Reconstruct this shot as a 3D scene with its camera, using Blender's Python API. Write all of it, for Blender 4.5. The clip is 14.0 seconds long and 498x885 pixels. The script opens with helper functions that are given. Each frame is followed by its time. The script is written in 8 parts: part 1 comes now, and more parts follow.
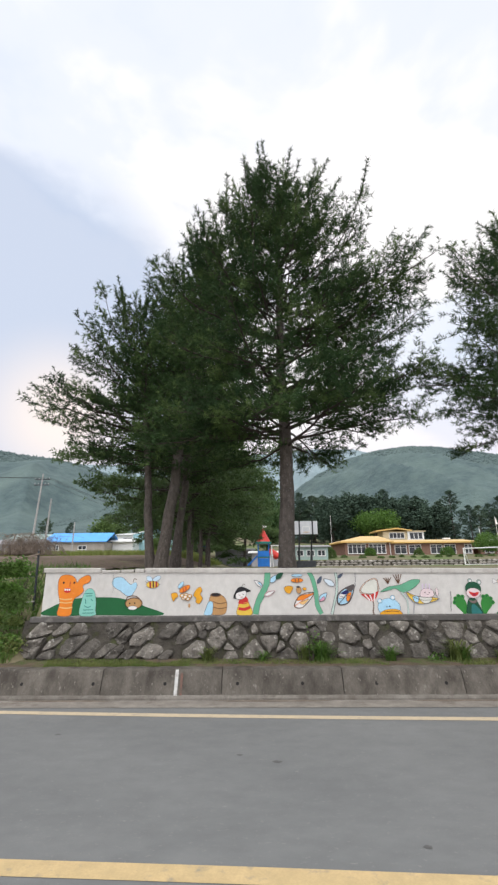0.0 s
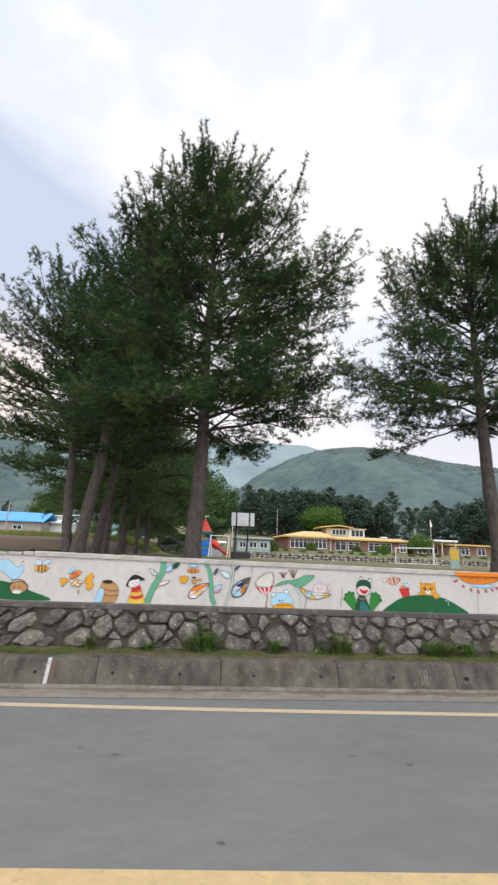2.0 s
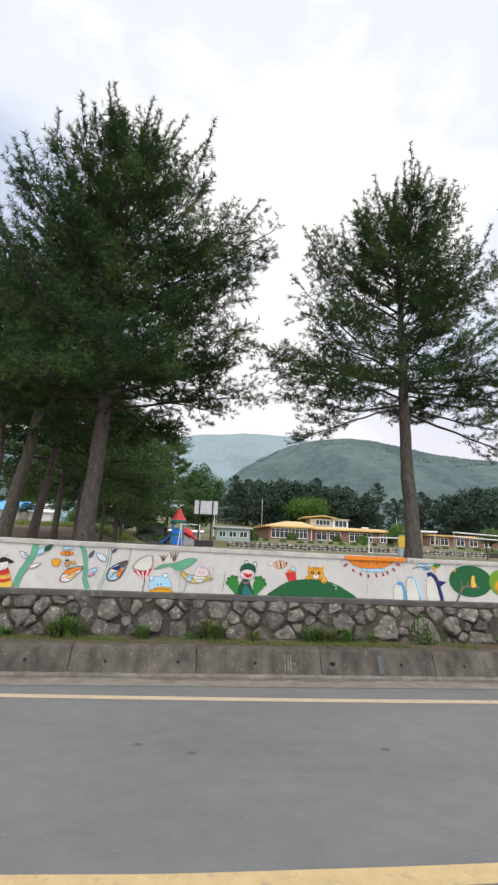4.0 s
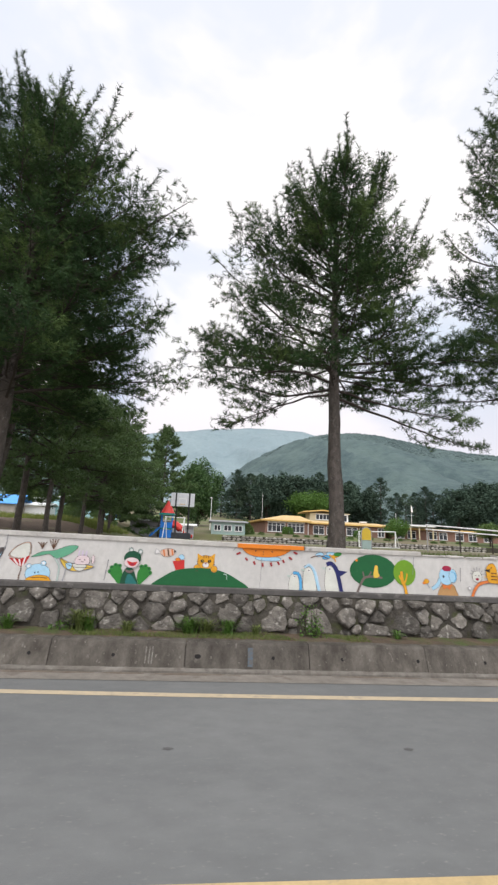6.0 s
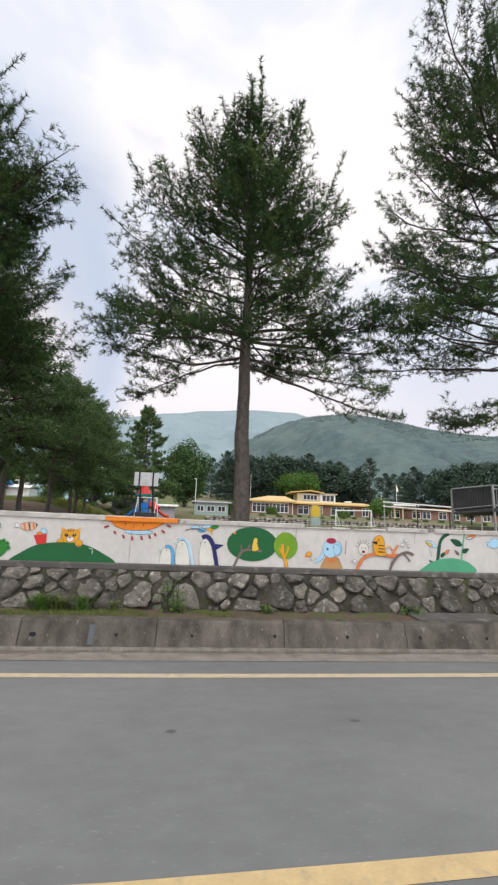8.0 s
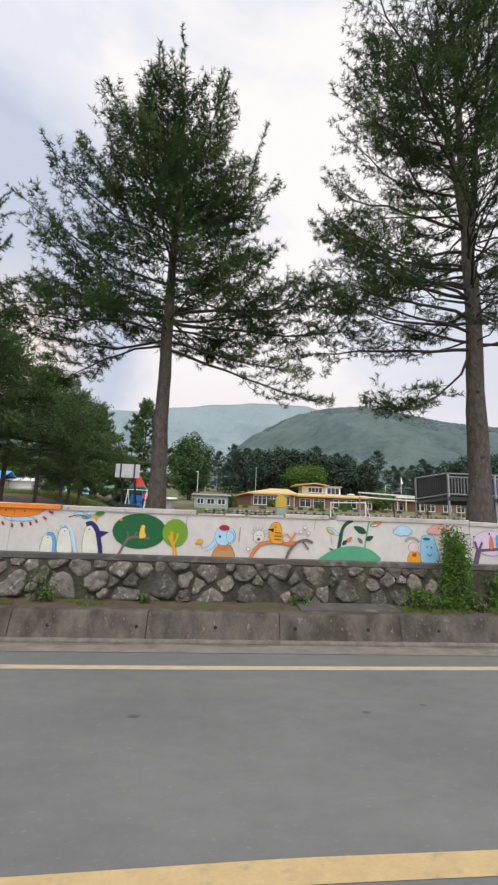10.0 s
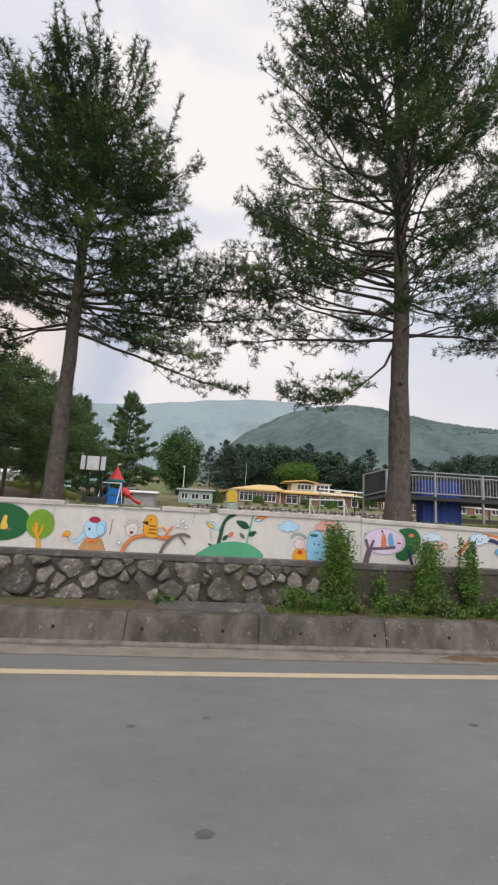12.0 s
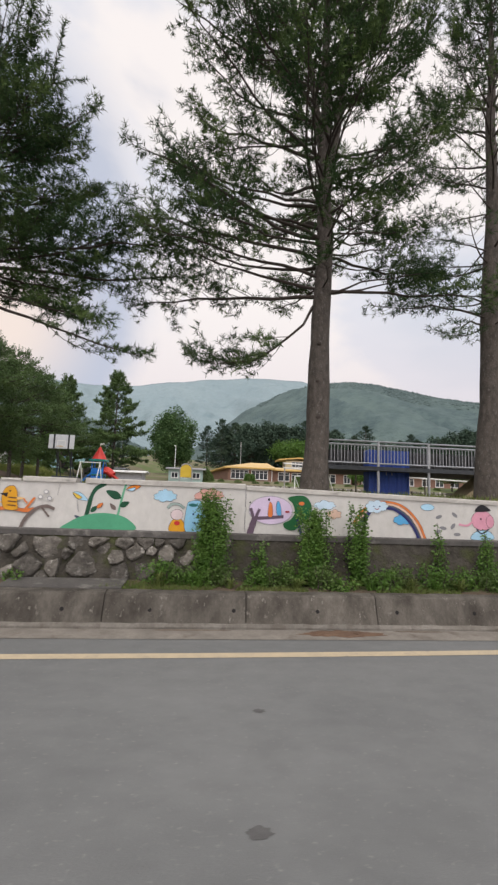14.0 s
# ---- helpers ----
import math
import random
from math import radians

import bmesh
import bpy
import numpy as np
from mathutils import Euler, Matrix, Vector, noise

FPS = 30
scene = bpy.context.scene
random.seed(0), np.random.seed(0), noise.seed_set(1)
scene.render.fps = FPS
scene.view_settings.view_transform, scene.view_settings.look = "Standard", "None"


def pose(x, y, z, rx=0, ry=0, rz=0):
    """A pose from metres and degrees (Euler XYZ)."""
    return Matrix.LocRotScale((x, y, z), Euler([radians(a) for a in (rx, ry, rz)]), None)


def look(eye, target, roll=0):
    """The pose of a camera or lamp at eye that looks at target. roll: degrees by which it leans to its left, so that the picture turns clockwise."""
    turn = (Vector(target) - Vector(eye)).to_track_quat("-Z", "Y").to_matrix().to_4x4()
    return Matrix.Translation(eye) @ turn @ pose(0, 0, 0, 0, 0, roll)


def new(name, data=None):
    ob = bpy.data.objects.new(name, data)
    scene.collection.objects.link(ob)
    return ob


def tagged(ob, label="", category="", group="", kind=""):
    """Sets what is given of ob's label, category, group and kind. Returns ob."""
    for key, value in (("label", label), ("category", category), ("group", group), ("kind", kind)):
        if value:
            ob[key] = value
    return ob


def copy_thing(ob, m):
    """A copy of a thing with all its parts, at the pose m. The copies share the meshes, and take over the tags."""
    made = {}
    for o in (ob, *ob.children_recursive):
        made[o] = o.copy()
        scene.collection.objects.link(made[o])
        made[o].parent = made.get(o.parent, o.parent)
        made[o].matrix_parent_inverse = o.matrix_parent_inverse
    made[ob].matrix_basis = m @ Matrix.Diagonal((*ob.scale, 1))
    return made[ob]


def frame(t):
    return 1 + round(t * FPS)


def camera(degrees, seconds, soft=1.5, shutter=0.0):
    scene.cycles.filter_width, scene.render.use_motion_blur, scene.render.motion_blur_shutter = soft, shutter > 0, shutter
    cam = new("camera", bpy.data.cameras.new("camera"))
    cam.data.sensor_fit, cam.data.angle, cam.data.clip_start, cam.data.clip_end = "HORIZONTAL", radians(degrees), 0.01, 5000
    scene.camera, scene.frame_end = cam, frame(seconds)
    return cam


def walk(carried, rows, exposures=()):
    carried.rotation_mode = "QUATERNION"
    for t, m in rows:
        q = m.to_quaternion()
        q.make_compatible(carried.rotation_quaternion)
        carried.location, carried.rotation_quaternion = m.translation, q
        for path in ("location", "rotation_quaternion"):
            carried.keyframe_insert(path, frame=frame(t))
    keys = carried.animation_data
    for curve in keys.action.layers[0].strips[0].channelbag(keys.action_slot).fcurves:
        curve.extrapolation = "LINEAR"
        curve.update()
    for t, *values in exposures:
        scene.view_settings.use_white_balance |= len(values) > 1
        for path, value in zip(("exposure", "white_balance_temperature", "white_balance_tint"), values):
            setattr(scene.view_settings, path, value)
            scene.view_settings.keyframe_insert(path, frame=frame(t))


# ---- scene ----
cam = camera(60.5, 14.0, soft=2.4, shutter=0.4)
PATH = [
    (0, (0.381, -0.234, 2.005), (0.339, 1.68, 2.584), -0.5),
    (0.5, (0.403, -0.233, 2.024), (0.403, 1.686, 2.589), -0.7),
    (1, (0.607, -0.226, 2.034), (0.622, 1.694, 2.591), -0.3),
    (1.5, (0.931, -0.189, 2.014), (0.983, 1.734, 2.56), -0.4),
    (2, (1.382, -0.119, 2.033), (1.546, 1.8, 2.573), 2.2),
    (2.5, (1.92, -0.125, 2.022), (2.126, 1.792, 2.551), 2.1),
    (3, (2.448, -0.048, 1.997), (2.674, 1.871, 2.512), 2.2),
    (5.5, (5.406, 0.217, 1.959), (5.578, 2.15, 2.445), 2.7),
    (6, (5.965, 0.303, 1.944), (6.144, 2.237, 2.419), 2.6),
    (6.5, (6.553, 0.348, 1.945), (6.737, 2.285, 2.407), 2.0),
    (7, (7.175, 0.454, 1.94), (7.368, 2.396, 2.377), 2.0),
    (7.5, (7.774, 0.505, 1.912), (7.971, 2.451, 2.327), 1.6),
    (8, (8.34, 0.628, 1.881), (8.552, 2.577, 2.274), 2.1),
    (10.3, (10.972, 0.841, 1.838), (11.131, 2.802, 2.198), 2.1),
    (10.5, (11.183, 0.873, 1.861), (11.343, 2.834, 2.22), 2.2),
    (11, (11.728, 0.913, 1.855), (11.894, 2.874, 2.211), 2.3),
    (11.5, (12.28, 0.974, 1.853), (12.449, 2.936, 2.202), 2.8),
    (12, (12.821, 1.11, 1.879), (13.003, 3.072, 2.224), 3.1),
    (12.5, (13.349, 1.235, 1.865), (13.54, 3.198, 2.197), 2.2),
    (13, (13.918, 1.373, 1.834), (14.114, 3.341, 2.128), 2.3),
    (13.5, (14.499, 1.477, 1.813), (14.7, 3.449, 2.081), 2.0),
    (14, (15.038, 1.598, 1.801), (15.225, 3.574, 2.05), 2.1),
]
walk(cam, [(t, look(eye, target, roll)) for t, eye, target, roll in PATH], exposures=[(0.0, 0.28, 6560, 10), (7.5, 0.22, 6620, 11), (10.5, 0.09, 6740, 11.5), (14.0, 0.02, 6860, 13)])

# ---- sky and sun ----
world = bpy.data.worlds.new("sky")
scene.world = world
world.use_nodes = True
wt = world.node_tree
wt.nodes.clear()


def wn(kind, **kw):
    n = wt.nodes.new(kind)
    for k, v in kw.items():
        if k == "operation":
            n.operation = v
        elif k == "blend_type":
            n.blend_type = v
        elif k == "data_type":
            n.data_type = v
    return n


SUN_EL, SUN_AZ = radians(64), radians(200)
sky = wn("ShaderNodeTexSky")
sky.sky_type = "NISHITA"
sky.sun_disc = False
sky.sun_elevation, sky.sun_rotation = SUN_EL, SUN_AZ
sky.air_density, sky.dust_density = 1.0, 2.5
coord = wn("ShaderNodeTexCoord")
# cloud sheets: broad soft noise over the dome, stretched along the horizon
mp = wn("ShaderNodeMapping")
mp.inputs["Location"].default_value = (0.35, 0.2, 0.1)
mp.inputs["Scale"].default_value = (1.0, 1.0, 1.5)
wt.links.new(coord.outputs["Generated"], mp.inputs["Vector"])
cl = wn("ShaderNodeTexNoise")
cl.inputs["Scale"].default_value, cl.inputs["Detail"].default_value, cl.inputs["Roughness"].default_value = 1.5, 6.0, 0.5
cl.inputs["Distortion"].default_value = 0.35
wt.links.new(mp.outputs["Vector"], cl.inputs["Vector"])
ramp = wn("ShaderNodeValToRGB")
ramp.color_ramp.interpolation = "EASE"
ramp.color_ramp.elements[0].position, ramp.color_ramp.elements[0].color = 0.36, (0.69, 0.76, 0.87, 1)
ramp.color_ramp.elements[1].position, ramp.color_ramp.elements[1].color = 0.55, (1.0, 0.98, 0.985, 1)
e = ramp.color_ramp.elements.new(0.48)
e.color = (0.80, 0.84, 0.93, 1)
wt.links.new(cl.outputs["Fac"], ramp.inputs["Fac"])
# the cloud thins out behind the road, where the sun stands
sep = wn("ShaderNodeSeparateXYZ")
wt.links.new(coord.outputs["Generated"], sep.inputs["Vector"])
back = wn("ShaderNodeMapRange")
back.interpolation_type = "SMOOTHSTEP"
back.inputs["From Min"].default_value, back.inputs["From Max"].default_value = 0.25, -0.7
back.inputs["To Min"].default_value, back.inputs["To Max"].default_value = 1.0, 2.3
wt.links.new(sep.outputs["Y"], back.inputs["Value"])
# a dull lilac band low over the hills
low = wn("ShaderNodeMapRange")
low.inputs["From Min"].default_value, low.inputs["From Max"].default_value = 0.12, 0.42
low.inputs["To Min"].default_value, low.inputs["To Max"].default_value = 0.8, 0.0
wt.links.new(sep.outputs["Z"], low.inputs["Value"])
warm = wn("ShaderNodeMix", data_type="RGBA")
warm.inputs["B"].default_value = (0.80, 0.745, 0.80, 1)
wt.links.new(low.outputs["Result"], warm.inputs["Factor"])
wt.links.new(ramp.outputs["Color"], warm.inputs["A"])
# a blue-grey cloud bank over the hills beyond the farm houses, with ragged edges
nearbank = wn("ShaderNodeVectorMath", operation="DISTANCE")
nearbank.inputs[1].default_value = (-0.50, 0.74, 0.44)
wt.links.new(coord.outputs["Generated"], nearbank.inputs[0])
ragged = wn("ShaderNodeMath", operation="MULTIPLY_ADD")
ragged.inputs[1].default_value = -0.95
wt.links.new(cl.outputs["Fac"], ragged.inputs[0])
wt.links.new(nearbank.outputs["Value"], ragged.inputs[2])
bankfac = wn("ShaderNodeMapRange")
bankfac.interpolation_type = "SMOOTHSTEP"
bankfac.inputs["From Min"].default_value, bankfac.inputs["From Max"].default_value = -0.07, -0.20
bankfac.inputs["To Max"].default_value = 0.8
wt.links.new(ragged.outputs["Value"], bankfac.inputs["Value"])
bank = wn("ShaderNodeMix", data_type="RGBA")
bank.inputs["B"].default_value = (0.47, 0.56, 0.73, 1)
wt.links.new(bankfac.outputs["Result"], bank.inputs["Factor"])
wt.links.new(warm.outputs["Result"], bank.inputs["A"])
# a peach-coloured break in the cloud just over the ridge
nearglow = wn("ShaderNodeVectorMath", operation="DISTANCE")
nearglow.inputs[1].default_value = (-0.42, 0.85, 0.32)
wt.links.new(coord.outputs["Generated"], nearglow.inputs[0])
glowfac = wn("ShaderNodeMapRange")
glowfac.interpolation_type = "SMOOTHSTEP"
glowfac.inputs["From Min"].default_value, glowfac.inputs["From Max"].default_value = 0.22, 0.02
glowfac.inputs["To Max"].default_value = 0.9
wt.links.new(nearglow.outputs["Value"], glowfac.inputs["Value"])
peach = wn("ShaderNodeMix", data_type="RGBA")
peach.inputs["B"].default_value = (1.0, 0.88, 0.80, 1)
wt.links.new(glowfac.outputs["Result"], peach.inputs["Factor"])
wt.links.new(bank.outputs["Result"], peach.inputs["A"])
skymix = wn("ShaderNodeMix", data_type="RGBA")
skymix.inputs["Factor"].default_value = 0.9
bright = wn("ShaderNodeVectorMath", operation="SCALE")
wt.links.new(peach.outputs["Result"], bright.inputs[0])
wt.links.new(back.outputs["Result"], bright.inputs["Scale"])
skyscale = wn("ShaderNodeVectorMath", operation="SCALE")
skyscale.inputs["Scale"].default_value = 0.1
wt.links.new(sky.outputs["Color"], skyscale.inputs[0])
wt.links.new(skyscale.outputs["Vector"], skymix.inputs["A"])
wt.links.new(bright.outputs["Vector"], skymix.inputs["B"])
bg = wn("ShaderNodeBackground")
bg.inputs["Strength"].default_value = 1.0
wo = wn("ShaderNodeOutputWorld")
wt.links.new(skymix.outputs["Result"], bg.inputs["Color"])
wt.links.new(bg.outputs["Background"], wo.inputs["Surface"])

sun = new("sun", bpy.data.lights.new("sun", "SUN"))
sun.data.energy, sun.data.angle, sun.data.color = 1.2, radians(40), (1.0, 0.96, 0.9)
sun.matrix_world = look((0, 0, 0), (-math.sin(SUN_AZ) * math.cos(SUN_EL), -math.cos(SUN_AZ) * math.cos(SUN_EL), -math.sin(SUN_EL)))
sun.location = (-20, -40, 60)


# ---- materials ----
def material(name, base, other=None, scale=4.0, detail=6.0, rough=0.85, metal=0.0, bump=0.0, bump_scale=40.0, spots=None, spot_scale=1.0,
             spot_at=(0.55, 0.75), stretch=(1, 1, 1), each=0.0, translucent=0.0, spec=0.3, island=0.0):
    """Base colour varied by two noises, with optional stains, relief, and a shade of its own for each object."""
    m = bpy.data.materials.new(name)
    m.use_nodes = True
    t = m.node_tree
    t.nodes.clear()
    out, b = t.nodes.new("ShaderNodeOutputMaterial"), t.nodes.new("ShaderNodeBsdfPrincipled")
    t.links.new(b.outputs["BSDF"], out.inputs["Surface"])
    b.inputs["Roughness"].default_value, b.inputs["Metallic"].default_value = rough, metal
    b.inputs["Specular IOR Level"].default_value = spec
    co, mp = t.nodes.new("ShaderNodeTexCoord"), t.nodes.new("ShaderNodeMapping")
    mp.inputs["Scale"].default_value = stretch
    if each:
        shift, own = t.nodes.new("ShaderNodeVectorMath"), t.nodes.new("ShaderNodeObjectInfo")
        shift.operation = "MULTIPLY_ADD"
        shift.inputs[1].default_value = (37.0, 11.0, 23.0)
        t.links.new(own.outputs["Random"], shift.inputs[0])
        t.links.new(co.outputs["Object"], shift.inputs[2])
        t.links.new(shift.outputs["Vector"], mp.inputs["Vector"])
    else:
        t.links.new(co.outputs["Object"], mp.inputs["Vector"])

    def noise_at(s, d=detail, r=0.6):
        n = t.nodes.new("ShaderNodeTexNoise")
        n.inputs["Scale"].default_value, n.inputs["Detail"].default_value, n.inputs["Roughness"].default_value = s, d, r
        t.links.new(mp.outputs["Vector"], n.inputs["Vector"])
        return n

    def mixed(fac, a, c):
        x = t.nodes.new("ShaderNodeMix")
        x.data_type = "RGBA"
        for s, v in (("Factor", fac), ("A", a), ("B", c)):
            if isinstance(v, (int, float)):
                x.inputs[s].default_value = v
            elif isinstance(v, tuple):
                x.inputs[s].default_value = (*v[:3], 1)
            else:
                t.links.new(v, x.inputs[s])
        return x.outputs["Result"]

    def ranged(v, lo, hi, a=0.0, c=1.0):
        x = t.nodes.new("ShaderNodeMapRange")
        x.inputs["From Min"].default_value, x.inputs["From Max"].default_value = lo, hi
        x.inputs["To Min"].default_value, x.inputs["To Max"].default_value = a, c
        t.links.new(v, x.inputs["Value"])
        return x.outputs["Result"]

    other = other or tuple(0.8 * c for c in base)
    col = mixed(ranged(noise_at(scale).outputs["Fac"], 0.35, 0.65), base, other)
    fine = noise_at(scale * 9, 3)
    col = mixed(ranged(fine.outputs["Fac"], 0.3, 0.7, 0.0, 0.35), col, tuple(0.72 * c for c in other))
    if spots:
        col = mixed(ranged(noise_at(spot_scale, 5, 0.65).outputs["Fac"], *spot_at), col, spots)
    if each:
        info = t.nodes.new("ShaderNodeObjectInfo")
        hs = t.nodes.new("ShaderNodeHueSaturation")
        t.links.new(ranged(info.outputs["Random"], 0, 1, 1 - each, 1 + each), hs.inputs["Value"])
        t.links.new(col, hs.inputs["Color"])
        col = hs.outputs["Color"]
    if island:
        geo = t.nodes.new("ShaderNodeNewGeometry")
        hv = t.nodes.new("ShaderNodeHueSaturation")
        t.links.new(ranged(geo.outputs["Random Per Island"], 0, 1, 1 - island, 1 + island), hv.inputs["Value"])
        t.links.new(col, hv.inputs["Color"])
        col = hv.outputs["Color"]
    t.links.new(col, b.inputs["Base Color"])
    if bump:
        bp = t.nodes.new("ShaderNodeBump")
        bp.inputs["Strength"].default_value, bp.inputs["Distance"].default_value = 0.9, bump
        t.links.new(noise_at(bump_scale, 5).outputs["Fac"], bp.inputs["Height"])
        t.links.new(bp.outputs["Normal"], b.inputs["Normal"])
    if translucent:
        tr, mx = t.nodes.new("ShaderNodeBsdfTranslucent"), t.nodes.new("ShaderNodeMixShader")
        mx.inputs["Fac"].default_value = translucent
        t.links.new(col, tr.inputs["Color"])
        t.links.new(b.outputs["BSDF"], mx.inputs[1])
        t.links.new(tr.outputs["BSDF"], mx.inputs[2])
        t.links.new(mx.outputs["Shader"], out.inputs["Surface"])
    return m


ASPHALT = material("asphalt", (0.167, 0.170, 0.165), (0.134, 0.137, 0.134), 0.6, 10, 0.9, bump=0.004, bump_scale=90, spots=(0.225, 0.222, 0.208), spot_scale=30, spot_at=(0.60, 0.75), stretch=(0.6, 1, 1))
PATCH = material("asphalt_patch", (0.105, 0.103, 0.100), (0.085, 0.083, 0.08), 14, bump=0.004, bump_scale=90)
LINE = material("road_paint", (0.53, 0.39, 0.20), (0.44, 0.33, 0.17), 6, rough=0.85, spots=(0.27, 0.23, 0.16), spot_scale=9, spot_at=(0.57, 0.75))
EDGELINE = material("edge_paint", (0.50, 0.405, 0.27), (0.42, 0.35, 0.245), 6, rough=0.8, spots=(0.26, 0.23, 0.19), spot_scale=7, spot_at=(0.56, 0.75))
DUST = material("gutter_dust", (0.245, 0.222, 0.19), (0.165, 0.148, 0.127), 3.5, 9, 0.95, bump=0.006, bump_scale=60, spots=(0.12, 0.10, 0.082), spot_scale=2.2, spot_at=(0.56, 0.7))
KERB = material("kerb_concrete", (0.125, 0.113, 0.095), (0.045, 0.039, 0.032), 4.0, 12, 0.95, bump=0.016, bump_scale=26, spots=(0.21, 0.195, 0.168), spot_scale=16, spot_at=(0.60, 0.74), each=0.12, stretch=(1.1, 1, 0.5))
KERB_TOE = material("kerb_toe_concrete", (0.200, 0.185, 0.162), (0.115, 0.103, 0.087), 3.0, 9, 0.95, bump=0.008, bump_scale=40, spots=(0.10, 0.088, 0.074), spot_scale=5, spot_at=(0.52, 0.68), each=0.1)
PALE_DRIP = material("lime_drip", (0.24, 0.23, 0.205), (0.11, 0.10, 0.085), 18, rough=0.9)
HOLE_SHADE = material("hole_shade_dark", (0.012, 0.011, 0.010))
BAND = material("wall_footing", (0.105, 0.098, 0.090), (0.066, 0.062, 0.058), 2.2, 8, 0.95, bump=0.01, bump_scale=30, spots=(0.2, 0.19, 0.17), spot_scale=4)
MORTAR = material("mortar", (0.072, 0.064, 0.052), (0.026, 0.023, 0.018), 6, 9, 0.95, bump=0.05, bump_scale=14, spots=(0.050, 0.055, 0.022), spot_scale=3, spot_at=(0.5, 0.65))
STONE = material("field_stone", (0.175, 0.160, 0.138), (0.068, 0.061, 0.052), 6.0, 11, 0.95, bump=0.06, bump_scale=18, spots=(0.32, 0.305, 0.27), spot_scale=11, spot_at=(0.56, 0.70), each=0.42)
PLASTER = material("white_wall_paint", (0.53, 0.515, 0.48), (0.475, 0.46, 0.43), 1.2, 8, 0.85, bump=0.006, bump_scale=50, spots=(0.36, 0.335, 0.295), spot_scale=2.6, spot_at=(0.58, 0.85), stretch=(1, 1, 0.6))
COPING = material("coping_concrete", (0.50, 0.48, 0.44), (0.36, 0.34, 0.31), 2.0, 8, 0.9, bump=0.006, bump_scale=40, spots=(0.2, 0.19, 0.17), spot_scale=5, spot_at=(0.6, 0.75))
SOIL = material("bare_soil", (0.125, 0.088, 0.058), (0.075, 0.056, 0.040), 5, 9, 0.95, bump=0.05, bump_scale=16, spots=(0.062, 0.085, 0.024), spot_scale=1.6, spot_at=(0.51, 0.66))
PLOUGH = material("ploughed_soil", (0.150, 0.110, 0.080), (0.105, 0.077, 0.057), 2.0, 9, 0.95, bump=0.05, bump_scale=8)
GROUND = material("meadow_ground", (0.14, 0.128, 0.074), (0.17, 0.135, 0.09), 0.12, 10, 0.95, bump=0.03, bump_scale=6, spots=(0.095, 0.125, 0.04), spot_scale=0.06, spot_at=(0.45, 0.6))
GRASS = material("grass_blades", (0.085, 0.135, 0.030), (0.15, 0.17, 0.050), 3, rough=0.7, translucent=0.25)
LEAF = material("shrub_leaves", (0.058, 0.138, 0.021), (0.112, 0.205, 0.040), 4, rough=0.55, translucent=0.3)
TREE_LEAF = material("tree_leaves", (0.040, 0.090, 0.030), (0.066, 0.128, 0.040), 0.5, rough=0.6, translucent=0.2, spots=(0.085, 0.15, 0.045), spot_scale=0.35, spot_at=(0.52, 0.68))
FIELDGRASS = material("field_grass", (0.13, 0.18, 0.035), (0.20, 0.22, 0.06), 0.8, rough=0.7, translucent=0.25)
WEED = material("weed_leaves", (0.068, 0.122, 0.030), (0.110, 0.170, 0.046), 4, rough=0.6, translucent=0.25)
# pale spots: yellow-green needle patches, brightened to paint highlights on lit tufts
NEEDLE = material("pine_needles", (0.022, 0.048, 0.021), (0.042, 0.078, 0.026), 0.6, 5, 0.8, spots=(0.125, 0.185, 0.058), spot_scale=1.1, spot_at=(0.50, 0.68), translucent=0.15, spec=0.12)
NEEDLE_FAR = material("soft_needles", (0.060, 0.112, 0.036), (0.098, 0.156, 0.050), 0.5, 5, 0.6, translucent=0.18)
# paler, bluer needles: the haze before the school wood is in these colours
HAZED_BELT = material("hazed_wood_needles", (0.044, 0.072, 0.054), (0.062, 0.094, 0.066), 0.3, 5, 0.9, each=0.18, spec=0.05)
HAZED_BELT_SOFT = material("hazed_wood_soft_needles", (0.054, 0.084, 0.058), (0.076, 0.110, 0.070), 0.3, 5, 0.9, each=0.18, spec=0.05)
BARK = material("pine_bark", (0.115, 0.098, 0.084), (0.050, 0.042, 0.036), 11, 8, 0.95, bump=0.05, bump_scale=17, stretch=(1, 1, 0.5), spots=(0.185, 0.170, 0.152), spot_scale=22, spot_at=(0.54, 0.74))
LIMB = material("limb_bark", (0.060, 0.047, 0.039), (0.040, 0.032, 0.027), 8, rough=0.95)
# forest green greyed with blue: air haze is mixed into slope and crown colours
HAZED_WOODS = material("hazed_wooded_slope", (0.095, 0.136, 0.130), (0.054, 0.083, 0.086), 0.085, 10, 0.95, bump=2.2, bump_scale=0.16, spots=(0.102, 0.142, 0.130), spot_scale=0.014, spot_at=(0.46, 0.68))
HAZED_CROWNS = material("hazed_woodland_crowns", (0.074, 0.106, 0.107), (0.092, 0.130, 0.122), 0.02, 6, 0.95, island=0.10)
# pale blue base: distance haze is put into the far ridge's colour
HAZED_FAR_WOODS = material("hazed_distant_slope", (0.185, 0.245, 0.262), (0.215, 0.275, 0.288), 0.010, 10, 0.95, bump=4.0, bump_scale=0.05, spots=(0.155, 0.212, 0.228), spot_scale=0.02, spot_at=(0.5, 0.7))
BRICK_WALL = material("brown_brick", (0.25, 0.145, 0.105), (0.20, 0.115, 0.085), 0.8, 8, 0.9, bump=0.01, bump_scale=8)
FASCIA = material("ochre_fascia", (0.62, 0.40, 0.13), (0.56, 0.36, 0.12), 0.6, rough=0.6)
ROOFTOP = material("ochre_roof", (0.62, 0.44, 0.20), (0.55, 0.38, 0.17), 0.5, rough=0.7)
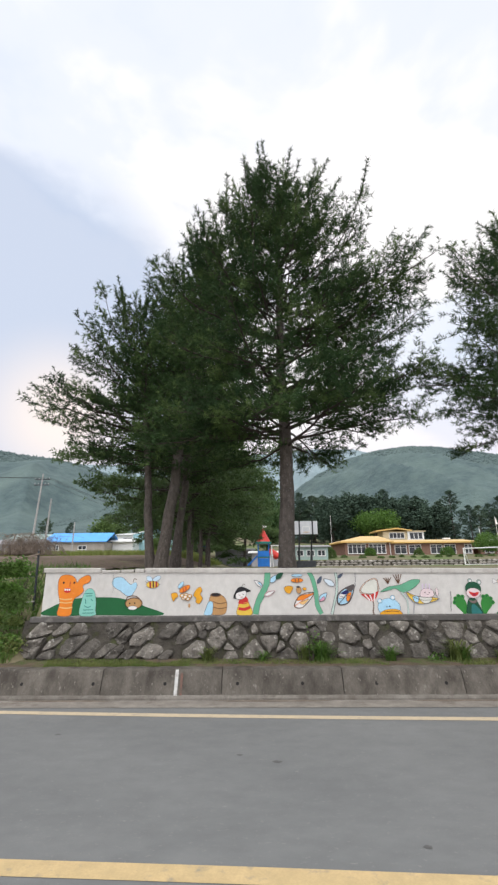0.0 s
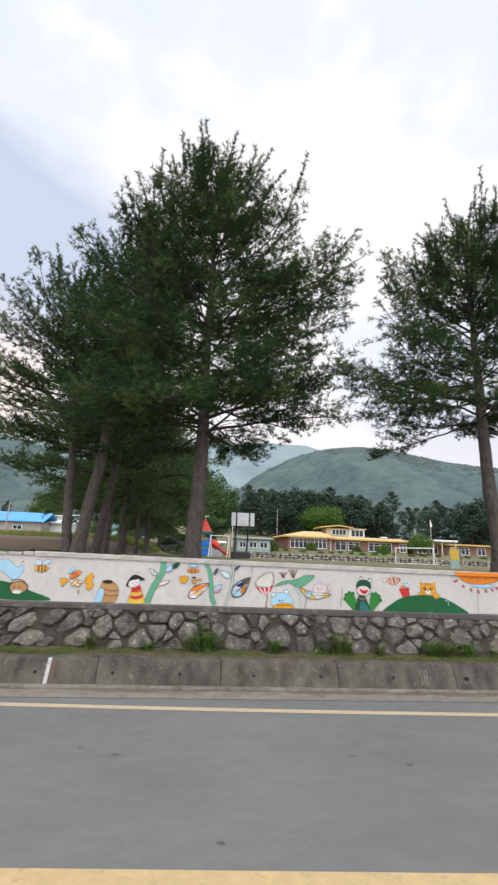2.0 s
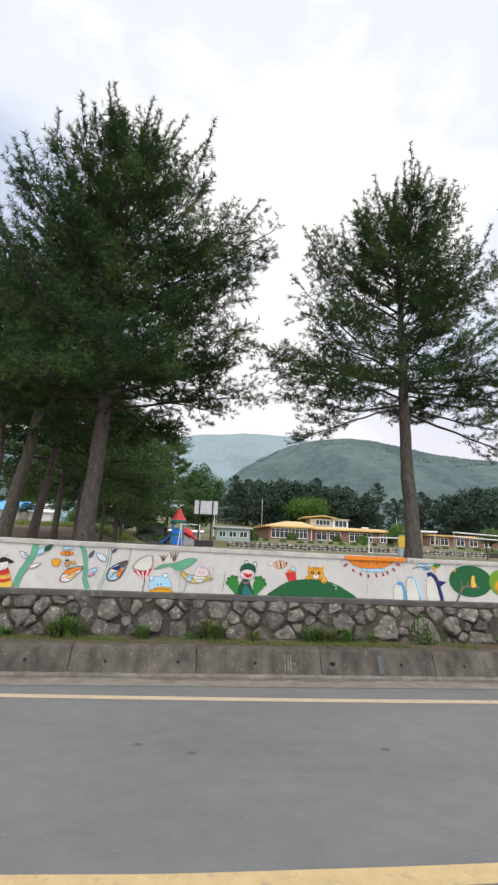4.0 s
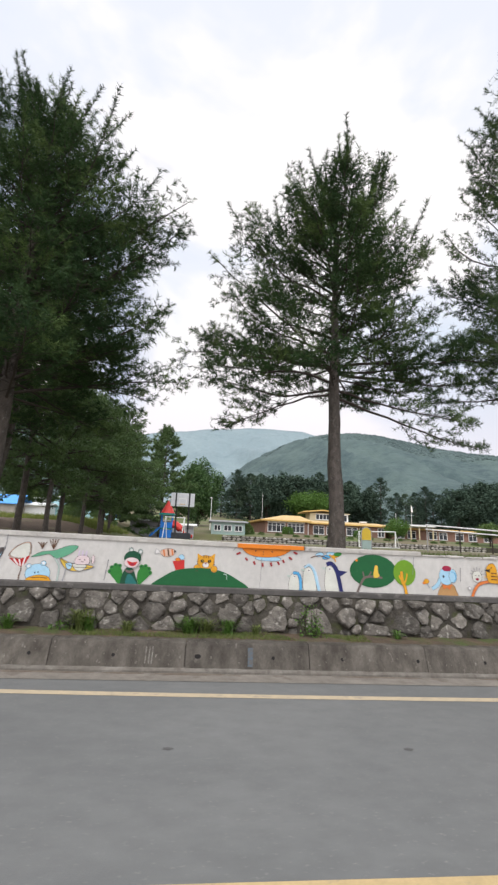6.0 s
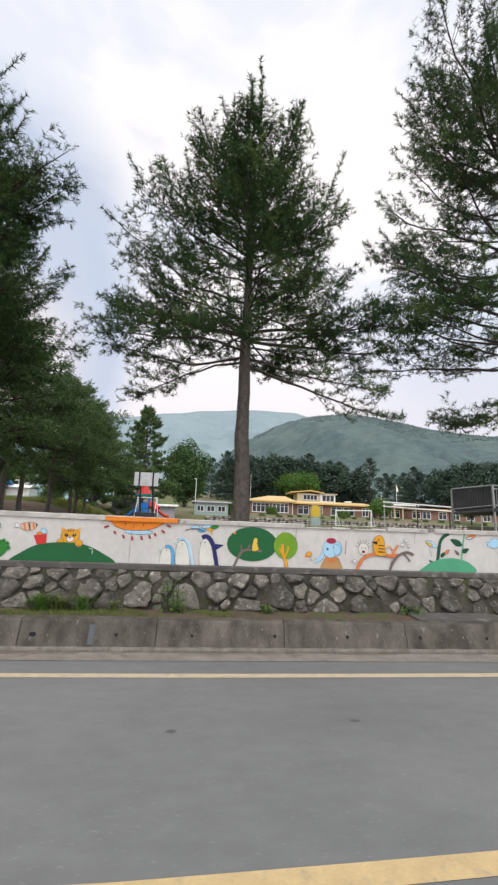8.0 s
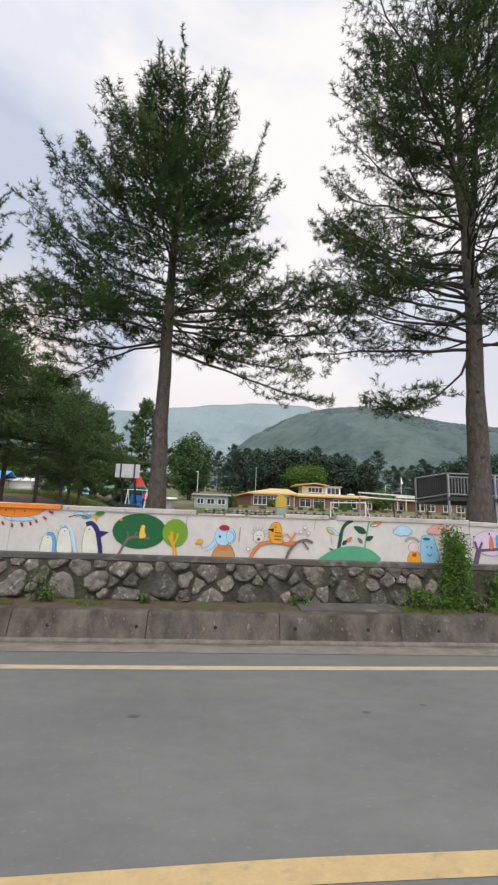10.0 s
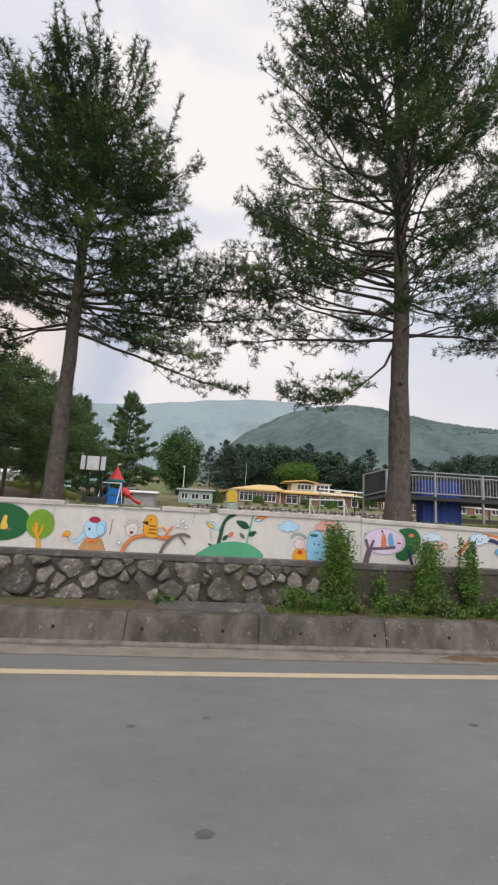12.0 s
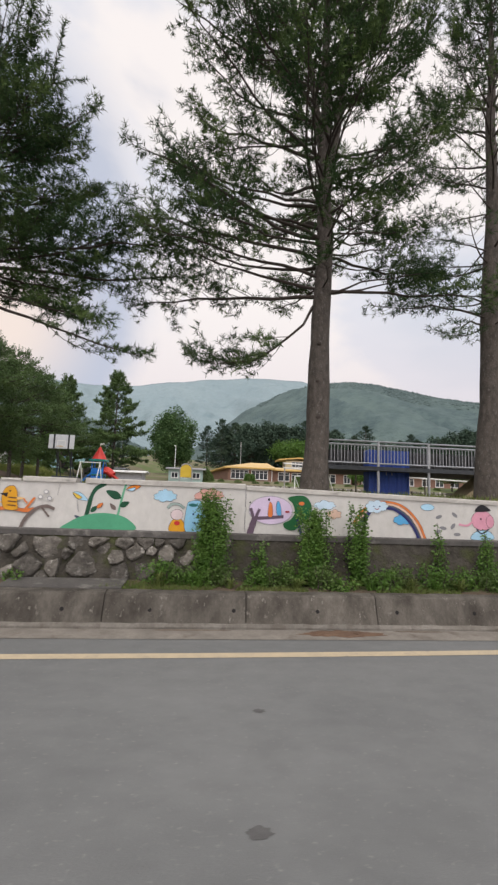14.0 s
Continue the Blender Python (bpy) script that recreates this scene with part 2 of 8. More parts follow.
CREAM = material("cream_paint", (0.62, 0.52, 0.33), (0.55, 0.46, 0.30), 0.6)
WHITE = material("white_paint", (0.78, 0.78, 0.76), (0.70, 0.70, 0.68), 2, rough=0.6)
GREYWALL = material("grey_panel", (0.34, 0.34, 0.35), (0.28, 0.28, 0.29), 1.5, rough=0.7)
SCREEN = material("grey_screen_sheet", (0.150, 0.152, 0.154), (0.115, 0.118, 0.120), 1.5, rough=0.7)
GLASS = material("window_glass", (0.025, 0.03, 0.035), (0.045, 0.05, 0.055), 1.0, rough=0.12, spec=0.22)
TERRACE = material("terrace_stone", (0.36, 0.34, 0.30), (0.22, 0.205, 0.18), 3.0, 8, 0.95, bump=0.03, bump_scale=10, each=0.4)
STEEL = material("galvanised_steel", (0.42, 0.43, 0.44), (0.34, 0.35, 0.36), 6, rough=0.45, metal=0.6)
DARKSTEEL = material("dark_steel", (0.06, 0.065, 0.07), (0.04, 0.045, 0.05), 6, rough=0.5, metal=0.4)
POLE = material("concrete_pole", (0.38, 0.37, 0.35), (0.30, 0.29, 0.28), 3)
BLUE_ROOF = material("blue_roof_sheet", (0.10, 0.36, 0.78), (0.09, 0.31, 0.68), 0.4, rough=0.5)
TEAL = material("pale_teal_wall", (0.36, 0.58, 0.62), (0.32, 0.52, 0.56), 0.4)
MINT = material("pale_mint_wall", (0.36, 0.47, 0.44), (0.30, 0.40, 0.37), 0.4)
BEIGE = material("weathered_render", (0.42, 0.38, 0.33), (0.32, 0.29, 0.25), 0.7)
BLUE_PL = material("blue_plastic", (0.02, 0.19, 0.62), (0.02, 0.16, 0.52), 3, rough=0.4)
RED_PL = material("red_plastic", (0.62, 0.045, 0.035), (0.52, 0.04, 0.03), 3, rough=0.4)
TEAL_PL = material("teal_plastic", (0.02, 0.25, 0.22), (0.02, 0.2, 0.18), 3, rough=0.4)
YELLOW_PL = material("yellow_plastic", (0.72, 0.52, 0.06), (0.66, 0.46, 0.05), 3, rough=0.4)
NAVY = material("navy_sheet", (0.022, 0.078, 0.36), (0.018, 0.058, 0.27), 1.2, rough=0.45)
BOARD = material("backboard", (0.62, 0.64, 0.66), (0.55, 0.57, 0.60), 2, rough=0.25)
CONCRETE = material("pale_concrete", (0.42, 0.40, 0.37), (0.34, 0.33, 0.30), 0.5, 8)
DRYBRUSH = material("dry_brush", (0.24, 0.19, 0.15), (0.17, 0.135, 0.105), 4)
TYRE = material("tyre_rubber", (0.02, 0.02, 0.021))
DECKFLOOR = material("deck_steel", (0.13, 0.13, 0.135), (0.09, 0.09, 0.095), 3, rough=0.7)


# ---- building helpers ----
def finish(name, me, mat, parent=None, label="", smooth=False):
    if mat:
        me.materials.append(mat)
    if smooth:
        me.polygons.foreach_set("use_smooth", [True] * len(me.polygons))
    ob = new(name, me)
    ob.parent = parent
    if label:
        ob["label"] = label
    return ob


def part(name, bm, mat, parent=None, label="", smooth=False):
    me = bpy.data.meshes.new(name)
    bm.to_mesh(me)
    bm.free()
    return finish(name, me, mat, parent, label, smooth)


def arrays(name, verts, faces, mat, parent=None, label="", smooth=False):
    """One mesh from numpy rows of vertices and of three- or four-cornered faces."""
    me = bpy.data.meshes.new(name)
    verts, faces = np.asarray(verts, np.float32), np.asarray(faces, np.int32)
    k = faces.shape[1]
    me.vertices.add(len(verts))
    me.vertices.foreach_set("co", verts.ravel())
    me.loops.add(faces.size)
    me.loops.foreach_set("vertex_index", faces.ravel())
    me.polygons.add(len(faces))
    me.polygons.foreach_set("loop_start", np.arange(0, faces.size, k, dtype=np.int32))
    me.update(calc_edges=True)
    me.validate()
    return finish(name, me, mat, parent, label, smooth)


def thing(name, place, label, category, group="", rz=0.0, kind=""):
    ob = new(name)
    ob.matrix_basis = pose(*place, 0, 0, rz)
    return tagged(ob, label, category, group, kind)


def box(x0, x1, y0, y1, z0, z1, bevel=0.0, bm=None):
    own = bm or bmesh.new()
    r = bmesh.ops.create_cube(own, size=1.0, matrix=Matrix.Translation(((x0 + x1) / 2, (y0 + y1) / 2, (z0 + z1) / 2)) @ Matrix.Diagonal((x1 - x0, y1 - y0, z1 - z0, 1)))
    if bevel:
        edges = {e for v in r["verts"] for e in v.link_edges}
        bmesh.ops.bevel(own, geom=list(edges), offset=bevel, segments=1, affect="EDGES")
    return own


def rod(a, b, r, sides=8, r2=None, bm=None):
    """A round bar from a to b."""
    own = bm or bmesh.new()
    a, b = Vector(a), Vector(b)
    m = Matrix.Translation((a + b) / 2) @ (b - a).to_track_quat("Z", "Y").to_matrix().to_4x4()
    bmesh.ops.create_cone(own, cap_ends=True, segments=sides, radius1=r, radius2=r if r2 is None else r2, depth=(b - a).length, matrix=m)
    return own


def prism(points, y0, y1, bm=None):
    """An outline in x and z, drawn out from y0 to y1."""
    own = bm or bmesh.new()
    front = [own.verts.new((x, y0, z)) for x, z in points]
    rear = [own.verts.new((x, y1, z)) for x, z in points]
    own.faces.new(front)
    own.faces.new(rear[::-1])
    for i in range(len(points)):
        j = (i + 1) % len(points)
        own.faces.new((front[j], front[i], rear[i], rear[j]))
    bmesh.ops.recalc_face_normals(own, faces=own.faces)
    return own


def extruded(points, x0, x1, bm=None):
    """An outline in y and z, drawn out from x0 to x1."""
    own = bm or bmesh.new()
    a = [own.verts.new((x0, y, z)) for y, z in points]
    b = [own.verts.new((x1, y, z)) for y, z in points]
    own.faces.new(a)
    own.faces.new(b[::-1])
    for i in range(len(points)):
        j = (i + 1) % len(points)
        own.faces.new((a[j], a[i], b[i], b[j]))
    bmesh.ops.recalc_face_normals(own, faces=own.faces)
    return own


def unit(v):
    return v / np.maximum(np.linalg.norm(v, axis=-1, keepdims=True), 1e-9)


def tubes(lines, sides):
    """Tapered tubes along polylines: rows of (points, radii). Returns vertices and quads."""
    vs, fs, n = [], [], 0
    ang = np.arange(sides) * 2 * np.pi / sides
    for pts, rad in lines:
        pts, rad = np.asarray(pts, float), np.asarray(rad, float)
        d = unit(np.gradient(pts, axis=0))
        ref = np.where(np.abs(d[:, 2:3]) > 0.9, np.array([[1.0, 0, 0]]), np.array([[0, 0, 1.0]]))
        u = unit(np.cross(d, ref))
        w = np.cross(d, u)
        ring = pts[:, None] + rad[:, None, None] * (np.cos(ang)[None, :, None] * u[:, None] + np.sin(ang)[None, :, None] * w[:, None])
        k = len(pts)
        vs.append(ring.reshape(-1, 3))
        i, j = np.meshgrid(np.arange(k - 1), np.arange(sides), indexing="ij")
        a = n + i * sides + j
        b = n + i * sides + (j + 1) % sides
        fs.append(np.stack([a, b, b + sides, a + sides], -1).reshape(-1, 4))
        n += k * sides
    return np.concatenate(vs), np.concatenate(fs)


def needles(rng, roots, ends, count, length, width, spread=0.85):
    """Slim blades set like a bottle brush round straight shoots."""
    n = len(roots)
    f = rng.random((n, count, 1)) ** 0.8
    axis = unit(ends - roots)[:, None]
    p = roots[:, None] + (ends - roots)[:, None] * f
    radial = rng.normal(size=(n, count, 3))
    radial = unit(radial - (radial * axis).sum(-1, keepdims=True) * axis)
    way = unit(axis * 0.75 + radial * spread)
    side = unit(np.cross(way, rng.normal(size=way.shape)))
    ln = length * (0.7 + 0.6 * rng.random((n, count, 1)))
    tri = np.stack([p - side * width / 2, p + side * width / 2, p + way * ln], 2).reshape(-1, 3)
    return tri, np.arange(len(tri)).reshape(-1, 3)


def leaves(rng, points, size, droop=0.3):
    """A small folded leaf of two triangles at each point."""
    n = len(points)
    way = rng.normal(size=(n, 3))
    way[:, 2] = way[:, 2] * 0.5 - droop
    way = unit(way)
    side = unit(np.cross(way, rng.normal(size=(n, 3))))
    s = size * (0.6 + 0.8 * rng.random((n, 1)))
    a, b = points, points + way * s
    mid = points + way * s * 0.45
    v = np.stack([a, mid + side * s * 0.33, b, mid - side * s * 0.33], 1).reshape(-1, 3)
    return v, np.arange(len(v)).reshape(-1, 4)


# ---- trees ----
def pine(name, place, label, height, bare, reach, seed, spacing=0.5, fill=1.0, lean=0.0, radius=0.19, count=22, width=0.013, group="pines by the wall",
         mat=None, upturn=1.0, shape=0.8, needle=0.10, shoot=(0.10, 0.22), spread=1.15, inner=0.22, gap=0.17, twigs=True, bias=0.75):
    """A pine: straight trunk, whorls of limbs with side twigs, and brush-like needle shoots."""
    rng = np.random.default_rng(seed)
    tree = thing(name, place, label, "pine tree", group)
    zs = np.linspace(-0.3, height, 26)
    wob = np.cumsum(rng.normal(size=(26, 2)) * 0.018, 0)
    stem = np.column_stack([wob[:, 0] + lean * zs, wob[:, 1], zs])
    rad = np.maximum(radius * (1 - zs / height) ** 0.8, 0.015) * (1 + rng.normal(size=26) * 0.03)
    rad[0:2] *= 1.08
    lines = [(stem, rad)]
    v, f = tubes(lines, 12)
    arrays("trunk", v, f, BARK, tree, smooth=True)
    limbs, fine, roots, ends = [], [], [], []
    jobs = []
    z = bare
    while z < height - 0.35:
        s = (z - bare) / (height - bare)
        for k in range(rng.integers(4, 7)):
            rise = radians(-6 + 52 * s ** 1.2 + rng.normal() * 8)
            ln = reach * (min(1, 0.72 + 2 * s) * (1 - s) ** shape + 0.10) * rng.uniform(0.62, 1.16)
            jobs.append((z + rng.normal() * 0.12, rng.random() * 6.283, ln, rise, s))
        z += spacing * (1 - 0.35 * s) * rng.uniform(0.8, 1.2)
    for h, az, ln, rise, s in jobs:
        h = min(h, height - 0.3)
        ln = min(ln, (height - h) / (math.sin(max(rise, 0.0) + 0.3) + 0.55 * math.cos(rise)) + 0.3)
        root = np.array([np.interp(h, zs, stem[:, 0]), np.interp(h, zs, stem[:, 1]), h])
        n = 8 if twigs else 5
        k = np.linspace(0, 1, n)
        bend = az + np.cumsum(rng.normal(size=n) * 0.07)
        el = rise + upturn * radians(16 + 26 * s) * k ** 2 + rng.normal(size=n) * 0.06
        step = np.column_stack([np.cos(bend) * np.cos(el), np.sin(bend) * np.cos(el), np.sin(el)]) * ln / (n - 1)
        pts = root + np.vstack([np.zeros(3), np.cumsum(step[:-1], 0)])
        limbs.append((pts, np.linspace(0.010 + 0.0095 * ln, 0.005, n)))
        m = max(2, int(ln * 0.8 / 0.24 * fill))
        first = 0.12 + inner * (1 - s) * min(1, ln / 3)
        for q in np.sort(first + (1.0 - first) * rng.random(m) ** bias):
            for side in (-1, 1):
                if rng.random() < 0.12:
                    continue
                at = np.array([np.interp(q, k, pts[:, i]) for i in range(3)])
                a2 = az + side * rng.uniform(0.5, 1.05)
                l2 = min(1.35, (0.28 + 0.42 * ln * (1 - q) ** 0.7) * rng.uniform(0.7, 1.2))
                e2 = rise * 0.6 + rng.normal() * 0.22 + 0.15
                d = np.array([math.cos(a2) * math.cos(e2), math.sin(a2) * math.cos(e2), math.sin(e2)])
                up = np.array([0, 0, 0.16 * l2 * upturn])
                tip = at + d * l2 + up
                mid = at + d * l2 * 0.5
                if twigs and rng.random() < 0.6:
                    fine.append((np.array([at, tip]), np.array([0.008, 0.004])))
                c = max(2, int(l2 / gap))
                for g in np.linspace(0.38, 1.0, c):
                    b = at + (mid - at) * 2 * g if g < 0.5 else mid + (tip - mid) * (g - 0.5) * 2
                    w = unit(d + rng.normal(size=3) * 0.55 + np.array([0, 0, 0.35 * upturn]))
                    roots.append(b)
                    ends.append(b + w * rng.uniform(*shoot))
        roots.append(pts[-2])
        ends.append(pts[-1] + step[-1] * 0.4)
        # the year's upright candles at the ends of the upper limbs
        if s > 0.3 and twigs:
            for a in range(2):
                b = pts[-1 - a * 2]
                w = unit(np.array([math.cos(az) * 0.45, math.sin(az) * 0.45, 1.0]) + rng.normal(size=3) * 0.22)
                h2 = rng.uniform(0.4, 1.05) * (0.5 + 0.6 * s)
                limbs.append((np.array([b, b + w * h2 * 0.5, b + w * h2]), np.array([0.009, 0.006, 0.004])))
                for g in range(3):
                    roots.append(b + w * h2 * g / 3)
                    ends.append(b + w * h2 * (g + 1.15) / 3)
    # leaders that stand up from the top
    top = stem[-1]
    for a in range(9):
        b = top + np.array([rng.normal() * 0.35, rng.normal() * 0.35, -rng.uniform(0.1, 1.3)])
        t = b + np.array([rng.normal() * 0.12, rng.normal() * 0.12, rng.uniform(0.5, 1.1)])
        limbs.append((np.array([b - np.array([0, 0, 0.5]), b, t]), np.array([0.02, 0.012, 0.006])))
        for g in range(3):
            roots.append(b + (t - b) * g / 3)
            ends.append(b + (t - b) * (g + 1) / 3)
    v, f = tubes(limbs, 4 if twigs else 3)
    if fine:
        v2, f2 = tubes(fine, 3)
        v, f = np.concatenate([v, v2]), np.concatenate([f, f2 + len(v)])
    arrays("branchwork", v, f, LIMB, tree)["kind"] = "stuff"
    v, f = needles(rng, np.array(roots), np.array(ends), count, needle, width, spread)
    arrays("crown", v, f, mat or NEEDLE, tree)
    return tree


def crown_reach(h, az, left, right):
    """How far the crown reaches at a height, towards a bearing: the outlines to either side, blended round the trunk."""
    k = 0.5 + 0.5 * math.cos(az)
    return ((1 - k) * np.interp(h, *left, right=0.0) + k * np.interp(h, *right, right=0.0)) * (0.84 + 0.16 * abs(math.cos(az)))


def white_pine(name, place, label, height, bare, left, right, seed, radius=0.2, lean=0.0, forks=(), extra=(), whorl=0.42, gap=0.19, count=14, width=0.020,
               needle=0.125, group="pines by the wall", mat=None, leaders=8, open_low=0.5, density=1.0):
    """A five-needle pine: whorls of limbs that curve upwards, forked boughs, soft needle tufts and upright plumes on top.
    left, right: outlines as heights and reaches. forks: stems that part from the trunk, (height, sideways, back, share of the height).
    extra: single limbs (height, bearing, length, rise, droop, bare share)."""
    g = np.random.default_rng(seed)
    tree = thing(name, place, label, "pine tree", group)
    zs = np.linspace(-0.3, height, 30)
    wob = np.cumsum(g.normal(size=(30, 2)) * 0.016, 0)
    stem = np.column_stack([wob[:, 0] + lean * zs, wob[:, 1], zs])
    rad = np.maximum(radius * (1 - 0.93 * np.clip(zs, 0, None) / height) ** 0.85, 0.016) * (1 + g.normal(size=30) * 0.025)
    rad[:3] *= np.array([1.25, 1.16, 1.03])
    stems = [(stem, rad)]
    for h, dx, dy, share in forks:
        k = np.linspace(0, 1, 14)
        base = np.array([np.interp(h, zs, stem[:, i]) for i in range(3)])
        pts = base + np.column_stack([dx * k ** 0.75, dy * k ** 0.75, (height * share - h) * k])
        stems.append((pts, np.interp(h, zs, rad) * (0.8 - 0.72 * k)))
    v, f = tubes(stems, 14)
    arrays("trunk", v, f, BARK, tree, smooth=True)

    limbs, twigs, roots, ends = [], [], [], []

    def tuft(at, way, size):
        roots.append(at)
        ends.append(at + way * size)

    def bough(at, az, el, ln, thick, lift, level, dens):
        """A bough that bends upwards; it carries finer ones, and those the tufts."""
        n = 9 if level == 0 else 5
        k = np.linspace(0, 1, n)
        turn = az + np.cumsum(g.normal(size=n)) * (0.13 if level == 0 else 0.16)
        pitch = el + lift * k ** 1.6 + g.normal(size=n) * 0.12
        step = np.column_stack([np.cos(turn) * np.cos(pitch), np.sin(turn) * np.cos(pitch), np.sin(pitch)]) * ln / (n - 1)
        pts = at + np.vstack([np.zeros(3), np.cumsum(step[:-1], 0)])
        (limbs if level == 0 else twigs).append((pts, thick * (1 - 0.82 * k)))
        return k, pts, turn, pitch

    def on(k, pts, q):
        return np.array([np.interp(q, k, pts[:, i]) for i in range(3)])

    jobs = []
    z = bare
    while z < height - 0.25:
        s = (z - bare) / (height - bare)
        turn = g.random() * 6.283
        m = g.integers(4, 7) if s < 0.75 else g.integers(3, 5)
        for a in range(m):
            az = turn + a * 6.283 / m + g.normal() * 0.22
            rise = radians(2 + 50 * s ** 1.1 + g.normal() * 7)
            lift = radians(14 + 30 * s + g.normal() * 6)
            # the outline holds where the limb ends
            mean = rise + 0.45 * lift
            ln = 0.3
            for q in np.linspace(6.0, 0.35, 48):
                if q * math.cos(mean) < crown_reach(z + q * math.sin(mean), az, left, right):
                    ln = q
                    break
            ln *= g.uniform(0.68, 1.04)
            jobs.append((z + g.normal() * 0.10, az, min(ln, 6.0), rise, lift, s, open_low * (1 - s) * 0.55))
        z += whorl * (1.05 - 0.3 * s) * g.uniform(0.75, 1.25)
    for h, az, ln, rise, droop, bare_share in extra:
        jobs.append((h, radians(az), ln, radians(rise), radians(-droop), 0.1, bare_share))

    for h, az, ln, rise, lift, s, first in jobs:
        h = min(h, height - 0.15)
        root = np.array([np.interp(h, zs, stem[:, i]) for i in range(3)])
        for (h0, dx, dy, share), (pts, rr) in zip(forks, stems[1:]):
            if h > h0 + 0.6 and h < height * share - 0.2 and g.random() < 0.5:
                root = np.array([np.interp(h, pts[:, 2], pts[:, i]) for i in range(3)])
        dens = density * g.uniform(0.6, 1.25) * (1.12 - 0.5 * min(1.0, max(0.0, (s - 0.5) / 0.4)))
        if rise < -0.9:
            dens = 1.7
        k, pts, turn, pitch = bough(root, az, rise, ln, 0.008 + 0.0085 * ln, lift, 0, dens)
        first = max(0.14, first)
        for q in np.arange(first, 1.0, 0.23 / max(ln, 0.5) / dens):
            q = min(1.0, q + g.uniform(-0.03, 0.03))
            at = on(k, pts, q)
            for side in (-1, 1):
                if g.random() < 0.15:
                    continue
                t2 = float(np.interp(q, k, turn)) + side * g.uniform(0.45, 1.0)
                l2 = min(1.6, 0.34 + 0.42 * ln * (1 - q) ** 0.7) * g.uniform(0.65, 1.2)
                e2 = float(np.interp(q, k, pitch)) * 0.6 + g.normal() * 0.22 + 0.06
                k2, p2, turn2, pitch2 = bough(at, t2, e2, l2, 0.0035 + 0.005 * l2, radians(18 + 34 * s), 1, dens)
                for q2 in np.arange(0.30 if l2 > 0.5 else 0.15, 1.02, gap / l2):
                    b = on(k2, p2, min(q2, 1.0))
                    way = np.array([math.cos(turn2[-1]), math.sin(turn2[-1]), 0.25 + 0.7 * s])
                    for side2 in (-1, 1):
                        across = side2 * np.array([-way[1], way[0], 0.0])
                        tuft(b, unit(way * 0.8 + across * g.uniform(0.2, 0.9) + g.normal(size=3) * 0.4), g.uniform(0.13, 0.27))
        for b in (pts[-1], pts[-2]):
            tuft(b, unit(pts[-1] - pts[-3]), 0.24)
        # plumes that stand up past the outline
        if s > 0.22:
            for a in range(1 if s < 0.5 else 2):
                b = on(k, pts, 1.0 - 0.28 * a * g.random())
                w = unit(np.array([math.cos(az) * (0.75 - 0.5 * s), math.sin(az) * (0.75 - 0.5 * s), 0.85]) + g.normal(size=3) * 0.16)
                plume(b, w, (g.uniform(0.8, 1.4) if g.random() < 0.2 + 0.2 * s else g.uniform(0.25, 0.6)) * (0.65 + 0.4 * s), g, limbs, tuft, 0.09)
    top = stem[-1]
    for a in range(leaders):
        far = 0.0 if a == 0 else g.uniform(0.25, 1.0)
        az = a * 2.4 + g.normal() * 0.3
        drop = 0.3 + 1.9 * far + g.uniform(0, 0.4)
        foot = np.array([np.interp(height - drop, zs, stem[:, i]) for i in range(3)])
        b = foot + np.array([math.cos(az) * far, math.sin(az) * far, 0.55 * far + 0.15])
        limbs.append((np.array([foot, (foot + b) / 2 - np.array([0, 0, 0.06]), b]), np.array([0.03, 0.022, 0.016])))
        plume(b, unit(np.array([math.cos(az) * 0.2 * far, math.sin(az) * 0.2 * far, 1.0]) + g.normal(size=3) * 0.06), g.uniform(1.0, 1.6) * (1.1 - 0.35 * far), g, limbs, tuft, 0.075, True)
    v, f = tubes(limbs, 6)
    v2, f2 = tubes(twigs, 3)
    arrays("branchwork", np.concatenate([v, v2]), np.concatenate([f, f2 + len(v)]), LIMB, tree, smooth=True)["kind"] = "stuff"
    v, f = needles(g, np.array(roots), np.array(ends), count, needle, width, 1.0)
    arrays("crown", v, f, mat or NEEDLE, tree)
    return tree


def plume(b, w, ln, g, limbs, tuft, step, branched=False):
    """A shoot set with needles all along, with a few side shoots when it is a leader."""
    side = unit(np.cross(w, g.normal(size=3)))
    pts = np.array([b, b + w * ln * 0.5 + side * 0.04 * ln, b + w * ln])
    limbs.append((pts, np.array([0.012, 0.008, 0.004])))
    for q in np.arange(0.06, 1.0, step / ln):
        at = b + w * ln * q + side * 0.08 * ln * q * (1 - q)
        tuft(at, unit(w + g.normal(size=3) * 0.25), 0.09)
    if branched:
        for a in range(5):
            q = g.uniform(0.1, 0.75)
            d = unit(w * 1.0 + unit(g.normal(size=3)) * 0.85)
            plume(b + w * ln * q, d, g.uniform(0.22, 0.45), g, limbs, tuft, 0.09)


